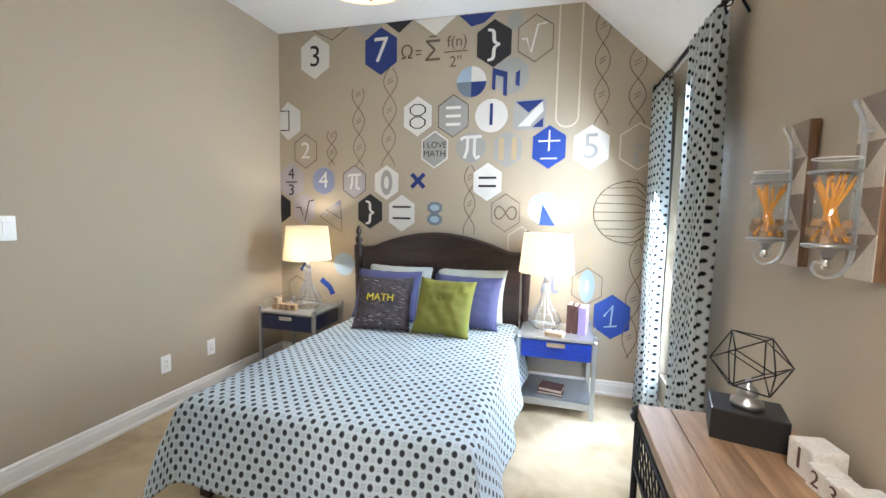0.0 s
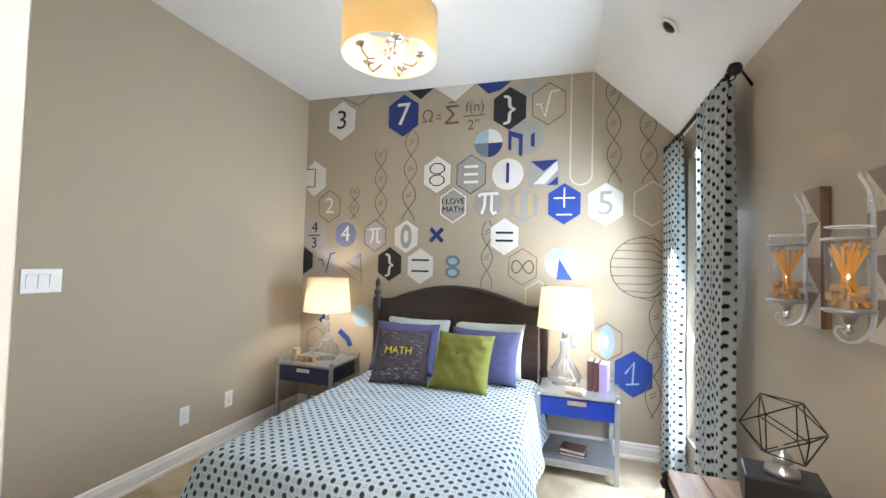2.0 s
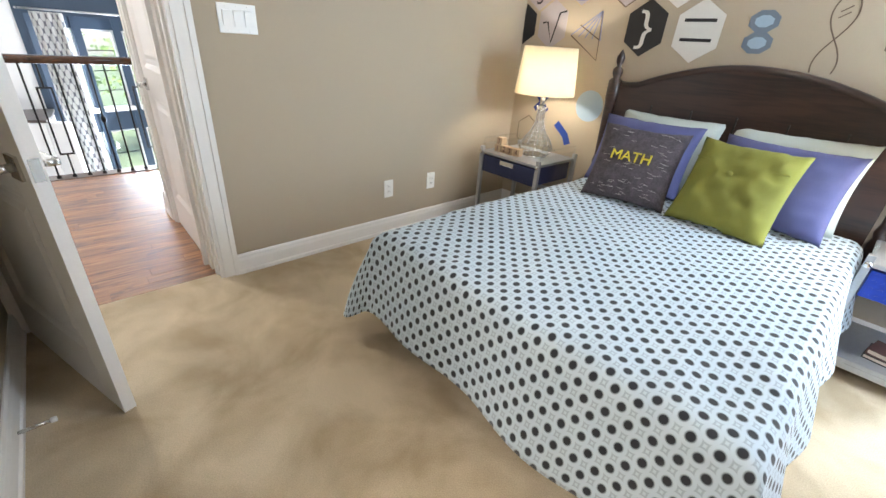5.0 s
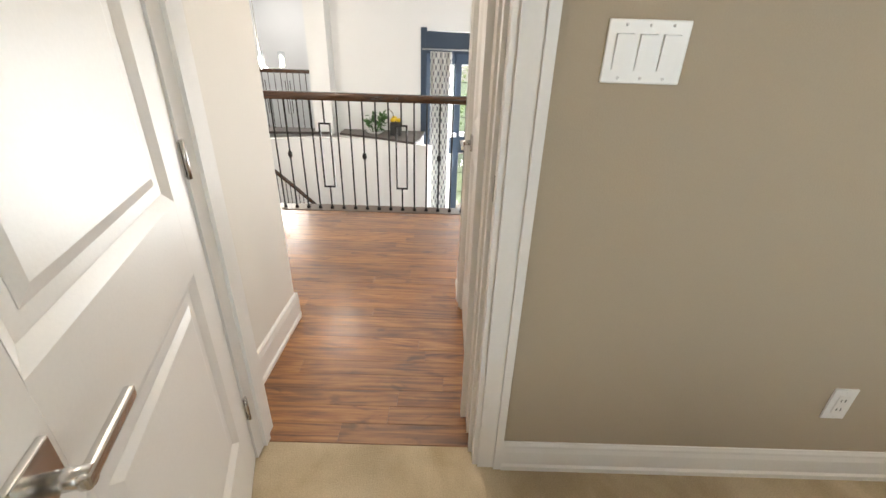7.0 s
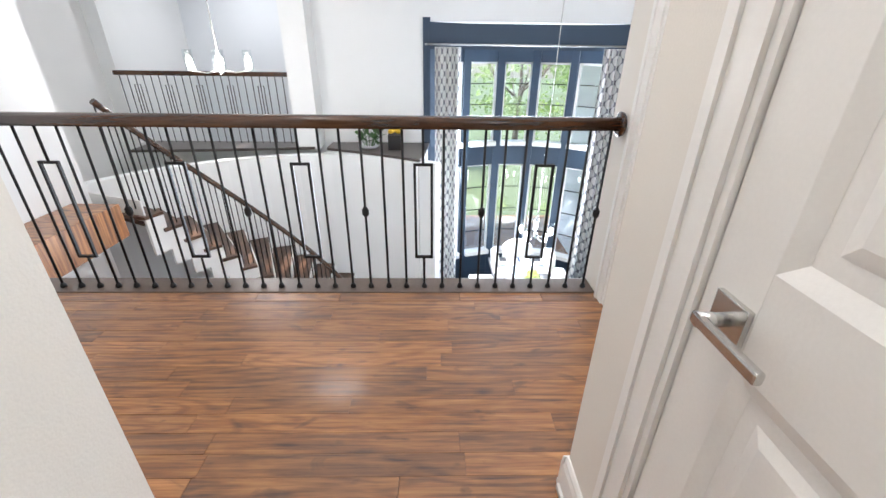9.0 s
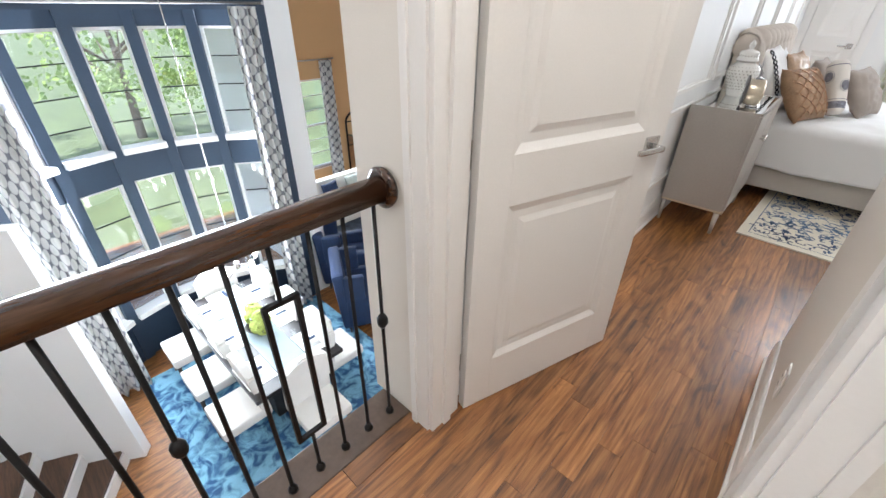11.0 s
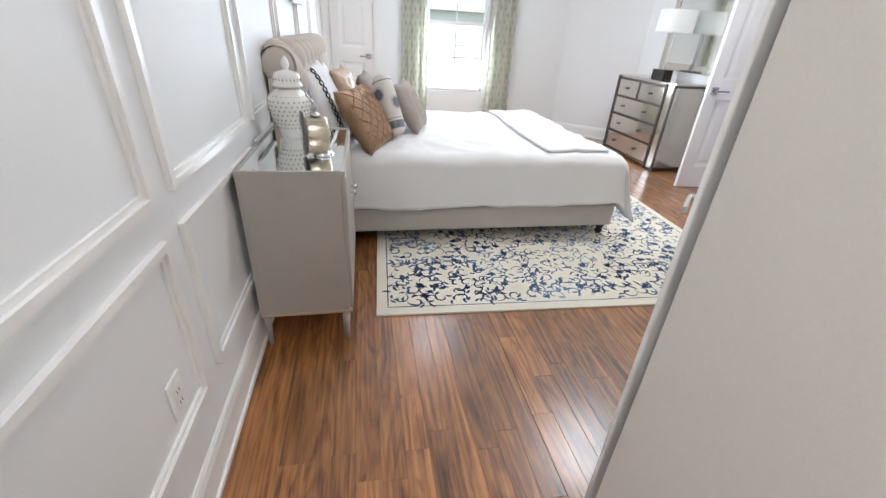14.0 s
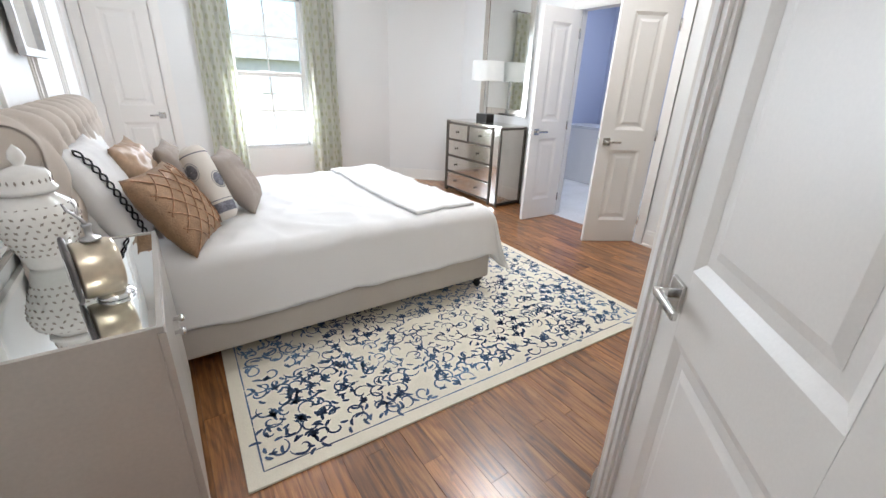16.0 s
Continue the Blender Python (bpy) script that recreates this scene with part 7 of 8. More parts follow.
leafy(pl, 18, 0.45, 1.1, 0.25, 11, M["leaf"])

# outdoors
structure("ground", box(-80, -70, LZ - 0.6, 70, 80, LZ - 0.35), M["lawn"], "green lawn round the house", "ground")


translucent(M["treeleaf"], 0.5, (0.50, 0.66, 0.22))


def tree(at, h, r, seed):
    rnd = random.Random(seed)
    ob = thing("tree", at, "broad green garden tree seen through the windows", "tree", "garden trees")
    bm = tube([(0, 0, 0), (0.1, 0.05, h * 0.3), (0.0, 0.1, h * 0.6), (0.1, 0, h * 0.85)], [0.16, 0.12, 0.08, 0.03], 8)
    for k in range(7):
        a = rnd.uniform(0, 6.28)
        z = h * rnd.uniform(0.3, 0.6)
        add_tube(bm, [(0.05, 0.05, z), (r * 0.5 * math.cos(a), r * 0.5 * math.sin(a), z + h * 0.15), (r * 0.8 * math.cos(a), r * 0.8 * math.sin(a), z + h * 0.3)], [0.06, 0.035, 0.012], 6)
    part("trunk", bm, M["bark"], ob)
    vs, fs = [], []
    for k in range(26):
        a, q = rnd.uniform(0, 6.28), rnd.random() ** 0.5
        c = Vector((r * q * math.cos(a), r * q * math.sin(a), h * rnd.uniform(0.25, 1.0)))
        for j in range(70):
            p = c + Vector((rnd.gauss(0, 0.32), rnd.gauss(0, 0.32), rnd.gauss(0, 0.26)))
            d = Vector((rnd.gauss(0, 1), rnd.gauss(0, 1), rnd.gauss(0, 1))).normalized() * 0.16
            s = d.orthogonal().normalized() * 0.07
            i = len(vs)
            vs += [p, p + d * 0.5 + s, p + d, p + d * 0.5 - s]
            fs.append((i, i + 1, i + 2, i + 3))
    me = bpy.data.meshes.new("crown")
    me.from_pydata(vs, [], fs)
    me.materials.append(M["treeleaf"])
    c = new("crown", me)
    c.parent = ob
    return ob


for k, (x, y, h, r) in enumerate(((-20.5, 0.0, 4.6, 1.9), (-22.0, 4.2, 5.2, 2.1), (-24.0, -3.0, 6.0, 2.4), (-23.0, 8.0, 5.0, 2.2), (-6.0, 30.0, 5.0, 2.2), (10.0, 29.0, 6.0, 2.6), (8.5, 3.9, 5.0, 2.1))):
    tree((x, y, LZ - 0.35), h, r, 20 + k)
hs = thing("house", (3.5, 33.0, LZ - 0.35), "tan neighbouring house with pitched roof seen through the window", "house")
part("wall", box(-5, 0, 0, 5, 6, 5.6), M["brick"], hs)
part("roof", prism([(-5.5, 5.6), (0, 8.6), (5.5, 5.6)], -6.4, 0.4, UP), mat("grey_shingle_roof", (0.38, 0.37, 0.36), 0.9, var=0.3, scale=3, fine=20), hs)
for x in (-3.4, -1.0, 1.6, 3.6):
    for z in (1.0, 3.6):
        w = part("window", box(x - 0.45, -0.06, z, x + 0.45, 0.0, z + 1.3), M["trim"], hs)
        # flat pale grey colour in place of what the panes would reflect
        part("pane", box(x - 0.38, -0.075, z + 0.07, x + 0.38, -0.06, z + 1.23), M["housepane"], w)

# ---- the guest room ----
M.update(
    silver=mat("champagne_silver_lacquer", (0.47, 0.44, 0.40), 0.42, 0.35, var=0.06, scale=5, fine=90),
    duvet=mat("white_duvet_cotton", (0.80, 0.79, 0.775), 0.9, var=0.02, scale=4, fine=340, bump=0.2),
    bedlinen=mat("oatmeal_bed_upholstery", (0.50, 0.46, 0.41), 0.95, var=0.06, fine=320, bump=0.35),
    tufted=mat("beige_tufted_linen", (0.55, 0.485, 0.42), 0.95, var=0.06, fine=320, bump=0.3),
    bronzefab=mat("bronze_sequin_cushion", (0.33, 0.205, 0.115), 0.5, 0.25, var=0.3, scale=24, fine=150, bump=0.5),
    greige=mat("grey_beige_cushion_linen", (0.36, 0.31, 0.27), 0.9, var=0.08, fine=340, bump=0.3),
    copperpillow=mat("copper_satin_cushion", (0.42, 0.29, 0.19), 0.45, 0.1, var=0.2, scale=10),
    natural=mat("natural_linen_bolster", (0.70, 0.66, 0.60), 0.9, var=0.05, fine=340, bump=0.25),
    blockprint=mat("charcoal_block_print", (0.19, 0.19, 0.22), 0.9, var=0.6, scale=45, fine=120),
    blackthread=mat("black_embroidery", (0.012, 0.012, 0.015), 0.9, var=0.1),
    porcelain=mat("white_pierced_porcelain", (0.76, 0.74, 0.70), 0.25, var=0.04, scale=14),
    hole_shade=mat("porcelain_hole_shadow", (0.33, 0.29, 0.25), 0.9, var=0.1),
    goldmetal=mat("pale_gold_metal", (0.68, 0.60, 0.47), 0.3, 0.9, var=0.1, scale=9),
    pewter=mat("dark_pewter", (0.16, 0.15, 0.145), 0.35, 0.8, var=0.15),
    rugcream=mat("cream_wool_rug", (0.74, 0.69, 0.57), 0.95, var=0.1, scale=3, fine=240, bump=0.6),
    rugnavy=mat("navy_rug_pattern", (0.05, 0.075, 0.17), 0.95, var=0.75, scale=1.3, fine=200, bump=0.5),
    bead_=mat("antique_mirror_bead", (0.09, 0.075, 0.06), 0.4, 0.6, var=0.3, scale=60),
    antique=mat("antique_mirror_panel", (0.66, 0.63, 0.58), 0.12, 0.9, var=0.08, scale=7),
    bathblue=mat("periwinkle_bath_paint", (0.42, 0.46, 0.60), 0.7, var=0.03, scale=1.5, fine=200, bump=0.1),
    tile=mat("white_marble_tile", (0.72, 0.72, 0.72), 0.2, var=0.12, scale=3, rand=0.05),
    leafcurtain=dots_mat("cream_curtain_with_green_leaf_print", (0.80, 0.80, 0.73), (0.66, 0.66, 0.50), 0.15, 0.13, sheer=0.55),
)


# the rug's print fades from navy to worn blue
rn = M["rugnavy"].node_tree
rh = [q for q in rn.nodes if q.type == "HUE_SAT"][0]
rz_ = rn.nodes.new("ShaderNodeTexNoise")
rz_.inputs["Scale"].default_value, rz_.inputs["Detail"].default_value = 1.6, 4
rc = rn.nodes.new("ShaderNodeValToRGB")
rc.color_ramp.elements[0].position, rc.color_ramp.elements[0].color = 0.36, (0.035, 0.055, 0.13, 1)
rc.color_ramp.elements[1].position, rc.color_ramp.elements[1].color = 0.62, (0.16, 0.27, 0.42, 1)
rt = [q for q in rn.nodes if q.type == "TEX_COORD"][0]
rn.links.new(rt.outputs["Object"], rz_.inputs["Vector"])
rn.links.new(rz_.outputs["Fac"], rc.inputs[0])
rn.links.new(rc.outputs[0], rh.inputs["Color"])


# panel mouldings on the west wall
def frame_moulding(y0, z0, y1, z1):
    bm = bmesh.new()
    for off, t, w in ((0.0, 0.017, 0.022), (0.022, 0.008, 0.014)):
        a0, a1, b0, b1 = y0 + off, y1 - off, z0 + off, z1 - off
        add_box(bm, GW, a0, b0, GW + t, a0 + w, b1)
        add_box(bm, GW, a1 - w, b0, GW + t, a1, b1)
        add_box(bm, GW, a0 + w, b0, GW + t, a1 - w, b0 + w)
        add_box(bm, GW, a0 + w, b1 - w, GW + t, a1 - w, b1)
    return structure("panel_moulding", bm, M["trim"], "white picture-frame moulding on the wall", "moulding")


edges = [(1.62, 2.30), (2.40, 3.235), (3.335, 4.11), (4.22, 5.02), (5.12, 5.92), (6.02, 6.82), (6.92, 7.72)]
for a, b in edges:
    frame_moulding(a, 0.315, b, 0.803)
    frame_moulding(a, 0.895, b, 2.55)

# nightstand chest
ns = thing("nightstand_chest", (-4.675, 3.765, 0), "champagne silver two-door chest with mirrored top", "nightstand")
W, D, H = 0.385, 0.745, 0.805
part("body", box(0, 0, 0.172, W - 0.012, D, H - 0.012, 0.003), M["silver"], ns)
part("mirror_top", box(0.012, 0.012, H - 0.014, W - 0.012, D - 0.012, H - 0.004), M["mirror"], ns)
bm = bmesh.new()
add_box(bm, -0.001, -0.001, H - 0.014, 0.012, D + 0.001, H, 0.001)
add_box(bm, W - 0.012, -0.001, H - 0.014, W + 0.002, D + 0.001, H, 0.001)
add_box(bm, 0.012, -0.001, H - 0.014, W - 0.012, 0.012, H, 0.001)
add_box(bm, 0.012, D - 0.012, H - 0.014, W - 0.012, D + 0.001, H, 0.001)
part("top_rim", bm, M["silver"], ns)
part("base_rim", box(-0.001, -0.002, 0.16, W, D + 0.002, 0.174, 0.002), M["goldmetal"], ns)
for k in range(2):
    d = part("cabinet_door", box(W - 0.012, 0.006 + k * D / 2, 0.18, W + 0.004, D / 2 - 0.004 + k * D / 2, H - 0.02, 0.002), M["silver"], ns)
    yy = D / 2 + (-0.045 if k == 0 else 0.045)
    part("knob", moved(lathe([(0.006, 0), (0.006, 0.012), (0.013, 0.02), (0.011, 0.03), (0, 0.032)], 12), Matrix.Translation((W + 0.004, yy, 0.60)) @ Matrix.Rotation(radians(90), 4, "Y")), M["chrome"], d)
for x in (0.02, W - 0.03):
    for y in (0.02, D - 0.02):
        part("leg", lathe([(0.010, 0), (0.018, 0.162)], 10, (x, y, 0)), M["silver"], ns)

# ginger jar
NTZ = H - 0.004
jar = thing("ginger_jar", (-4.545, 4.32, NTZ), "white pierced porcelain ginger jar with pointed lid", "jar")
jp = [(0.07, 0), (0.075, 0.015), (0.085, 0.06), (0.115, 0.14), (0.128, 0.20), (0.118, 0.25), (0.075, 0.285), (0.07, 0.30)]
part("body", lathe(jp, 32), M["porcelain"], jar, smooth=True)
lid = part("lid", lathe([(0.085, 0.30), (0.088, 0.315), (0.078, 0.325), (0.076, 0.365), (0.066, 0.38), (0.025, 0.395), (0.014, 0.40), (0.026, 0.425), (0.02, 0.45), (0.0, 0.475)], 32), M["porcelain"], jar, smooth=True)
# no real openings: dark solid lozenges stand in for the shade inside the piercings
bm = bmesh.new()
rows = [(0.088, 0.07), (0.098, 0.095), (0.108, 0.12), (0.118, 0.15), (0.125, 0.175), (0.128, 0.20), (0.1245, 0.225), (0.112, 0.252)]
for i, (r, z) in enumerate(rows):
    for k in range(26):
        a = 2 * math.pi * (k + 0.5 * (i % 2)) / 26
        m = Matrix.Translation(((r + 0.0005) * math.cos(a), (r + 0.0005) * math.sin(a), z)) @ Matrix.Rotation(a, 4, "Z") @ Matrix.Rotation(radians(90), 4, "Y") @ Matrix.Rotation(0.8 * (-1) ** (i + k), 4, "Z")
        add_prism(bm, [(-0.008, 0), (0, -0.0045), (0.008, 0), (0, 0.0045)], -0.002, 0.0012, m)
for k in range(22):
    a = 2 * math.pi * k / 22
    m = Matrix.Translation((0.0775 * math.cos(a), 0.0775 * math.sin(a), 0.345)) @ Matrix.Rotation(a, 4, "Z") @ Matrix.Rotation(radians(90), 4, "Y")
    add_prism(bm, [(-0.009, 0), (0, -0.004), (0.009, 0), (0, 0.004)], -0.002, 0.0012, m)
part("pierced_pattern", bm, M["hole_shade"], jar, "grid of dark lozenges coloured as shaded holes")["kind"] = "stuff"

jar.scale = (0.755, 0.755, 0.74)
# apple-slice sculpture: dark oval face, thick pale gold body, twisted stem
fr = thing("apple_sculpture", (-4.40, 4.0, NTZ), "pale gold apple-slice sculpture with dark oval face and stem", "sculpture", rz=14)
fr.scale = (0.86, 0.86, 0.86)
core = [(0.0, 0.0), (0.080, 0.0), (0.084, 0.006), (0.084, 0.088), (0.078, 0.098), (0.064, 0.103), (0.0, 0.104)]
m = Matrix.Translation((-0.052, 0, 0.098)) @ Matrix.Rotation(radians(90), 4, "Y") @ Matrix.Diagonal((1.0, 0.86, 1.0, 1.0))
part("gold_body", moved(lathe(core, 36), m), M["goldmetal"], fr, smooth=True)
part("dark_face", moved(lathe([(0.0, 0.0), (0.098, 0.0), (0.102, 0.005), (0.098, 0.011), (0.0, 0.011)], 36), Matrix.Translation((-0.066, 0, 0.104)) @ Matrix.Rotation(radians(90), 4, "Y") @ Matrix.Diagonal((1.0, 0.80, 1.0, 1.0))), M["pewter"], fr, "dark pewter oval face")
part("oval_inlay", moved(lathe([(0.0, 0.0), (0.046, 0.0), (0.044, 0.003), (0.0, 0.003)], 28), Matrix.Translation((-0.0695, 0, 0.098)) @ Matrix.Rotation(radians(90), 4, "Y") @ Matrix.Diagonal((1.0, 0.7, 1.0, 1.0))), M["chrome"], fr, "polished oval inlay")
part("foot", lathe([(0.046, 0.0), (0.05, 0.006), (0.042, 0.016), (0.030, 0.022), (0.0, 0.024)], 24, (0.02, 0, 0)), M["chrome"], fr, smooth=True)
stem = lathe([(0.026, 0.184), (0.024, 0.190), (0.010, 0.196), (0.008, 0.218), (0.013, 0.226), (0.011, 0.231), (0.0, 0.232)], 16, (0.0, 0.0, 0.0))
part("stem", stem, M["steel"], fr, smooth=True)
part("twig", add_tube(tube([(0, 0, 0.228), (-0.012, 0.01, 0.252), (-0.03, 0.014, 0.272), (-0.036, 0.02, 0.290)], [0.006, 0.005, 0.004, 0.002], 7), [(-0.012, 0.01, 0.252), (-0.008, 0.02, 0.276), (-0.014, 0.026, 0.290)], [0.005, 0.004, 0.002], 6), M["steel"], fr)

# bed
gb = thing("guest_bed", (-4.64, 5.50, 0), "upholstered bed with tufted headboard and dark turned feet", "bed")
HW = 0.90


def tuft(u, v):
    """Buttoned front that runs up the board and curls back over its top."""
    y = -HW + 2 * HW * u
    run = 1.10 * v
    a, b = y / 0.105, run / 0.15
    d = abs(math.sin(math.pi * (a + b) / 2)) * abs(math.sin(math.pi * (a - b) / 2))
    out = 0.042 * d ** 0.55 * min(1.0, min(u, 1 - u) * 22) * min(1.0, (1 - v) * 10)
    if run < 0.84:
        return (0.102 + out, y, 0.25 + run)
    t = (run - 0.84) / 0.088
    return (0.014 + (0.088 + out) * math.cos(t), y, 1.09 + (0.088 + out) * math.sin(t))


part("headboard", box(-0.05, -HW + 0.004, 0.09, 0.10, HW - 0.004, 1.12, 0.03), M["tufted"], gb)
part("tufted_front", sheet(130, 80, tuft), M["tufted"], gb, "diamond tufted linen panel", smooth=True)
part("headboard_roll", moved(lathe([(0.0, 0.0), (0.074, 0.0), (0.084, 0.01), (0.084, 2 * HW - 0.01), (0.074, 2 * HW), (0.0, 2 * HW)], 24), Matrix.Translation((0.014, HW, 1.09)) @ Matrix.Rotation(radians(90), 4, "X")), M["tufted"], gb, smooth=True)
part("frame", box(0.05, -0.795, 0.095, 2.18, 0.795, 0.27, 0.02), M["bedlinen"], gb)
part("mattress", box(0.08, -0.755, 0.27, 2.13, 0.755, 0.575, 0.06), M["duvet"], gb)
for x in (0.12, 2.12):
    for y in (-0.745, 0.745):
        part("foot", lathe([(0.016, 0), (0.03, 0.03), (0.018, 0.04), (0.035, 0.065), (0.04, 0.095)], 14, (x, y, 0.0125 if x > 1 else 0)), M["blackwood"], gb)


def duvet_relief(a, b):
    """Soft swells and fine creases of the cotton top."""
    crease = 0.5 - abs(noise.noise(Vector((a * 3.1 + 0.6 * b, b * 3.4, 5))))
    return 0.020 * noise.noise(Vector((a * 2.1, b * 2.1, 3))) + 0.012 * noise.noise(Vector((a * 7, b * 7, 9))) + 0.020 * crease ** 3 * 8 * 0.5 + 0.01 * math.sin(a * 3) * math.sin(b * 2.5)


def duvet_fn():
    x0, x1, y0, y1, top, hem = -4.44, -2.54, 4.765, 6.235, 0.605, 0.225
    drop = top - hem
    wx, wy = x1 - x0, y1 - y0
    tu, tv = wx + drop, wy + 2 * drop
    r = 0.075

    def fold(s):
        q = r * math.pi / 2
        if s < q:
            return r * math.sin(s / r), r * (1 - math.cos(s / r))
        return r + (s - q) * 0.10, r + (s - q)

    def fn(u, v):
        a, b = u * tu, v * tv - drop
        px, py, d1, d2 = a, b, 0.0, 0.0
        if a > wx:
            s, d1 = fold(a - wx)
            px = wx + s
        if b < 0:
            s, d2 = fold(-b)
            py = -s
        elif b > wy:
            s, d2 = fold(b - wy)
            py = wy + s
        dz = max(d1, d2) + 0.30 * min(d1, d2)
        if d1 and d2:
            k = min(d1, d2) / drop
            px += 0.10 * k
            py += math.copysign(0.08 * k, b)
        t = min(1, dz / drop)
        nz = duvet_relief(a, b)
        px += 0.012 * t * math.sin(b * 8) if d1 else 0
        py += (0.014 * t * math.sin(a * 6 + 1) + 0.008 * noise.noise(Vector((a * 5, dz * 4, 1))) * t) * (1 if d2 else 0)
        return (x0 + px, y0 + py, top - min(dz, drop * 1.22) + nz + 0.010 * t * math.sin((a + b) * 5))
    return sheet(110, 110, fn, lambda u, v: (u * tu, v * tv), 0.02)


tagged(part("duvet", duvet_fn(), M["duvet"], smooth=True), "white cotton duvet smoothed over the guest bed", "duvet")


def throw_fn(u, v):
    x = -3.02 + 0.44 * u
    y = 4.77 + 1.46 * v
    z = 0.605 + duvet_relief(x + 4.44, y - 4.765)
    return (x, y, z + 0.024 + 0.004 * noise.noise(Vector((x * 5, y * 5, 2))))


tagged(part("folded_throw", sheet(24, 60, throw_fn, None, 0.018), M["duvet"], smooth=True), "white folded throw across the foot of the bed", "throw")
GZ = 0.615
pillow("pillow", (-4.44, 5.06, GZ), 0.62, 0.52, 0.17, 20, 90, M["duvet"], "white embroidered pillow against the headboard", group="white pillows")
pillow("pillow", (-4.44, 5.78, GZ), 0.62, 0.52, 0.17, 20, 90, M["duvet"], "white embroidered pillow against the headboard", group="white pillows")
pw = pillow("euro_pillow", (-4.34, 4.98, GZ), 0.52, 0.50, 0.16, 22, 84, M["duvet"], "white pillow with black chain embroidery")
bm = bmesh.new()
for s in (1, -1):
    strand = []
    for q in range(73):
        v = -0.86 + 1.72 * q / 72
        u = (-0.175 + s * 0.02 * math.sin(math.pi * q / 6)) / 0.26
        puff = ((1 - u ** 4) * (1 - v ** 4)) ** 0.55 * (1 - 0.15 * (u * u + v * v))
        strand.append((u * 0.26, -0.08 * puff - 0.004, 0.25 + v * 0.25))
    add_tube(bm, strand, 0.0038, 5)
part("chain_stitch", bm, M["blackthread"], pw, "black chain embroidery")
cb = pillow("cushion", (-4.10, 4.86, GZ), 0.44, 0.40, 0.16, 32, 70, M["bronzefab"], "bronze beaded cushion with diamond lattice")
bm = bmesh.new()
for s in (1, -1):
    for k in range(-3, 4):
        pts = []
        for q in range(13):
            u = -0.9 + 1.8 * q / 12
            v = s * u + k * 0.42
            if abs(v) < 0.92:
                puff = ((1 - u ** 4) * (1 - v ** 4)) ** 0.55 * (1 - 0.15 * (u * u + v * v))
                pts.append((u * 0.22, -0.08 * puff - 0.003, 0.20 + v * 0.20))
        if len(pts) > 2:
            add_tube(bm, pts, 0.0032, 5)
part("bead_lattice", bm, mat("copper_beads", (0.42, 0.24, 0.14), 0.35, 0.7, var=0.4, scale=60), cb, "copper bead lattice")
pillow("cushion", (-4.22, 5.29, GZ), 0.46, 0.45, 0.15, 22, 84, M["copperpillow"], "copper satin cushion on the white bed", 0.014)
bo = thing("bolster", (-3.90, 5.33, GZ + 0.085), "natural linen roll cushion with charcoal block prints", "pillow")
bo.matrix_basis = Matrix.Translation((-3.99, 5.07, GZ + 0.03)) @ Vector((-0.10, 0.14, 0.33)).to_track_quat("Z", "Y").to_matrix().to_4x4()
BR = 0.070
bprof = [(0.0, 0.0), (0.045, 0.004), (BR - 0.006, 0.03), (BR, 0.1), (BR, 0.30), (BR - 0.006, 0.37), (0.045, 0.395), (0.0, 0.40)]
part("roll", lathe(bprof, 24), M["natural"], bo, smooth=True)
for phi0, zc in ((0.2, 0.27), (1.77, 0.20), (3.34, 0.27), (4.91, 0.20), (-0.6, 0.27)):
    # oval medallion wrapped round the roll, with a thin outline
    wrap = lambda rr, a: ((BR + 0.0012) * math.cos(phi0 + rr * 0.52 * math.cos(a)), (BR + 0.0012) * math.sin(phi0 + rr * 0.52 * math.cos(a)), zc + rr * 0.045 * math.sin(a))
    bm = bmesh.new()
    rings = [[bm.verts.new(wrap(rr, 2 * math.pi * k / 20)) for k in range(20)] for rr in (0.05, 0.4, 0.82)]
    for lo, hi in zip(rings, rings[1:]):
        for k in range(20):
            bm.faces.new((lo[k], hi[k], hi[(k + 1) % 20], lo[(k + 1) % 20]))
    add_tube(bm, [wrap(1.0, 2 * math.pi * k / 20) for k in range(21)], 0.0014, 5)
    part("medallion", bm, M["blockprint"], bo)
for z0, z1 in ((0.035, 0.085), (0.350, 0.356), (0.098, 0.102)):
    r0 = BR + 0.001 if 0.09 < z0 < 0.3 else BR - 0.0035
    part("print_band", lathe([(r0 - 0.001 if z0 < 0.05 else r0, z0), (r0 + (0.003 if z0 < 0.05 else 0.0), z1)], 24, cap=False), M["blockprint"], bo)
pillow("cushion", (-3.78, 5.38, GZ), 0.44, 0.38, 0.14, 30, 74, M["greige"], "grey-beige linen cushion on the white bed", 0.01, group="grey-beige cushions")
pillow("cushion", (-4.05, 5.62, GZ), 0.44, 0.40, 0.14, 26, 84, M["greige"], "grey-beige linen cushion on the white bed", 0.01, group="grey-beige cushions")

# rug with scroll pattern
rug = thing("area_rug", (-4.185, 3.925, 0), "cream wool rug with navy floral scrolls and thin border", "rug", rz=-2.2)
RW, RL = 2.37, 3.05
part("rug_body", box(0, 0, 0.0, RW, RL, 0.011, 0.003), M["rugcream"], rug)
bm = bmesh.new()


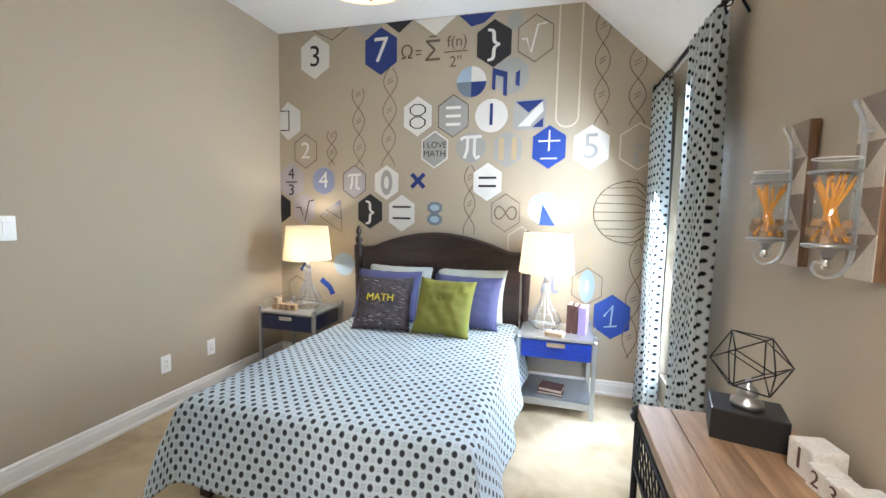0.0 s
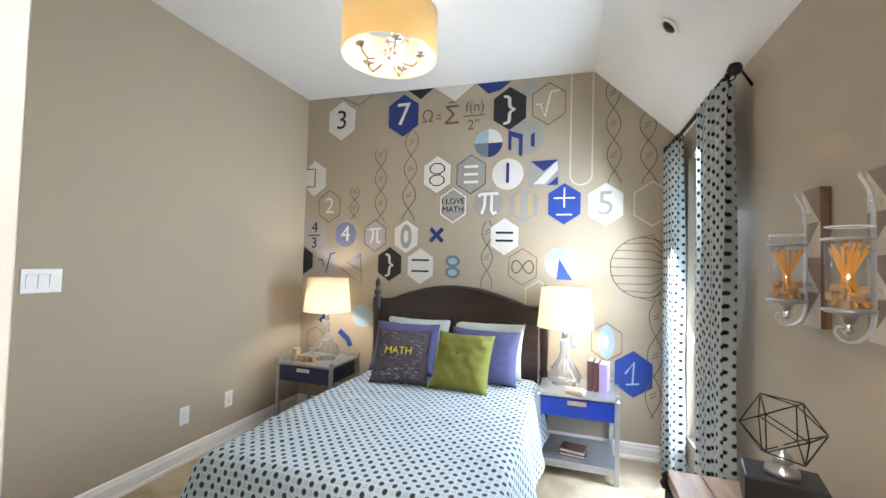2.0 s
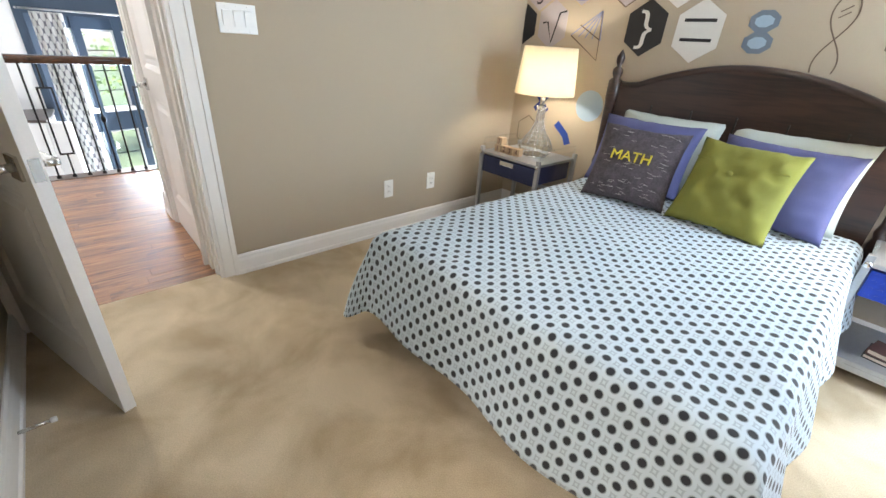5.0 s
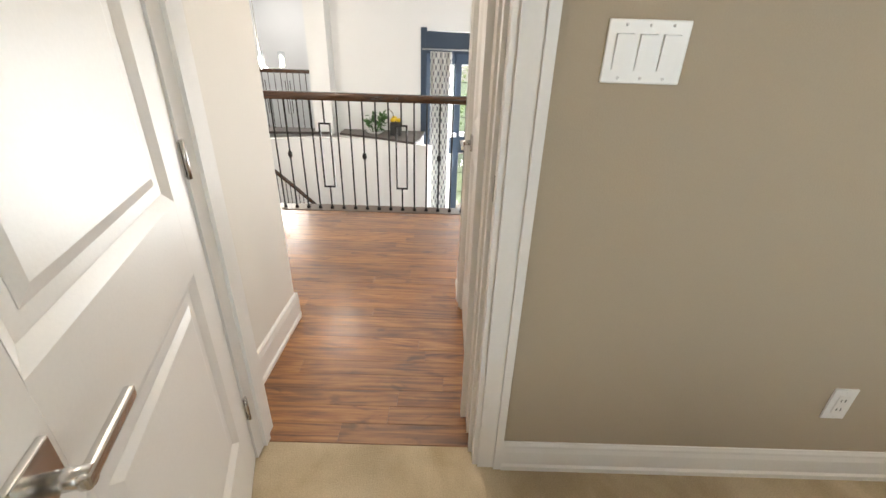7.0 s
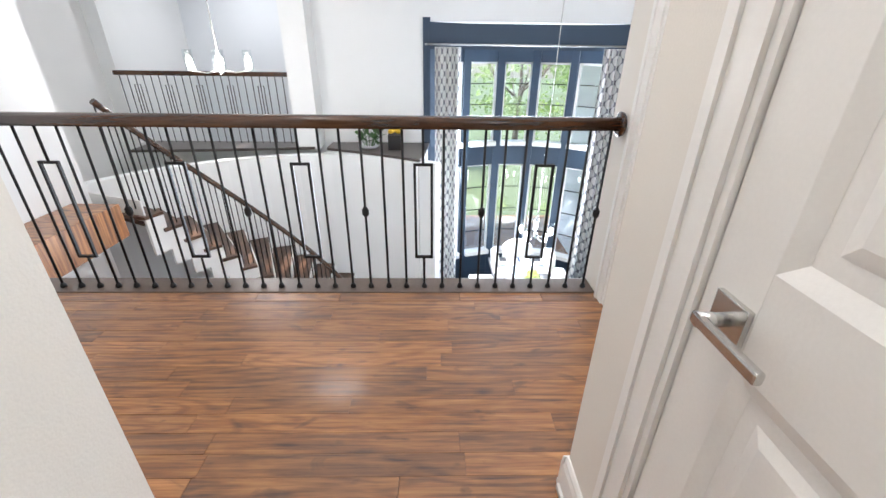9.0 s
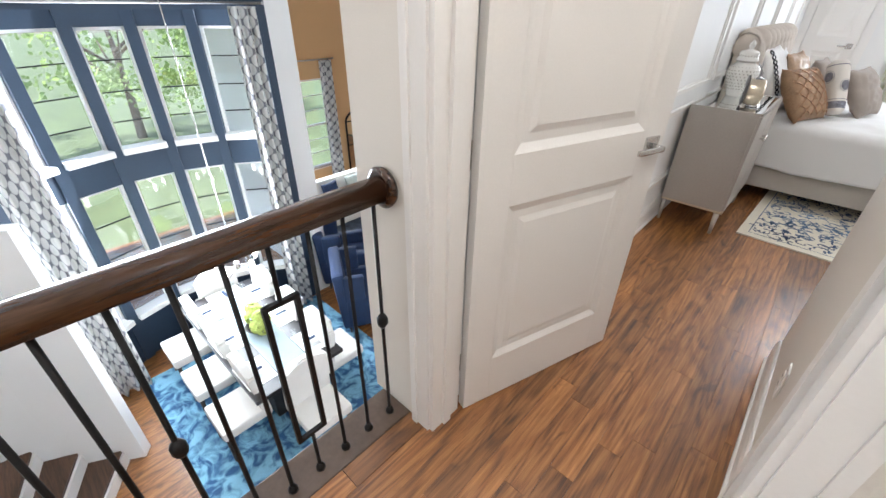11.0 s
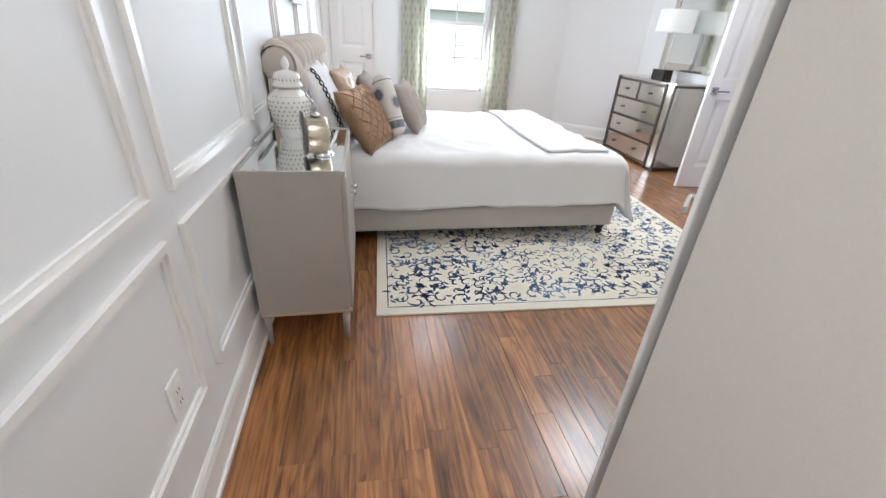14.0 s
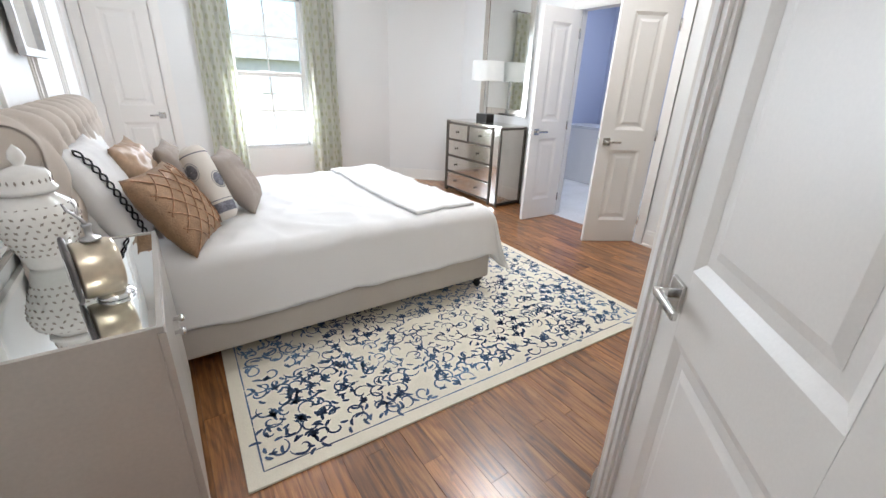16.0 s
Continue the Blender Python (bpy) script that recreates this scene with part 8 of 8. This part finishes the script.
def rug_stroke(pts, w):
    L, R = [], []
    n = len(pts)
    for i, (x, y) in enumerate(pts):
        a, b = pts[max(0, i - 1)], pts[min(n - 1, i + 1)]
        dx, dy = b[0] - a[0], b[1] - a[1]
        q = math.hypot(dx, dy) or 1
        ww = w * (0.25 + 0.75 * math.sin(math.pi * (i + 0.5) / n))
        L.append(bm.verts.new((x - dy / q * ww, y + dx / q * ww, 0.0118)))
        R.append(bm.verts.new((x + dy / q * ww, y - dx / q * ww, 0.0118)))
    for i in range(n - 1):
        bm.faces.new((R[i], R[i + 1], L[i + 1], L[i]))


def scroll(x, y, r, a, s, w, turns=1.2):
    pts = []
    for k in range(13):
        t = k / 12
        rr = r * (1 - 0.82 * t)
        an = a + s * turns * 2 * math.pi * t
        pts.append((x + rr * math.cos(an), y + rr * math.sin(an)))
    rug_stroke(pts, w)


def leaf_stroke(x, y, r, a, w):
    rug_stroke([(x + r * t * math.cos(a + 0.5 * t), y + r * t * math.sin(a + 0.5 * t)) for t in (0, 0.25, 0.5, 0.75, 1)], w)


rnd = random.Random(12)
M0 = 0.085
nx, ny = 27, 34
for i in range(nx):
    for j in range(ny):
        x = M0 + (RW - 2 * M0) * (i + 0.5) / nx + rnd.uniform(-0.03, 0.03)
        y = M0 + (RL - 2 * M0) * (j + 0.5) / ny + rnd.uniform(-0.03, 0.03)
        corner = min(x, RW - x) < 0.62 and min(y, RL - y) < 0.62
        if rnd.random() < 0.10 and not corner:
            continue
        fat = 1.25 if corner or min(x, RW - x, y, RL - y) < 0.30 else 0.9
        a = rnd.uniform(0, 6.28)
        s = 1 if (i + j) % 2 else -1
        scroll(x, y, 0.05, a, s, 0.0040 * fat, 0.8)
        for k in range(3 + (1 if corner else 0)):
            leaf_stroke(x + rnd.uniform(-0.05, 0.05), y + rnd.uniform(-0.05, 0.05), rnd.uniform(0.028, 0.05), rnd.uniform(0, 6.28), 0.0058 * fat)
        if rnd.random() < 0.3:
            for k in range(6):
                leaf_stroke(x + 0.05, y + 0.045, 0.026, k * 1.05, 0.007)
for x0, y0, x1, y1 in ((0.06, 0.06, RW - 0.06, 0.06), (0.06, RL - 0.06, RW - 0.06, RL - 0.06), (0.06, 0.06, 0.06, RL - 0.06), (RW - 0.06, 0.06, RW - 0.06, RL - 0.06)):
    for k in range(12):
        rug_stroke([(x0 + (x1 - x0) * t, y0 + (y1 - y0) * t) for t in (k / 12, (k + 0.5) / 12, (k + 0.97) / 12)], 0.0035)
part("scroll_pattern", bm, M["rugnavy"], rug, "navy floral scroll pattern")["kind"] = "stuff"

# mirrored chest
dr = thing("mirrored_dresser", (-1.01, 6.285, 0), "antiqued mirror dresser with beaded dark edges", "dresser")
DW, DL, DH = 0.385, 1.05, 0.93
part("carcass", box(0, 0, 0.03, DW, DL, DH - 0.012), M["antique"], dr)
part("top", box(-0.012, -0.012, DH - 0.014, DW + 0.0, DL + 0.012, DH, 0.002), M["antique"], dr)
beads = bmesh.new()
for y in (0.0, 0.14, DL - 0.03, DL):
    add_box(beads, -0.013, y - 0.012, 0, 0.004, y + 0.012, DH - 0.014)
for y in (-0.002, DL + 0.002):
    add_box(beads, DW - 0.02, y - 0.012, 0, DW, y + 0.012, DH - 0.014)
    for z in (0.035, DH - 0.03):
        add_box(beads, 0.0, y - 0.010, z - 0.012, DW, y + 0.010, z + 0.012)
zs = [0.05, 0.265, 0.475, 0.685, 0.89]
for z in zs:
    add_box(beads, -0.011, 0.14, z - 0.012, 0.004, DL, z + 0.012)
add_box(beads, -0.011, 0.14 + (DL - 0.14) / 2 - 0.01, 0.685, 0.004, 0.14 + (DL - 0.14) / 2 + 0.01, 0.89)
part("beaded_edges", beads, M["bead_"], dr, "dark beaded edges")
for a, b in zip(zs, zs[1:]):
    halves = ((0.155, 0.575), (0.615, DL - 0.02)) if a > 0.65 else ((0.155, DL - 0.02),)
    for y0, y1 in halves:
        d = part("drawer_front", box(-0.009, y0, a + 0.014, 0.002, y1, b - 0.014, 0.002), M["antique"], dr)
        for yy in ((y0 + y1) / 2,) if a > 0.65 else (y0 + 0.24, y1 - 0.2):
            part("knob", moved(lathe([(0.006, 0), (0.006, 0.01), (0.016, 0.017), (0.0, 0.024)], 10), Matrix.Translation((-0.009, yy, (a + b) / 2)) @ Matrix.Rotation(radians(-90), 4, "Y")), M["bead_"], d)
lp = thing("dresser_lamp", (-0.81, 6.83, DH), "slim dark lamp with white drum shade", "table lamp")
part("base", box(-0.06, -0.10, 0, 0.06, 0.10, 0.10, 0.004), M["bronze"], lp)
part("stem", box(-0.008, -0.02, 0.10, 0.008, 0.02, 0.50), M["chrome"], lp)
part("shade", lathe([(0.190, 0.475), (0.186, 0.69), (0.183, 0.69), (0.187, 0.475)], 36, cap=False), mat("white_lampshade_linen", (0.80, 0.80, 0.77), 0.9, var=0.03, fine=300), lp, "white linen drum shade")
mr_ = thing("wall_mirror", (GE - 0.012, 6.32, 1.02), "tall silver mirror hanging above the dresser", "mirror")
part("glass", box(-0.012, 0, 0, 0, 0.85, 1.45, 0.004), M["mirror"], mr_)
bm = bmesh.new()
for y in (0.0, 0.77):
    add_box(bm, -0.02, y, 0, -0.012, y + 0.08, 1.45, 0.004)
for z in (0.0, 1.37):
    add_box(bm, -0.02, 0.08, z, -0.012, 0.77, z + 0.08, 0.004)
part("mirror_border", bm, M["antique"], mr_)
et = thing("mirrored_chest", (-1.12, 3.60, 0), "dark beaded mirrored chest beside the bathroom door", "chest")
part("carcass", box(0.03, 0.03, 0.06, 0.48, 0.62, 0.92), M["antique"], et)
for x in (0.0, 0.46):
    for y in (0.0, 0.60):
        part("leg", box(x, y, 0, x + 0.04, y + 0.04, 0.94), M["bead_"], et)
for z in (0.06, 0.30, 0.55, 0.78, 0.92):
    part("rail", add_box(box(0.005, 0.61, z, 0.495, 0.636, z + 0.022), 0.004, 0.0, z, 0.03, 0.63, z + 0.022), M["bead_"], et)

# bathroom beyond
structure("floor_bath", box(GE + 0.0, 4.2, -0.28, 2.2, 7.4, -0.004), M["tile"], "white marble bathroom floor", "floor")
structure("wall_bath_back", box(2.1, 4.2, 0, 2.2, 7.4, 3.0), M["bathblue"], "periwinkle bathroom wall", "wall")
structure("wall_bath_side", add_box(box(GE + 0.12, 7.3, 0, 2.1, 7.4, 3.0), GE + 0.12, 4.2, 0, 2.1, 4.3, 3.0), M["bathblue"], "periwinkle bathroom side wall", "wall")
structure("ceiling_bath", box(GE + 0.12, 4.2, 2.95, 2.2, 7.4, 3.05), M["ceil"], "white bathroom ceiling", "ceiling")
# added fill so the bathroom is bright through the doorway; no fixture built
area("bath_light_lamp", (1.0, 5.9, 2.9), (1.0, 5.9, 0), 0.5, 0.5, 13, (0.9, 0.93, 1.0))
va = thing("bath_vanity", (1.15, 6.0, 0), "white bathroom vanity with chrome faucet", "vanity")
part("cabinet", box(0, 0, 0, 0.55, 1.2, 0.80, 0.004), M["trim"], va)
part("counter", box(-0.02, -0.02, 0.80, 0.57, 1.22, 0.84, 0.004), M["tile"], va)
part("faucet", tube([(0.4, 0.4, 0.84), (0.4, 0.4, 1.08), (0.36, 0.4, 1.13), (0.26, 0.4, 1.13), (0.24, 0.4, 1.07)], 0.014, 8), M["chrome"], va)
part("towel", box(0.02, 0.12, 0.84, 0.14, 0.30, 1.1, 0.03), M["steel"], va, "grey hanging towel")

# window wall
window_unit("window_guest", Matrix.Translation((-2.94, GN + 0.05, 0)) @ Matrix.Rotation(radians(180), 4, "Z"), 0.84, 0.53, 2.24, M["trim"], "white double-hung guest room window with muntins", (1, 2))
curtain("curtain", (-3.70, GN - 0.10), (-3.33, GN - 0.10), 0.03, 2.45, M["leafcurtain"], "cream curtain with olive leaf print", 4, 0.035, group="leaf curtains")
curtain("curtain", (-2.53, GN - 0.10), (-2.15, GN - 0.10), 0.03, 2.45, M["leafcurtain"], "cream curtain with olive leaf print", 4, 0.035, group="leaf curtains")
rd = thing("curtain_rod", (-3.78, GN - 0.10, 2.47), "thin nickel curtain rod above the window", "curtain rod")
part("pole", tube([(0, 0, 0), (1.70, 0, 0)], 0.011, 8), M["nickel"], rd)
for x in (0.0, 1.7):
    part("finial", lathe([(0, -0.02), (0.02, 0), (0, 0.02)], 10, (x, 0, 0)), M["nickel"], rd)
    part("bracket", tube([(abs(x - 0.05), 0, 0), (abs(x - 0.05), 0.1, 0)], 0.007, 6), M["nickel"], rd)
wm = thing("framed_wall_mirror", (GW + 0.022, 5.58, 1.40), "silver framed mirror hanging on the panelled wall", "mirror")
part("glass", box(0, 0.03, 0.03, 0.012, 0.57, 0.77), M["mirror"], wm)
bm = bmesh.new()
for y in (0.0, 0.56):
    add_box(bm, 0, y, 0, 0.03, y + 0.04, 0.8, 0.004)
for z in (0.0, 0.76):
    add_box(bm, 0, 0.04, z, 0.03, 0.56, z + 0.04, 0.004)
part("frame", bm, M["steel"], wm, "bevelled silver frame")

# ---- oak planks, last ----
PW = 0.083
rnd = random.Random(31)
for nm in ("floor_upper", "floor_guest"):
    bpy.data.objects[nm].location.z = -0.004
lengths = (0.45, 0.65, 0.85, 1.05, 1.30)
plank_mesh = {}
for L in lengths:
    b = add_box(bmesh.new(), 0, 0, -0.018, PW - 0.0005, L - 0.0005, 0.0)
    top = [e for e in b.edges if all(v.co.z > -0.001 for v in e.verts)]
    bmesh.ops.bevel(b, geom=top, offset=0.0004, segments=1, affect="EDGES")
    me = bpy.data.meshes.new("plank")
    b.to_mesh(me)
    b.free()
    me.materials.append(M["oak"])
    plank_mesh[L] = me
hall, guest = bpy.data.objects["floor_upper"], bpy.data.objects["floor_guest"]
rest = {"hall": [], "guest": []}


def lay_planks(x0, x1, y0, y1, owner, key, near):
    x = x0
    while x < x1 - 0.001:
        y = y0 - rnd.uniform(0, 0.8)
        while y < y1 - 0.02:
            L = rnd.choice(lengths)
            a, b = max(y, y0), min(y + L, y1)
            whole = a == y and b == y + L and x + PW <= x1
            if whole and near(x, y):
                o = new("plank", plank_mesh[L])
                o.parent = owner
                o.location = (x, y, 0.004)
            elif b - a > 0.02:
                rest[key].append((x, a, min(PW, x1 - x), b - a))
            y += L
        x += PW


X1 = RX + 0.055 + PW
lay_planks(RX + 0.055, X1 - 0.001, -2.6, 1.40, hall, "hall", lambda x, y: y > -0.8)
lay_planks(X1, X1 + 13 * PW - 0.001, -2.6, GN, guest, "guest", lambda x, y: -0.8 < y < 4.0)
lay_planks(X1 + 13 * PW, WX - 0.06, -2.6, 1.40, hall, "hall", lambda x, y: y > -0.8)
lay_planks(X1 + 13 * PW, -2.9, 1.40, GN, guest, "guest", lambda x, y: 2.6 < y < 4.2)
lay_planks(-2.9, GE, 3.22, GN, guest, "guest", lambda x, y: False)
for key, owner in (("hall", hall), ("guest", guest)):
    vs, fs = [], []
    for x, y, w, L in rest[key]:
        i = len(vs)
        g = 0.0006
        vs += [(x, y, -0.016), (x + w - 0.0007, y, -0.016), (x + w - 0.0007, y + L - 0.0007, -0.016), (x, y + L - 0.0007, -0.016)]
        vs += [(x + g, y + g, 0.0), (x + w - 0.001 - g, y + g, 0.0), (x + w - 0.001 - g, y + L - 0.001 - g, 0.0), (x + g, y + L - 0.001 - g, 0.0)]
        fs += [(i + 4, i + 5, i + 6, i + 7), (i, i + 1, i + 5, i + 4), (i + 1, i + 2, i + 6, i + 5), (i + 2, i + 3, i + 7, i + 6), (i + 3, i, i + 4, i + 7)]
    me = bpy.data.meshes.new("planks")
    me.from_pydata(vs, [], fs)
    me.materials.append(M["oak"])
    o = new("planks", me)
    o.parent = owner
    o.location.z = 0.004
    o["kind"] = "stuff"
